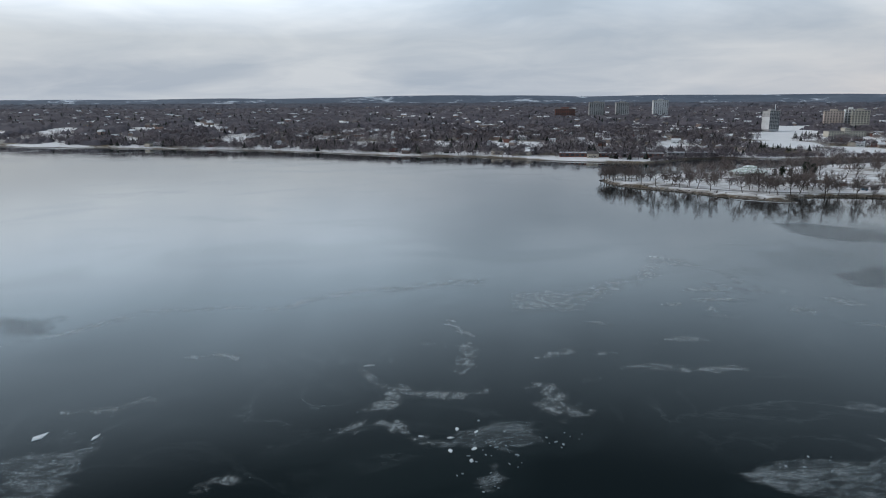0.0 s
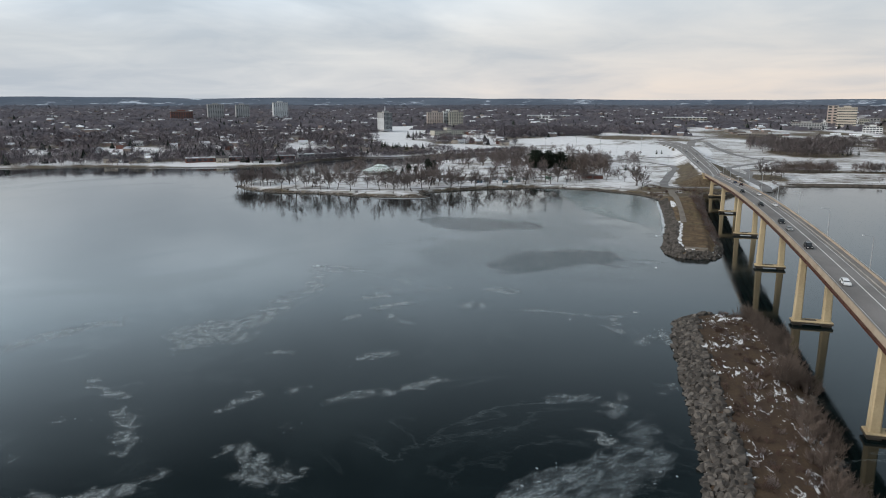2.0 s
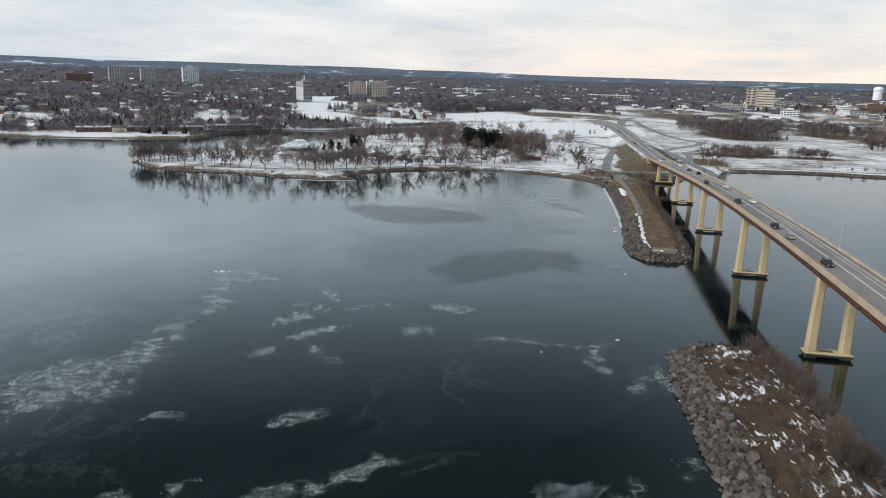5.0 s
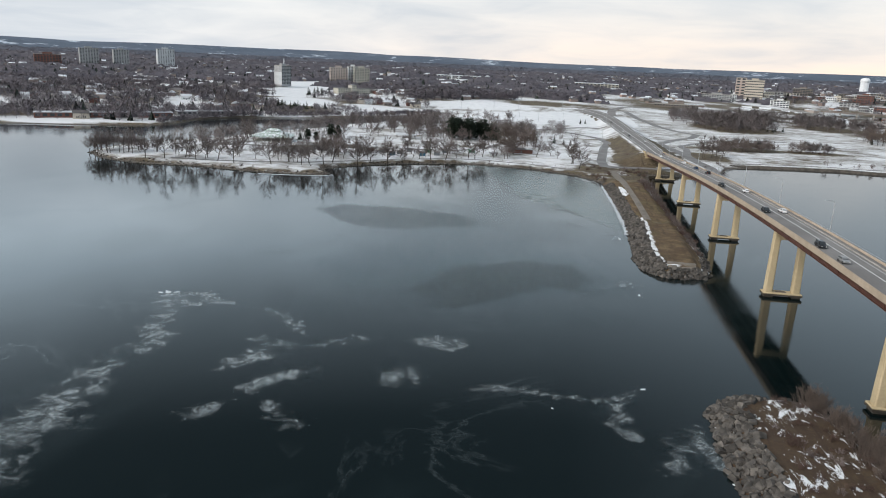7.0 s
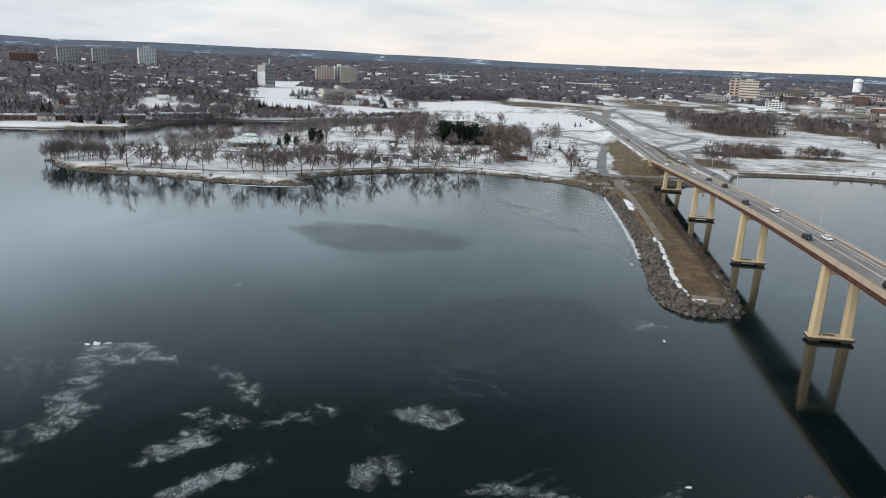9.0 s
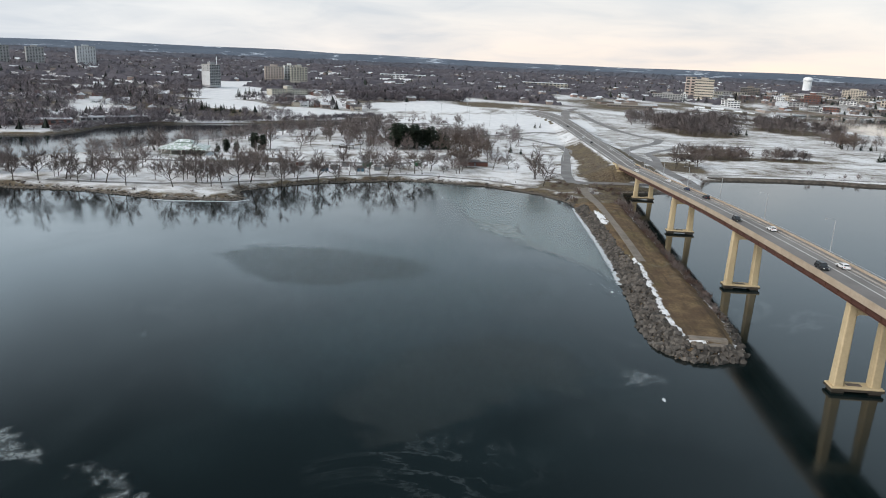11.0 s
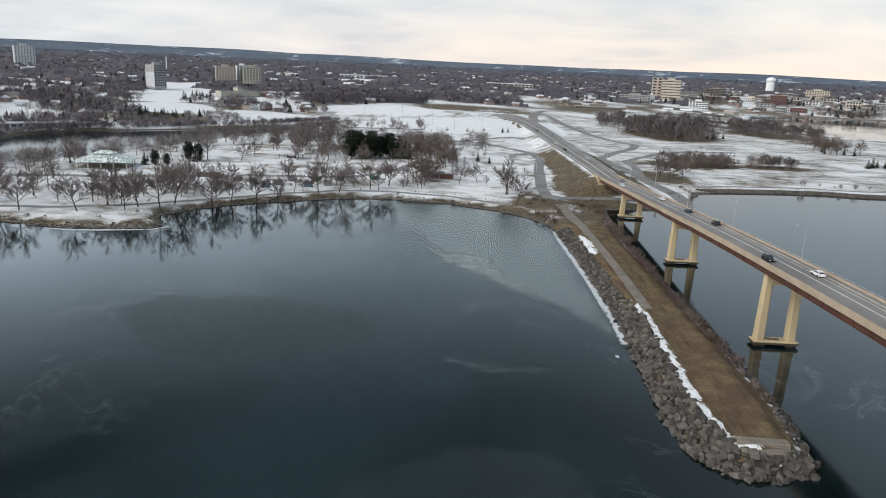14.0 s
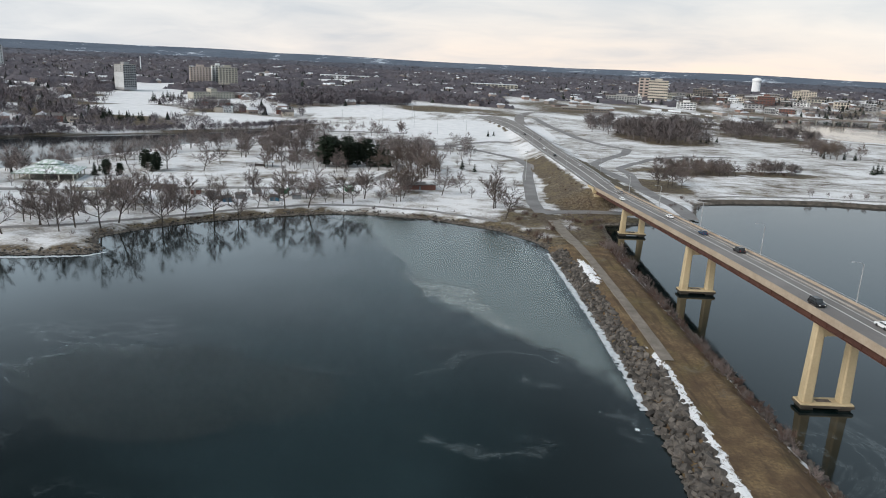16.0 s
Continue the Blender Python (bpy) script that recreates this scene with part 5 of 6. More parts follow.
tables = [(-80, 525), (-68, 540), (-92, 520), (-55, 532), (-196, 300), (-210, 299), (-180, 290), (-170, 296), (-238, 250), (-215, 245), (-75, 300)]
one = picnic_table(pose(*tables[0], at_ground(*tables[0]) + 0.02))
for x, y in tables[1:]:
    copy_thing(one, pose(x, y, at_ground(x, y) + 0.02, 0, 0, rr.uniform(0, 180)))


def park_light(m):
    t = thing("park_light", m, "tall thin steel floodlight pole over the snowy field", "lamp post", "field lights")
    part("pole", Build().tube([(0, 0, -0.3), (0, 0, 9), (0, 0, 18)], [0.2, 0.16, 0.11], 8), "steel", t)
    part("lamp_bar", Build().box(-1.3, -0.08, 17.6, 1.3, 0.08, 17.8), "steel", t)
    for x in (-1.0, 0.0, 1.0):
        part("lamp_head", Build().box(x - 0.25, -0.3, 17.8, x + 0.25, 0.15, 18.3, 0.05), "steel", t)
    return t


poles = [(-150, 640), (-115, 620), (-90, 560), (-60, 600), (-120, 690), (-60, 700), (-190, 610), (-33, 300)]
one = park_light(pose(*poles[0], at_ground(*poles[0])))
for x, y in poles[1:]:
    copy_thing(one, pose(x, y, at_ground(x, y)))


def bollard(m):
    t = thing("bollard", m, "short dark bollard beside the shore path", "bollard", "bollards")
    part("post", Build().tube([(0, 0, -0.2), (0, 0, 0.9), (0, 0, 1.0)], [0.16, 0.15, 0.08], 8), "bark", t)
    return t


spots = [(-95, 199), (-88, 197), (-80, 193), (-72, 189), (-110, 202), (-130, 203), (-140, 201)]
one = bollard(pose(*spots[0], at_ground(*spots[0])))
for x, y in spots[1:]:
    copy_thing(one, pose(x, y, at_ground(x, y)))

# sea wall across the water, and the timber edge of the spit's tip
sw = Build()
pts = [(62, 258), (84, 264), (118, 270), (150, 272), (175, 268), (260, 270), (420, 264), (600, 290)]
for (ax, ay), (bx, by) in zip(pts, pts[1:]):
    for x0, y0, x1, y1 in [(ax, ay, bx, by)]:
        sw.add([(x0, y0 - 3.5, -0.5), (x1, y1 - 3.5, -0.5), (x1, y1 + 0.5, 1.7), (x0, y0 + 0.5, 1.7), (x0, y0 + 2.2, 1.75), (x1, y1 + 2.2, 1.75), (x1, y1 + 2.2, 0), (x0, y0 + 2.2, 0)],
               [(0, 1, 2, 3), (3, 2, 5, 4), (4, 5, 6, 7)])
tagged(part("sea_wall", sw, "bank_stone"), "grey stone revetment along the far shore", "sea wall", kind="structure")
blk = thing("old_abutment", pose(-29, -62.5, 3.0, 0, 0, -3), "broken pale concrete abutment block among the boulders", "concrete block")
part("upper_block", Build().box(-5.2, 0.6, -1.5, 5.0, 3.0, 0.75, 0.1, 0.15), "slab", blk)
part("lower_block", Build().box(-4.8, -1.6, -1.8, 5.2, 0.6, -0.1, 0.15, 0.15), "slab", blk)

# ---------- the town ----------
def block(name, x, y, sx, sy, h, wall_mat, label, floors, cols, turn=0.0, z=None, flat="grey_concrete", win=(0.62, 0.55), side_cols=0, penthouse=True, side_win=None):
    """A flat-roofed building with rows of recessed window bays set in its faces."""
    z = at_ground(x, y) if z is None else z
    t = thing(name, pose(x, y, z, 0, 0, turn), label, "building")
    part("wall", Build().box(-sx / 2, -sy / 2, -3, sx / 2, sy / 2, h), wall_mat, t)
    part("roof", Build().box(-sx / 2 - 0.2, -sy / 2 - 0.2, h, sx / 2 + 0.2, sy / 2 + 0.2, h + 0.7, 0.1), flat, t)
    if penthouse:
        part("penthouse", Build().box(-sx * 0.18, -sy * 0.2, h + 0.7, sx * 0.18, sy * 0.25, h + 4.0, 0, 0.2), wall_mat, t)
    fh, cw = h / floors, sx / cols
    wm = Build().box(-cw * win[0] / 2, -0.08, 0, cw * win[0] / 2, 0.02, fh * win[1]).mesh("window")
    wm.materials.append(M["glass"])
    for f in range(floors):
        for c in range(cols):
            w = part("window", wm, "glass", t)
            w.location = (-sx / 2 + (c + 0.5) * cw, -sy / 2 - 0.02, f * fh + fh * 0.3)
    if side_cols:
        win = side_win or win
        sw_ = sy / side_cols
        wm2 = Build().box(-0.08, -sw_ * win[0] / 2, 0, 0.02, sw_ * win[0] / 2, fh * win[1]).mesh("window")
        wm2.materials.append(M["glass"])
        for f in range(floors):
            for c in range(side_cols):
                for s in (-1, 1):
                    w = part("window", wm2, "glass", t)
                    w.location = (s * (sx / 2 + 0.03), -sy / 2 + (c + 0.5) * sw_, f * fh + fh * 0.3)
    return t


tower = block("apartment_tower", -536, 895, 17, 23, 31, "grey_wall", "tall white and grey apartment tower with dark balconies", 13, 2, -23, 20, win=(0.12, 0.3), side_cols=6, side_win=(0.80, 0.70))
part("gable_wall", Build().box(-8.6, -11.75, 0, 8.6, -11.3, 21), "pale_concrete", tower, "blank white gable wall")
block("apartment_tower", -1136, 1250, 40, 20, 37, "grey_wall", "grey slab apartment tower", 12, 7, 40, 28, win=(0.5, 0.5))
block("apartment_tower", -1094, 1310, 34, 20, 31, "grey_wall", "grey apartment tower behind bare trees", 10, 6, 40, 33, win=(0.5, 0.5))
block("apartment_tower", -1030, 1400, 40, 18, 37, "pale_concrete", "pale grey slab apartment tower", 12, 7, 40, 33, win=(0.36, 0.5))
block("apartment_block", -1167, 1150, 52, 20, 27, "red_brick", "red brick apartment block on the hill", 8, 9, 40, 22)
block("apartment_block", -497, 1100, 34, 18, 24, "pale_brick", "pale brick and white apartment block", 8, 7, 24, 25, win=(0.5, 0.5), side_cols=4)
block("apartment_block", -452, 1105, 30, 18, 25, "stone", "pale concrete apartment block", 8, 6, 24, 25, side_cols=4)
block("apartment_block", -475, 1125, 20, 18, 27, "white_wall", "white rendered town apartment block", 9, 4, 24, 25)
block("stone_hall", -397, 837, 60, 16, 9, "stone", "long grey-tan stone institutional hall", 3, 14, 46, 12.5, flat="roof_dark", penthouse=False, win=(0.35, 0.5))
block("stone_wing", -395, 833, 9, 12, 14, "stone", "tan stone tower wing of the hall", 4, 3, 46, 12.5, flat="roof_dark", penthouse=False, win=(0.35, 0.5))
block("office_building", 381, 1425, 40, 30, 46, "cream", "large cream brick civic building with window bands", 8, 10, -14, 13, win=(0.85, 0.38), side_cols=5)
block("office_annex", 358, 1452, 22, 24, 50, "pale_brick", "cream brick stair tower of the civic building", 8, 2, -14, 13, penthouse=False)
block("condo_building", 282, 1335, 62, 20, 20, "grey_wall", "grey and white condominium block", 6, 12, -12, 6, side_cols=3)
block("condo_building", 318, 1338, 12, 21, 22, "white_wall", "white corner of the condominium block", 6, 3, -12, 6)
block("office_building", 398, 1282, 36, 18, 15, "white_wall", "white office building with dark window bands", 4, 6, -14, 6, win=(0.8, 0.6))
block("low_office", 143, 1005, 74, 24, 11, "dark_wall", "long low dark office building", 3, 16, -6, 3.5)
block("brick_building", 632, 1455, 34, 24, 26, "red_brick", "tall red brick downtown building", 6, 6, -20, 10)
block("brick_building", 590, 1500, 40, 24, 16, "cream", "cream low downtown building", 4, 8, -20, 11)
block("hall_building", 840, 1705, 54, 24, 20, "cream", "tan brick hall on the rise", 5, 9, -22, 27)
block("office_building", 560, 1650, 46, 22, 28, "dark_wall", "dark glass downtown office building", 7, 8, -20, 14, win=(0.8, 0.7))
block("warehouse", 470, 1480, 50, 30, 9, "cream", "tan flat-roofed downtown store under snow", 2, 8, -16, 9, penthouse=False, flat="roof_snow")
block("shore_hall", -512, 343, 124, 14, 5, "red_brick", "long low red brick hall by the water", 1, 20, 38, 2.4, penthouse=False, flat="roof_snow")
block("shore_hall", -452, 432, 62, 12, 4, "grey_wall", "long low shed with a snowy roof by the channel", 1, 12, 44, 2.4, penthouse=False, flat="roof_snow")
block("retail_hall", -330, 1700, 120, 50, 9, "white_wall", "wide white flat-roofed retail hall", 2, 12, 10, penthouse=False, flat="roof_snow")
block("retail_hall", 40, 1600, 110, 50, 9, "stone", "wide tan flat-roofed retail hall", 2, 12, 0, penthouse=False, flat="roof_snow")

# water tower
wt = thing("water_tower", pose(855, 2030, 30), "white fluted water tower with a rounded tank", "water tower")
pro = [(11.0, -4), (11.0, 26), (11.6, 33.5), (13.2, 34.5), (13.6, 38), (12.8, 41.5), (8.5, 45), (0.4, 46.5)]
wb2, sides = Build(), 24
wb2.v = [(r * math.cos(6.2832 * k / sides), r * math.sin(6.2832 * k / sides), z) for r, z in pro for k in range(sides)]
wb2.f = [(i * sides + k, i * sides + (k + 1) % sides, (i + 1) * sides + (k + 1) % sides, (i + 1) * sides + k) for i in range(2, len(pro) - 1) for k in range(sides)]
part("tank", wb2, "tank", wt, smooth=True)
wb3 = Build()
for z in (-4, 34):
    wb3.v += [((11.2 + 0.7 * (k % 2)) * math.cos(6.2832 * k / 40), (11.2 + 0.7 * (k % 2)) * math.sin(6.2832 * k / 40), z) for k in range(40)]
wb3.f = [(k, (k + 1) % 40, 40 + (k + 1) % 40, 40 + k) for k in range(40)]
part("stem", wb3, "tank", wt, "fluted white tower shaft")
mast = thing("radio_mast", pose(-760, 1500, 30), "thin pale radio mast above the town", "mast")
part("pole", Build().tube([(0, 0, -2), (0, 0, 16), (0, 0, 30)], [1.3, 1.1, 0.9], 8), "tank", mast)

# overpass at the end of the embankment, and the railway bridge over the river mouth
op = thing("overpass", pose(-128, 884, 0, 0, 0, -42), "low concrete overpass at the embankment's end", "bridge")
part("deck", Build().box(-26, -12, 9.0, 26, 12, 10.1), "parapet", op)
part("wall", Build().box(-26, -11.5, 1, -9, 11.5, 9.0), "grey_concrete", op)
part("wall", Build().box(9, -11.5, 1, 26, 11.5, 9.0), "grey_concrete", op)
for s in (-1, 1):
    part("railing", Build().box(-26, s * 11.8 - 0.15, 10.1, 26, s * 11.8 + 0.15, 11.1), "parapet", op)
rb = thing("railway_bridge", pose(640, 1160, 0, 0, 0, -16), "long low grey bridge over the river mouth", "bridge")
part("deck", Build().box(-190, -6, 5.0, 260, 6, 7.4), "dark_wall", rb)
for k in range(16):
    part("pier", Build().box(-185 + k * 29 - 1.2, -5, -2, -185 + k * 29 + 1.2, 5, 5.0), "grey_concrete", rb)
for x, y, s in ((300, 1150, .42), (338, 1165, .5), (372, 1150, .34), (392, 1140, .3)):
    tn = thing("marquee_tent", pose(x, y, at_ground(x, y), 0, 0, -14), "white domed storage tent on snowy ground", "tent", "harbour tents")
    tb = Build()
    n = 9
    for e in (-22 * s, 22 * s):
        tb.v += [(e, math.cos(math.pi * k / (n - 1)) * 10 * s, math.sin(math.pi * k / (n - 1)) * 7 * s - 0.3) for k in range(n)]
    tb.f = [(k, k + 1, n + k + 1, n + k) for k in range(n - 1)] + [tuple(range(n)), tuple(range(2 * n - 1, n - 1, -1))]
    part("cover", tb, "tank", tn)

# low downtown blocks beyond the river mouth
dr = random.Random(17)
for i in range(44):
    x, y = dr.uniform(430, 980), dr.uniform(1250, 1720)
    if x > 760 and y < 1330:
        continue
    wall_mat, word = dr.choice((("cream", "cream"), ("red_brick", "red brick"), ("grey_wall", "grey"), ("white_wall", "white"), ("dark_wall", "dark brick"), ("stone", "tan stone")))
    block("shop_building", x, y, dr.uniform(16, 40), dr.uniform(12, 22), dr.uniform(6, 13), wall_mat, word + " flat-roofed downtown shop building", 2, 5, -18 + dr.uniform(-6, 6), flat=dr.choice(("roof_snow", "roof_dark")), penthouse=False)

# houses
hr = np.random.RandomState(12)


def town_plot(x, y):
    """Where the town may stand: off the fields, the park and the approach road."""
    ok = (open_field(x, y) < 0.3) & ~((x > -250) & (x < 90) & (y < 815)) & ~((x > -165) & (x < 90) & (y < 945)) & ~((x > -420) & (x < 260) & (y < 640) & (y > 50))
    e0, e1 = road_edges(y)
    return ok & ~((x > e0 - 16) & (x < e1 + 26) & (y < 950))


def spots_on_land(count, seed, r0, r1, a0=-84, a1=40, clear=True):
    r = np.random.RandomState(seed)
    a, d = np.radians(r.uniform(a0, a1, count * 2)), np.sqrt(r.uniform(r0 * r0, r1 * r1, count * 2))
    x, y = -60 + d * np.sin(a), -200 + d * np.cos(a)
    z, inside, _ = land_z(x, y)
    ok = (inside > 22) & town_plot(x, y)
    if clear:
        ok &= ~((x > 30) & (x < 480) & (y < 1000))
        ok &= ~((x > 200) & (x < 420) & (y < 1300))
    return x[ok][:count], y[ok][:count], z[ok][:count]


def house_mesh(b_wall, b_roof, x, y, z, sx, sy, h, rise, a):
    c, s = math.cos(a), math.sin(a)

    def put(b, pts, faces):
        b.add([(x + px_ * c - py_ * s, y + px_ * s + py_ * c, z + pz) for px_, py_, pz in pts], faces)

    w = Build().box(-sx / 2, -sy / 2, -1.5, sx / 2, sy / 2, h)
    put(b_wall, w.v, w.f)
    g = Build().gable(-sx / 2, -sy / 2, sx / 2, sy / 2, h, rise)
    put(b_roof, g.v, g.f)


kinds = []
for k, (wm, rm, lab) in enumerate((("house", "roof_snow", "small house with a snowy gable roof among bare trees"), ("red_brick", "roof_dark", "red brick house with a dark gable roof"),
                                   ("white_wall", "roof_snow", "white house with a snow-covered roof"), ("cream", "roof_dark", "cream house with a dark shingle roof"))):
    h = thing("house", pose(0, 0, 0), lab, "house", "houses of the town")
    bw, bf = Build(), Build()
    house_mesh(bw, bf, 0, 0, 0, 11 + k, 8.5, 4.6 + 0.7 * (k % 2), 2.6, 0)
    part("wall", bw, wm, h)
    part("roof", bf, rm, h)
    part("door", Build().box(-0.5, -4.34, 0, 0.5, -4.26, 2.05), "grey_board", h)
    for wx in (-3.6, -1.9, 1.9, 3.6):
        part("window", Build().box(wx - 0.55, -4.34, 1.0, wx + 0.55, -4.26, 2.3), "glass", h)
    part("chimney", Build().box(2.6, 0.6, 5, 3.3, 1.3, 8.2), "red_brick", h)
    kinds.append(h)
hx, hy, hz = spots_on_land(250, 3, 540, 1150)
for i, (x, y, z) in enumerate(zip(hx, hy, hz)):
    m = pose(float(x), float(y), float(z), 0, 0, float(hr.choice([0, 90]) + 25 + hr.uniform(-8, 8)))
    if i < len(kinds):
        kinds[i].matrix_basis = m
    else:
        copy_thing(kinds[i % len(kinds)], m)
bw, bs, bd = Build(), Build(), Build()
hx, hy, hz = spots_on_land(1500, 4, 900, 3000)
for i, (x, y, z) in enumerate(zip(hx, hy, hz)):
    big = hr.random_sample() < 0.10
    house_mesh(bw, bs if i % 5 < 3 else bd, float(x), float(y), float(z), hr.uniform(10, 15) * (2.2 if big else 1), hr.uniform(8, 10) * (1.5 if big else 1), hr.uniform(3.5, 5.5), 0.8 if big else hr.uniform(2, 3.2), math.radians(25 + 90 * hr.randint(2) + hr.uniform(-8, 8)))
tagged(part("town_house_walls", bw, "house"), "walls of far houses of the town", "houses", kind="stuff")
tagged(part("town_roofs_snowy", bs, "roof_snow"), "snowy roofs of far houses", "roofs", kind="stuff")
tagged(part("town_roofs_dark", bd, "roof_dark"), "dark shingle roofs of far houses", "roofs", kind="stuff")


def far_wood(name, x, y, z, size, seed, mat_name, label, blades=12, pointed=False, spray=0.085, fat=0.22):
    """Many small far trees in one mesh: each a stem and a ragged crown of fine sprays."""
    r = np.random.RandomState(seed)
    n = len(x)
    base = np.stack([x, y, z], 1)
    tris, outs = [], []
    for k in range(blades):
        a = r.uniform(0, 6.283, n)
        if pointed:
            out, top = size * 0.22 * r.uniform(0.3, 1, n), size * np.full(n, 0.2 + 0.8 * (k + 1) / blades)
            w = size * r.uniform(0.16, 0.30, n)
            low = size * 0.02 * r.uniform(0.5, 1.6, n)
            ctr = base + np.stack([np.cos(a) * out, np.sin(a) * out, low], 1)
            b2 = r.uniform(0, 6.283, n)
            side = np.stack([np.cos(b2) * w, np.sin(b2) * w, 0 * a], 1)
            tris.append(np.stack([ctr + side, ctr - side, base + np.stack([0 * a, 0 * a, top], 1)], 1))
            outs.append(np.stack([np.cos(a), np.sin(a), 0.8 + 0 * a], 1))
        else:
            # a spray of twigs somewhere in the crown: a long sliver pointing outward and up
            u, out = r.uniform(-0.9, 1, n), r.uniform(0.2, 1, n) ** 0.5
            flat = np.sqrt(1 - u * u) * out
            way = np.stack([np.cos(a) * flat, np.sin(a) * flat, u * out], 1)
            ctr = base + way * (size * 0.40)[:, None] + np.stack([0 * a, 0 * a, size * 0.56], 1)
            reach = (way * 1.2 + np.array([0, 0, 0.5]) + r.normal(0, 0.55, (n, 3))) * (size * spray * 2.6)[:, None]
            side = r.normal(0, 1, (n, 3)) * (size * spray * fat)[:, None]
            tris.append(np.stack([ctr + reach, ctr - reach * 0.35 + side, ctr - reach * 0.35 - side], 1))
            outs.append(way * 0.7 + np.array([0, 0, 0.75]))
    st = size * 0.03
    tris.append(np.stack([base + np.stack([-st, 0 * st, 0 * st - 0.5], 1), base + np.stack([st, 0 * st, 0 * st - 0.5], 1), base + np.stack([0 * st, 0 * st, size * 0.6], 1)], 1))
    outs.append(np.tile(np.array([0.0, -0.8, 0.5]), (n, 1)))
    v, o = np.stack(tris, 1).reshape(-1, 3, 3), np.stack(outs, 1).reshape(-1, 3)
    o = o / np.linalg.norm(o, axis=1)[:, None]
    # every spray faces out of its crown
    face = np.cross(v[:, 1] - v[:, 0], v[:, 2] - v[:, 0])
    back = (face * o).sum(1) < 0
    v[back] = v[back][:, ::-1]
    v = v.reshape(-1, 3)
    count = len(v)
    me = bpy.data.meshes.new(name)
    me.vertices.add(count)
    me.vertices.foreach_set("co", v.astype(np.float32).ravel())
    me.loops.add(count)
    me.loops.foreach_set("vertex_index", np.arange(count, dtype=np.int32))
    me.polygons.add(count // 3)
    me.polygons.foreach_set("loop_start", np.arange(0, count, 3, dtype=np.int32))
    me.update(calc_edges=True)
    me.attributes.new("custom_normal", "FLOAT_VECTOR", "POINT").data.foreach_set("vector", np.repeat(o, 3, 0).astype(np.float32).ravel())
    me.materials.append(M[mat_name])
    me.update()
    return tagged(new(name, me), label, "trees", kind="stuff")


def wood_spots(count, seed, r0, r1, a0=-84, a1=40, keep=None):
    x, y, z = spots_on_land(count * 2, seed, r0, r1, a0, a1, clear=False)
    ok = np.random.RandomState(seed + 1).uniform(0, 1, len(x)) < wood_density(x, y)
    if keep is not None:
        ok &= keep(x, y)
    return x[ok][:count], y[ok][:count], z[ok][:count]


def off_east_park(x, y):
    return ~((x > 24) & (x < 560) & (y < 1280))


def canopy(name, r0, r1, cell, tall, seed, mat_name):
    """The closed crowns of far woods: one lumpy sheet, gone to the ground where lots and streets lie open."""
    r = np.random.RandomState(seed)
    gx, gy = np.meshgrid(np.arange(-60 - r1, 2000, cell), np.arange(-300, -200 + r1, cell))
    gx, gy = gx + r.uniform(-0.42, 0.42, gx.shape) * cell, gy + r.uniform(-0.42, 0.42, gx.shape) * cell
    far, turn = np.hypot(gx + 60, gy + 200), np.degrees(np.arctan2(gx + 60, gy + 200))
    use = (far > r0) & (far < r1) & (turn > -86) & (turn < 42)
    z, d, _ = land_z(gx, gy)
    use &= (d > 25) & town_plot(gx, gy) & off_east_park(gx, gy) & ~((gx > 400) & (gx < 1000) & (gy < 1750))
    share = wood_density(gx, gy) + 0.30 * waves(gx, gy, 34, 35) + 0.20 * waves(gx * 0.35, gy, 40, 36)
    grown = smoothstep(0.50, 0.80, share) * use
    z = z - 1.0 + grown * (1.0 + tall * r.uniform(0.25, 1.1, gx.shape))
    ny, nx = gx.shape
    i = (np.arange(ny - 1)[:, None] * nx + np.arange(nx - 1)[None])
    g = np.maximum(np.maximum(grown[:-1, :-1], grown[1:, :-1]), np.maximum(grown[:-1, 1:], grown[1:, 1:])) > 0.02
    i = i[g]
    quads = np.stack([i, i + 1, i + nx + 1, i + nx], 1)
    used, back = np.unique(quads, return_inverse=True)
    me = bpy.data.meshes.new(name)
    me.from_pydata(np.stack([gx.ravel(), gy.ravel(), z.ravel()], 1)[used].tolist(), [], back.reshape(-1, 4).tolist())
    me.polygons.foreach_set("use_smooth", [True] * len(me.polygons))
    me.materials.append(M[mat_name])
    me.update()
    return tagged(new(name, me), "closed crowns of far bare woods between the lots", "trees", kind="stuff")


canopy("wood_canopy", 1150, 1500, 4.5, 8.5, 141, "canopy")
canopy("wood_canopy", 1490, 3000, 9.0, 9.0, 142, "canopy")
# outermost ring, in the crown colour that carries the haze
canopy("wood_canopy", 2980, 4150, 16.0, 13.0, 143, "canopy_ridge_hazed")
r5 = np.random.RandomState(6)
# seed 45, the farthest belt, takes the haze-tinted tree colour
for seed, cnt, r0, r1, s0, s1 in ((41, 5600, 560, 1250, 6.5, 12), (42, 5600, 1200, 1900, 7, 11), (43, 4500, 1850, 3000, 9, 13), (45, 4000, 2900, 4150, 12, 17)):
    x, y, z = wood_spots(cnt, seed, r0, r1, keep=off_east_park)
    far_wood("bare_woods", x, y, z, r5.uniform(s0, s1, len(x)), seed, "wood_ridge_hazed" if seed == 45 else "wood_far_hazed", "bare town trees in winter with distance haze in their colour", 120 if seed < 42 else 55 if seed < 43 else 24, spray=0.055 if seed < 43 else 0.07, fat=0.22 if seed < 42 else 0.26 if seed < 43 else 0.4)
x, y, z = wood_spots(2300, 44, 540, 2200, keep=off_east_park)
far_wood("far_conifers", x, y, z, r5.uniform(7, 13, len(x)), 44, "wood_pine", "dark conifers scattered through the town", 9, True)
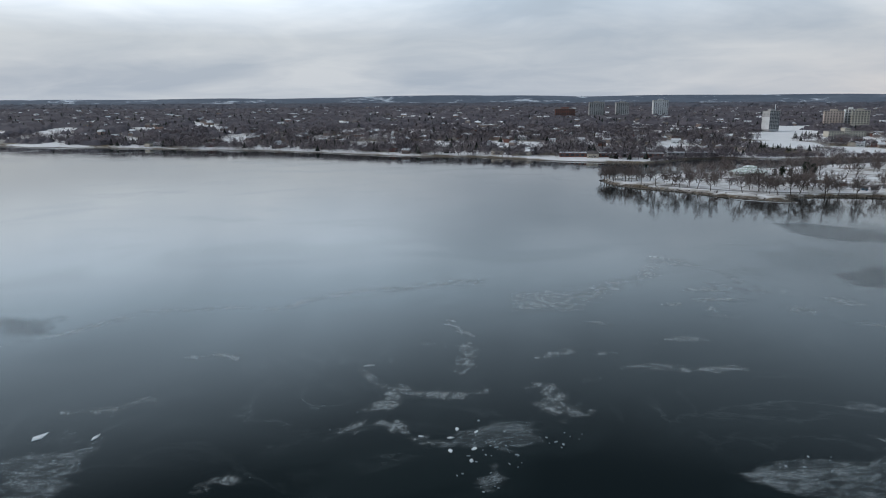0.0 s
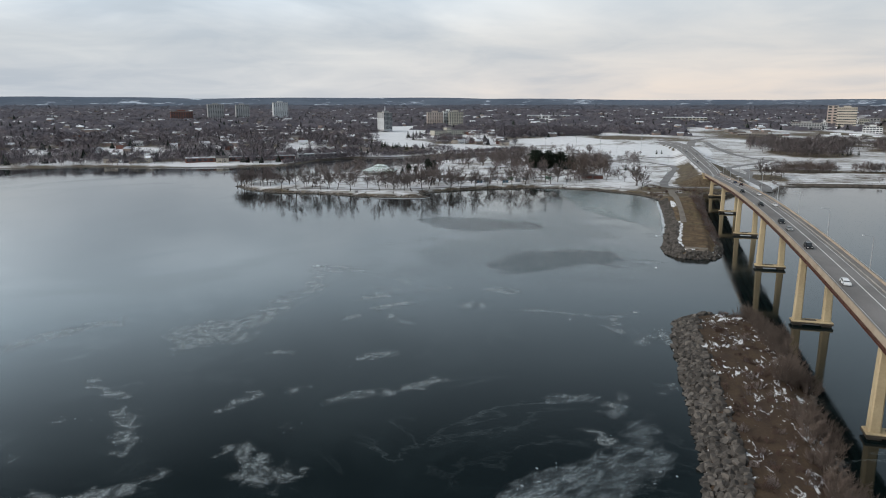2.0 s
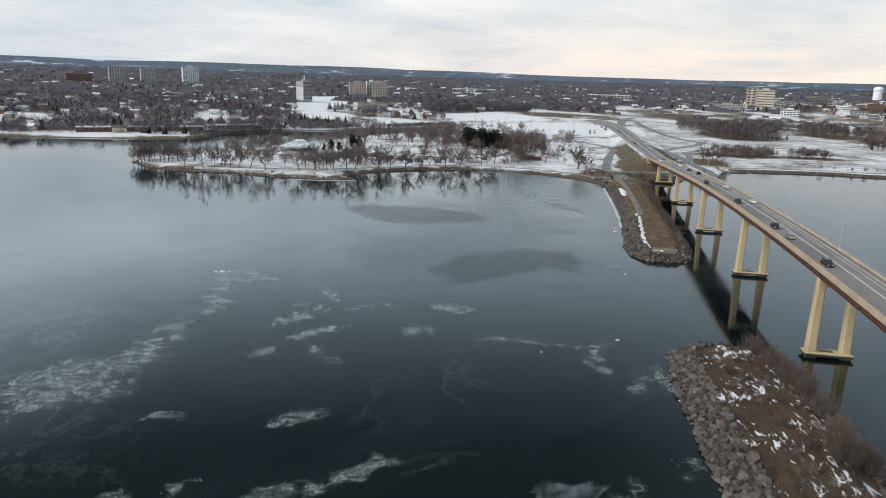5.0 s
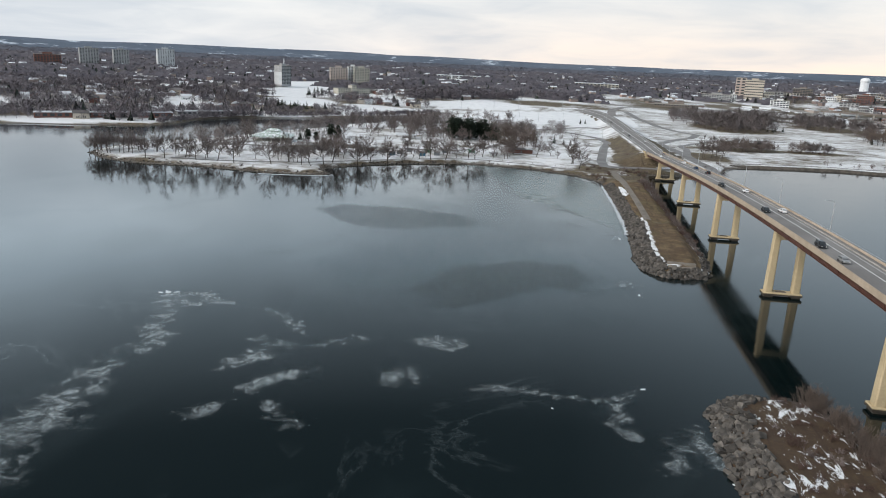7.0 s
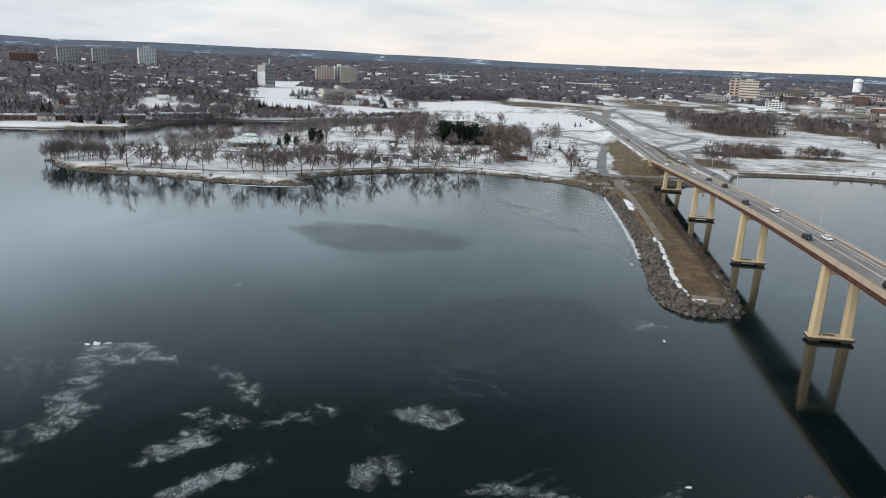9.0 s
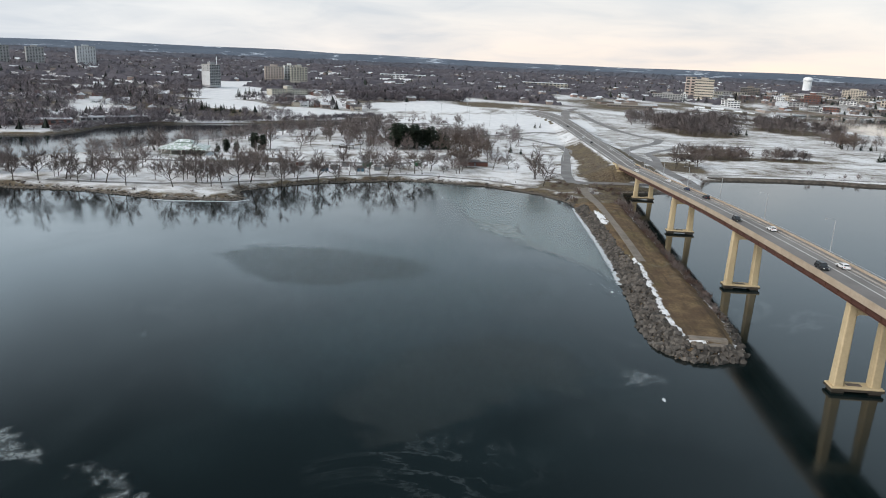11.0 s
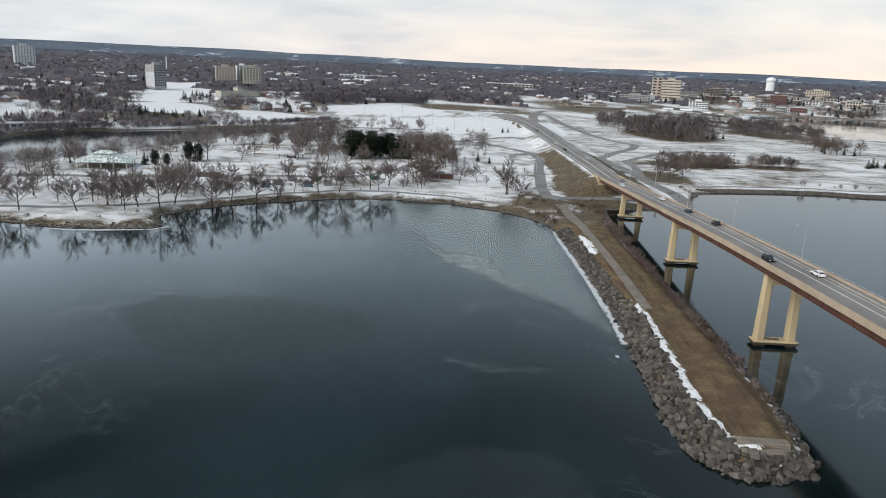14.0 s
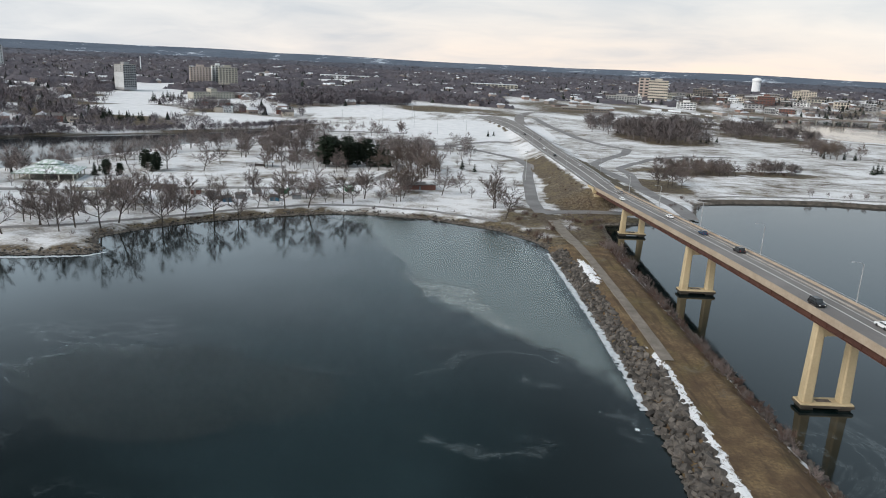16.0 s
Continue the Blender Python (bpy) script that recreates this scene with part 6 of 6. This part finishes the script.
# woods of the eastern park
for seed, cx, cy, rx, ry, cnt in ((51, 150, 622, 48, 62, 76), (52, 205, 740, 46, 54, 30), (53, 292, 690, 50, 68, 54), (54, 112, 700, 34, 74, 26), (55, 98, 374, 26, 16, 13), (56, 165, 380, 22, 10, 9)):
    r = np.random.RandomState(seed)
    a, d = r.uniform(0, 6.283, cnt), np.sqrt(r.uniform(0, 1, cnt))
    x, y = cx + np.cos(a) * d * rx, cy + np.sin(a) * d * ry
    z, ins, _ = land_z(x, y)
    ok = (ins > 5) & (x > 34)
    far_wood("park_woods", x[ok], y[ok], z[ok], r.uniform(10, 19, ok.sum()) * (0.6 if seed > 54 else 1), seed, "wood_park", "bare brown woods of the shore park", 420, spray=0.045, fat=0.16)
# trees along the mainland shore
t = np.random.RandomState(61)
k = t.uniform(0, 1, 1000)
x = np.interp(k, [0, .3, .6, .8, .9, 1], [-1500, -1086, -725, -496, -441, -300]) + t.normal(0, 10, 1000)
y = np.interp(k, [0, .3, .6, .8, .9, 1], [-120, 55, 215, 305, 420, 560]) + 3 + 60 * t.uniform(0, 1, 1000) ** 1.6
z, ins, _ = land_z(x, y)
ok = (ins > 1.5) & ~((x > -590) & (x < -425) & (y < 400 + 0.6 * (x + 480)))
far_wood("shore_woods", x[ok], y[ok], z[ok], t.uniform(6, 11, ok.sum()), 62, "wood_far_hazed", "bare trees along the mainland shore", 130, spray=0.050, fat=0.22)
# dark conifers among them
t = np.random.RandomState(65)
k = t.uniform(0, 1, 150)
x = np.interp(k, [0, .3, .6, .8, .9, 1], [-1300, -1086, -725, -520, -470, -360]) + t.normal(0, 14, 150)
y = np.interp(k, [0, .3, .6, .8, .9, 1], [-70, 55, 215, 310, 420, 560]) + 22 + t.uniform(0, 70, 150)
z, ins, _ = land_z(x, y)
ok = ins > 5
far_wood("shore_conifers", x[ok], y[ok], z[ok], t.uniform(5, 13, ok.sum()), 66, "wood_pine", "dark conifers along the mainland shore", 12, True)
# brush along both banks of the channel
t = np.random.RandomState(71)
k = t.uniform(0, 1, 900)
x = np.interp(k, [0, .2, .35, .7, 1], [-448, -440, -417, -300, -228]) + t.normal(0, 4, 900)
y = np.interp(k, [0, .2, .35, .7, 1], [320, 397, 439, 536, 640]) + t.uniform(0, 16, 900)
z, ins, _ = land_z(x, y)
ok = ins > 1
far_wood("bank_brush", x[ok], y[ok], z[ok], t.uniform(2.5, 6, ok.sum()), 72, "wood_far_hazed", "bare brush along the channel bank", 70, spray=0.08, fat=0.18)

# dark tree belt behind the playing field
t = np.random.RandomState(81)
k = t.uniform(0, 1, 650)
x, y = -300 + 165 * k + t.normal(0, 8, 650), 815 + 75 * k + t.uniform(0, 38, 650)
z, ins, _ = land_z(x, y)
far_wood("field_belt", x, y, z, t.uniform(6, 12.5, 650), 82, "wood_far_hazed", "belt of bare trees behind the playing field", 100, spray=0.055, fat=0.22)

# fine bare trees of the island's far side, along the channel and behind the lawns
t = np.random.RandomState(91)
k = t.uniform(0, 1, 80)
x = np.interp(k, [0, .3, .55, .8, 1], [-366, -330, -305, -270, -215]) + t.uniform(8, 40, 80)
y = np.interp(k, [0, .3, .55, .8, 1], [190, 285, 360, 440, 520]) + t.uniform(-14, 14, 80)
x, y = np.r_[x, t.uniform(-235, -60, 90)], np.r_[y, t.uniform(385, 460, 90)]
z, ins, _ = land_z(x, y)
ok = (ins > 4) & ~((x > -40) & (x < 20))
far_wood("channel_trees", x[ok], y[ok], z[ok], t.uniform(7, 14, ok.sum()), 92, "wood_park", "fine bare trees along the island's channel side", 300, spray=0.045, fat=0.15)

# ---------- ice on the bay ----------
def ice_patch(outline, material, label, name="ice_sheet", wobble=2.0, seed=1, z=0.02, fade=6.0, step=None):
    """A flat raft of ice: a fine sheet inside an outline, its edge broken, thicker toward the middle."""
    xs, ys = [p[0] for p in outline], [p[1] for p in outline]
    step = step or max(0.5, max(max(xs) - min(xs), max(ys) - min(ys)) / 60)
    gx, gy = np.meshgrid(np.arange(min(xs) - wobble, max(xs) + wobble, step), np.arange(min(ys) - wobble, max(ys) + wobble, step))
    flat = inside_distance(gx, gy, outline)
    d = flat + wobble * (0.6 * waves(gx, gy, wobble * 6, seed) + 0.4 * waves(gx, gy, wobble * 2, seed + 1))
    nx, ny = gx.shape[1], gx.shape[0]
    keep = d if material == "floe" else flat + wobble * 0.8
    core = smoothstep(0.02 * fade, fade, d)
    i = np.array([r * nx + c for r in range(ny - 1) for c in range(nx - 1) if min(keep[r, c], keep[r + 1, c], keep[r, c + 1], keep[r + 1, c + 1]) > 0])
    if not len(i):
        return None
    me = bpy.data.meshes.new(name)
    me.from_pydata(np.stack([gx.ravel(), gy.ravel(), np.full(gx.size, z)], 1).tolist(), [], np.stack([i, i + 1, i + nx + 1, i + nx], 1).tolist())
    me.attributes.new("core", "FLOAT", "POINT").data.foreach_set("value", core.astype(np.float32).ravel())
    me.materials.append(M[material])
    me.update()
    return tagged(new(name, me), label, "ice", "ice on the bay")


def ice_trail(points, wide, material, label, seed):
    """A drifting streak along a bent line."""
    p = np.array(points, float)
    way = np.gradient(p, axis=0)
    way /= np.linalg.norm(way, axis=1)[:, None] + 1e-9
    side = np.stack([way[:, 1], -way[:, 0]], 1)
    w = wide * (0.75 + 0.6 * np.sin(np.linspace(0.3, 2.8, len(p))))[:, None]
    out = [tuple(q) for q in p + side * w] + [tuple(q) for q in (p - side * w)[::-1]]
    ob = ice_patch(out, material, label, "ice_streak", wide * 0.7, seed, 0.02 + 0.001 * (seed % 9), wide * 1.3)
    if ob is None:
        return None
    r = random.Random(seed)
    for _ in range(3):
        k = r.uniform(0, len(p) - 1.001)
        q = p[int(k)] + (p[int(k) + 1] - p[int(k)]) * (k % 1) + np.array([r.gauss(0, 0.35), r.gauss(0, 0.35)]) * wide
        s = part("shard", r.choice(SHARDS), "floe_grey", ob)
        s.location, s.rotation_euler, size = (q[0], q[1], 0.0), (0, 0, r.uniform(0, 6.28)), r.uniform(0.10, 0.28)
        s.scale = (size, size * r.uniform(0.5, 1), 1)
    return ob


def shard_mesh(seed):
    """A thin broken plate of ice."""
    r, n = random.Random(seed), 7
    ring = [(math.cos(6.283 * k / n) * r.uniform(0.5, 1), math.sin(6.283 * k / n) * r.uniform(0.4, 0.9)) for k in range(n)]
    b = Build().add([(x, y, 0.0) for x, y in ring] + [(x * 0.95, y * 0.95, 0.07) for x, y in ring], [tuple(range(n, 2 * n))] + [(k, (k + 1) % n, n + (k + 1) % n, n + k) for k in range(n)])
    me = b.mesh("shard")
    me.materials.append(M["floe_grey"])
    return me


SHARDS = [shard_mesh(300 + i) for i in range(5)]
ice_patch([(-185, -60), (-175, 40), (-150, 172), (-90, 178), (-46, 138), (-42, 60), (-43, -60), (-37, -75), (-34, -150), (-50, -178), (-95, -178), (-130, -160), (-165, -120)],
          "teal", "clear new ice skin over the inner bay", wobble=22, seed=9, z=0.01, fade=62)
ice_patch([(-150, 180), (-126, 165), (-102, 94), (-90, 60), (-73, 38), (-58, 22), (-51, 7), (-46, -4), (-39, -16), (-38, -10), (-40.5, 65), (-42, 128), (-46, 142), (-61, 162), (-92, 180), (-124, 186)],
          "shelf", "pale grey sheet of shelf ice along the shore", wobble=2.2, seed=11, fade=7)
ice_patch([(-105, 101), (-91, 87), (-73, 79), (-68, 53), (-61, 39), (-57, 23), (-68, 36), (-83, 57), (-94, 67)], "frost", "paler frosted rim of the shelf ice", wobble=2, seed=13, z=0.03, fade=4)
ice_patch([(-187, 4), (-177, 19), (-146, 21), (-120, 14), (-102, 2), (-110, -14), (-131, -24), (-152, -30), (-168, -22)], "film", "dull dark patch of new ice", wobble=3, seed=15, fade=4)
ice_patch([(-126, -104), (-110, -76), (-89, -60), (-66, -57), (-59, -79), (-63, -96), (-76, -94), (-97, -120), (-107, -123)], "film", "dull dark patch of new ice", wobble=4, seed=17, fade=5)
ice_patch([(-298, -367), (-285, -348), (-262, -360), (-271, -380)], "film", "dull dark patch of new ice", wobble=4, seed=18, fade=6)
SL = "grey raft of broken slush ice"
ice_patch([(-80, -294), (-77, -285), (-71, -277), (-63, -268), (-57, -260), (-57, -252), (-51, -240), (-45, -261), (-43, -269), (-47, -277), (-52, -285), (-55, -292), (-69, -296)], "slush", SL, wobble=2.2, seed=19, fade=4)
ice_patch([(-80, -294), (-73, -279), (-67, -272), (-60, -270), (-64, -284), (-69, -294)], "slush", SL, wobble=2, seed=21, z=0.035, fade=3)
ice_patch([(-128, -328), (-130, -320), (-129, -311), (-127, -304), (-120, -302), (-113, -307), (-109, -301), (-109, -307), (-115, -318), (-121, -324)], "slush", SL, wobble=2, seed=23, fade=4)
ice_patch([(-111, -335), (-113, -330), (-115, -322), (-107, -326), (-106, -334)], "slush", SL, wobble=1.5, seed=24, fade=3)
ice_patch([(-166, -400), (-186, -396), (-186, -387), (-182, -381), (-183, -375), (-180, -373), (-170, -381), (-160, -388)], "slush", SL, wobble=2, seed=25, fade=4)
ice_patch([(-76, -243), (-73, -238), (-60, -237), (-61, -242), (-68, -245), (-74, -247)], "slush", SL, wobble=1.2, seed=26, fade=2)
ice_patch([(-62, -247), (-56, -239), (-53, -243), (-55, -248), (-58, -250)], "slush", SL, wobble=1.2, seed=28, fade=2)
ice_patch([(-182, -250), (-190, -235), (-197, -230), (-194, -212), (-184, -204), (-181, -188), (-177, -171), (-165, -181), (-166, -206), (-157, -224), (-166, -231), (-174, -239)], "frazil", "lacy white drift of frazil ice", wobble=4, seed=27, z=0.03, fade=8)
ice_patch([(-191, -131), (-189, -127), (-181, -125), (-177, -124), (-169, -128), (-162, -135), (-171, -137), (-177, -140), (-184, -137)], "frazil", "lacy white drift of frazil ice", wobble=2, seed=29, z=0.03, fade=3)
ice_patch([(-114, -148), (-109, -143), (-104, -141), (-97, -142), (-95, -148), (-99, -153), (-105, -152), (-111, -150)], "frazil", "oval raft of lacy frazil ice", wobble=1.2, seed=30, fade=2.5)
ice_patch([(-58, -89), (-54, -79), (-50, -74), (-45, -78), (-42, -81), (-49, -86)], "slush", SL, wobble=1.5, seed=32, fade=2.5)
FR = "white drifting streak of frazil ice"


def streaks(seed, *lines, thin="frazil"):
    """Streaks of (width, points), slush where the width is 6 or more."""
    for i, (wide, *pts) in enumerate(lines):
        ice_trail(pts, wide, thin if wide < 6 else "slush", FR if wide < 6 else "grey streak of slush ice", seed + 3 * i)


# off the islet, south to north
streaks(100, (3.4, (-164, -315), (-154, -312), (-145, -307), (-141, -301), (-139, -294)), (3, (-179, -286), (-176, -284), (-172, -283)), (3.6, (-170, -276), (-163, -279), (-156, -287), (-150, -296)),
        (3.8, (-136, -287), (-131, -285), (-126, -287)), (5.5, (-128, -284), (-120, -293), (-114, -294), (-111, -298)), (3, (-127, -275), (-125, -272), (-124, -271)),
        (2.6, (-147, -339), (-147, -331), (-142, -326), (-130, -328), (-128, -323)), (4.2, (-151, -329), (-151, -323), (-153, -316), (-153, -312)), (2.6, (-163, -315), (-174, -310), (-173, -299)))
streaks(140, (3, (-201, -379), (-194, -368), (-194, -359)), (3.2, (-265, -375), (-262, -357), (-268, -330), (-253, -308), (-237, -295)), (3.6, (-237, -295), (-240, -279), (-237, -260), (-225, -242), (-216, -217)),
        (3, (-216, -342), (-209, -331), (-201, -330)), (3, (-147, -372), (-147, -367), (-143, -361)), (2.4, (-120, -254), (-124, -260)), (3.4, (-68, -256), (-66, -258), (-61, -258), (-56, -263)), (4.5, (-60, -249), (-57, -242), (-54, -236)))
streaks(180, (3, (-146, -272), (-144, -266), (-142, -259), (-141, -255)), (2.4, (-136, -257), (-134, -254), (-133, -250)), (3.2, (-125, -259), (-119, -254), (-110, -249), (-107, -244), (-98, -235)), (3.2, (-128, -236), (-126, -228), (-117, -220)),
        (3.4, (-225, -231), (-221, -222), (-212, -222), (-217, -213)), (2.6, (-190, -260), (-183, -266), (-176, -269), (-169, -268)), (4.2, (-48, -227), (-45, -229), (-43, -232)), (2.4, (-155, -233), (-150, -230), (-144, -229)))
# the middle of the bay
streaks(210, (5.2, (-188, -130), (-179, -143), (-176, -157), (-173, -166), (-173, -175)), (5.4, (-171, -172), (-177, -184), (-178, -192), (-172, -201), (-166, -209)))
streaks(220, (3, (-158, -137), (-153, -135), (-149, -138), (-143, -144), (-138, -151), (-134, -151)), (3.6, (-134, -152), (-128, -152), (-125, -149), (-118, -148)), (3, (-151, -157), (-148, -155), (-145, -155)),
        (3.8, (-144, -170), (-143, -165), (-144, -160), (-143, -158), (-136, -158)), (3, (-136, -158), (-131, -155), (-124, -152)), (3.9, (-152, -176), (-148, -171), (-144, -164), (-140, -161)),
        (3.8, (-142, -186), (-138, -181), (-135, -175), (-128, -170)), (3.8, (-133, -196), (-131, -191), (-132, -184)), (3.6, (-131, -192), (-127, -195), (-122, -193)), (3, (-149, -199), (-145, -194), (-141, -186)))
streaks(260, (3.8, (-113, -164), (-108, -167), (-102, -170)), (3, (-107, -175), (-111, -171), (-113, -164)), (2, (-94, -174), (-88, -169), (-83, -170), (-74, -171), (-67, -172)), (2, (-67, -172), (-61, -170), (-54, -162)),
        (3.4, (-61, -170), (-61, -179), (-59, -183), (-57, -189)), (4.5, (-55, -200), (-50, -188), (-45, -186)), (3, (-47, -178), (-45, -186), (-43, -198)), (3.6, (-229, -253), (-226, -235), (-214, -216)), (3, (-141, -181), (-134, -174), (-128, -167)))
# the inner bay
streaks(300, (2.6, (-175, -77), (-174, -72)), (2.4, (-161, -60), (-158, -46)), (2.4, (-72, -19), (-63, -20)), (2.6, (-181, 17), (-170, 19), (-158, 17), (-148, 17)), (2.2, (-143, 20), (-135, 22), (-130, 25)),
        (2.2, (-124, 11), (-116, 9), (-106, 7)), (2.6, (-93, -15), (-86, -23), (-78, -26), (-65, -24)), (4.2, (-51, -11), (-49, -7), (-46, -14), (-43, -19)), (2.2, (-70, 10), (-64, 6), (-59, 4)), thin="faint")

# rim of white shore ice along the causeway
rim = [(-42.2, 128), (-42.3, 110), (-41.0, 65), (-40.5, 32), (-40.4, 10), (-41.0, -6)]
ice_patch([(x - 2.4, y) for x, y in rim] + [(x + 0.6, y) for x, y in rim[::-1]], "floe", "white rim of shore ice along the boulders", "shore_ice", 0.5, 31, 0.12, step=0.5)
ice_patch([(-250, 91), (-240, 91.5), (-228, 94), (-212, 98), (-208, 103), (-206, 102), (-211, 95.5), (-228, 90.5), (-240, 88), (-250, 89)], "floe", "white rim of shore ice round the point", "shore_ice", 0.6, 33, 0.08, step=0.6)


def floe(x, y, size, seed, mat_name="floe"):
    r = random.Random(seed)
    b, n = Build(), r.randint(4, 6)
    ring = [(math.cos(6.283 * k / n) * size * r.uniform(0.6, 1.3), math.sin(6.283 * k / n) * size * r.uniform(0.35, 0.7)) for k in range(n)]
    b.add([(px_, py_, -0.08) for px_, py_ in ring] + [(px_ * 0.93, py_ * 0.93, 0.14) for px_, py_ in ring],
          [tuple(range(n, 2 * n))] + [(k, (k + 1) % n, n + (k + 1) % n, n + k) for k in range(n)])
    f = thing("ice_floe", pose(x, y, 0, 0, 0, r.uniform(0, 180)), "small pale floating ice floe", "ice floe", "floes")
    part("slab", b, mat_name, f)


fr = random.Random(77)
for x, y, s in [(-188, -128, 1.6), (-185.5, -127, 1.2), (-190, -129, 1.0), (-190.5, -385, 2.6), (-182, -376, 1.4), (-54.5, -163, .6), (-43, -199, .5), (-47, -92, .8), (-46, -14, .7), (-75, -177, .35), (-128, -322, 1.0), (-124, -326, 1.1),
                (-130, -318, .9), (-126, -316, .7), (-121, -322, .9), (-118, -326, .8), (-133, -326, .6)]:
    floe(x, y, s, int(s * 1000 + abs(x)))
for i in range(70):
    a, d = fr.uniform(0, 6.28), fr.random() ** 0.5
    cx, cy, w, h = fr.choice(((-120, -316, 12, 12), (-112, -326, 6, 9), (-110, -305, 4, 5), (-60, -288, 14, 6), (-46, -280, 5, 10), (-180, -386, 10, 7), (-62, -282, 12, 10), (-120, -316, 10, 9)))
    floe(cx + math.cos(a) * d * w, cy + math.sin(a) * d * h, fr.uniform(0.15, 0.5), 500 + i, "floe_grey")

# ---------- boulders ----------
def stone(seed):
    """An angular quarried block: a skewed box with knocked-off corners, 28 triangles."""
    r = random.Random(seed)
    sx, sy, sz = r.uniform(0.8, 1.25), r.uniform(0.55, 0.95), r.uniform(0.45, 0.75)
    v, f = [], []
    for cx, cy, cz in itertools.product((-1, 1), repeat=3):
        j = [r.uniform(0.72, 1.12) for _ in range(3)]
        c = Vector((cx * sx * j[0], cy * sy * j[1], cz * sz * j[2]))
        cut = r.uniform(0.18, 0.42)
        v += [c - Vector((cx * sx * cut, 0, 0)), c - Vector((0, cy * sy * cut, 0)), c - Vector((0, 0, cz * sz * cut))]
    bm = bmesh.new()
    for p in v:
        bm.verts.new(p)
    bmesh.ops.convex_hull(bm, input=bm.verts)
    bm.verts.index_update()
    out = [tuple(p.co) for p in bm.verts]
    f = [tuple(q.index for q in face.verts) for face in bm.faces]
    bm.free()
    return out, f


@functools.lru_cache(None)
def stone_shape(k):
    return stone(200 + k)


STONES = []
for k in range(12):
    me = Build().add(*stone_shape(k)).mesh("boulder")
    me.materials.append(M["rock"])
    STONES.append(me)


def armour(owner, height, outline, where, near, spacing, size, seed, lay_label):
    """Boulders over a bank: those of the near stretch are pieces of their own, the rest one heap."""
    r = random.Random(seed)
    heap, count = Build(), 0
    xs, ys = [p[0] for p in outline], [p[1] for p in outline]
    y = min(ys) - 2
    while y < max(ys):
        sp, sz = spacing(y), size(y)
        x = min(xs) - 2
        while x < max(xs) + 2:
            qx, qy = x + r.uniform(-0.45, 0.45) * sp, y + r.uniform(-0.45, 0.45) * sp
            x += sp
            d = float(inside_distance(np.array(qx), np.array(qy), outline))
            if not where(qx, qy, d):
                continue
            s = sz * r.uniform(0.55, 1.4)
            z = float(height(np.array(qx), np.array(qy))) + s * 0.18
            turn = (r.uniform(-0.7, 0.7), r.uniform(-0.7, 0.7), r.uniform(0, 6.28))
            if near(qx, qy) and count < 300:
                ob = new("boulder", STONES[r.randrange(12)])
                ob.parent, ob.location, ob.rotation_euler, ob.scale = owner, (qx, qy, z), turn, (s, s, s)
                count += 1
            else:
                rot, src = Euler(turn).to_matrix(), stone_shape(r.randrange(12))
                heap.add([Vector((qx, qy, z)) + rot @ Vector(p) * s for p in src[0]], src[1])
        y += sp
    if heap.v:
        tagged(part("rubble", heap, "rock_heap", owner), lay_label, kind="stuff")


armour(spit, spit_z, SPIT, lambda x, y, d: -0.8 < d < (6.2 if y < 15 else 5.2) and (x < -29 + max(0, -60 - y) * 3 or y < -60) and y < 128 and not (y < -58 and -34.5 < x < -23.5 and d > 4.5),
       lambda x, y: y < -42, lambda y: 1.12 if y < 15 else 0.95, lambda y: 0.86 if y < 15 else 0.62, 91, "grey riprap stones on the causeway bank")
armour(spit, spit_z, SPIT, lambda x, y, d: -0.6 < d < 3.0 and x > -24 and -58 < y < 70, lambda x, y: False, lambda y: 1.2, lambda y: 0.62, 92, "small dark stones on the causeway's bridge side")
armour(islet, islet_z, ISLET, lambda x, y, d: -0.8 < d < 6.6 and (x < -31 or (y > -168 and x < -34)), lambda x, y: y > -190, lambda y: 1.0, lambda y: 0.76, 93, "grey riprap stones on the islet bank")
armour(islet, islet_z, ISLET, lambda x, y, d: -0.6 < d < 1.8 and x > -31 and y > -300, lambda x, y: False, lambda y: 1.5, lambda y: 0.6, 94, "small stones along the islet's edge")

# stones along the island's shore
sr = random.Random(95)
heap = Build()
shore = LAND[LAND.index((-388, 130)):LAND.index((-36, 116)) + 1]
for (ax, ay), (bx, by) in zip(shore, shore[1:]):
    ln = math.hypot(bx - ax, by - ay)
    for k in range(int(ln * 2.4)):
        f = sr.random()
        nx_, ny_ = -(by - ay) / ln, (bx - ax) / ln
        o = sr.uniform(-0.3, 4.5)
        x, y, s = ax + (bx - ax) * f + nx_ * o, ay + (by - ay) * f + ny_ * o, sr.uniform(0.18, 0.52)
        z = at_ground(x, y) + 0.1
        rot, src = Euler((sr.uniform(-0.4, 0.4), sr.uniform(-0.4, 0.4), sr.uniform(0, 6.28))).to_matrix(), stone_shape(sr.randrange(12))
        heap.add([Vector((x, y, z)) + rot @ Vector(p) * s for p in src[0]], src[1])
tagged(part("shore_stones", heap, "rock_heap"), "grey-brown stones along the park shore", "stones", kind="stuff")

# breakwaters of the harbour
br = random.Random(77)
for line in ([(409, 984), (430, 945), (451, 905)], [(396, 841), (412, 850), (440, 872)]):
    bb = Build()
    for (ax, ay), (bx, by) in zip(line, line[1:]):
        for k in range(26):
            x, y, s = ax + (bx - ax) * k / 26 + br.uniform(-1.2, 1.2), ay + (by - ay) * k / 26 + br.uniform(-1.2, 1.2), br.uniform(0.9, 1.7)
            bb.box(x - s, y - s, -0.6, x + s, y + s, br.uniform(0.5, 1.3), 0.25, 0.3)
    tagged(part("breakwater", bb, "rock_heap"), "low dark breakwater of heaped stones", "breakwater")
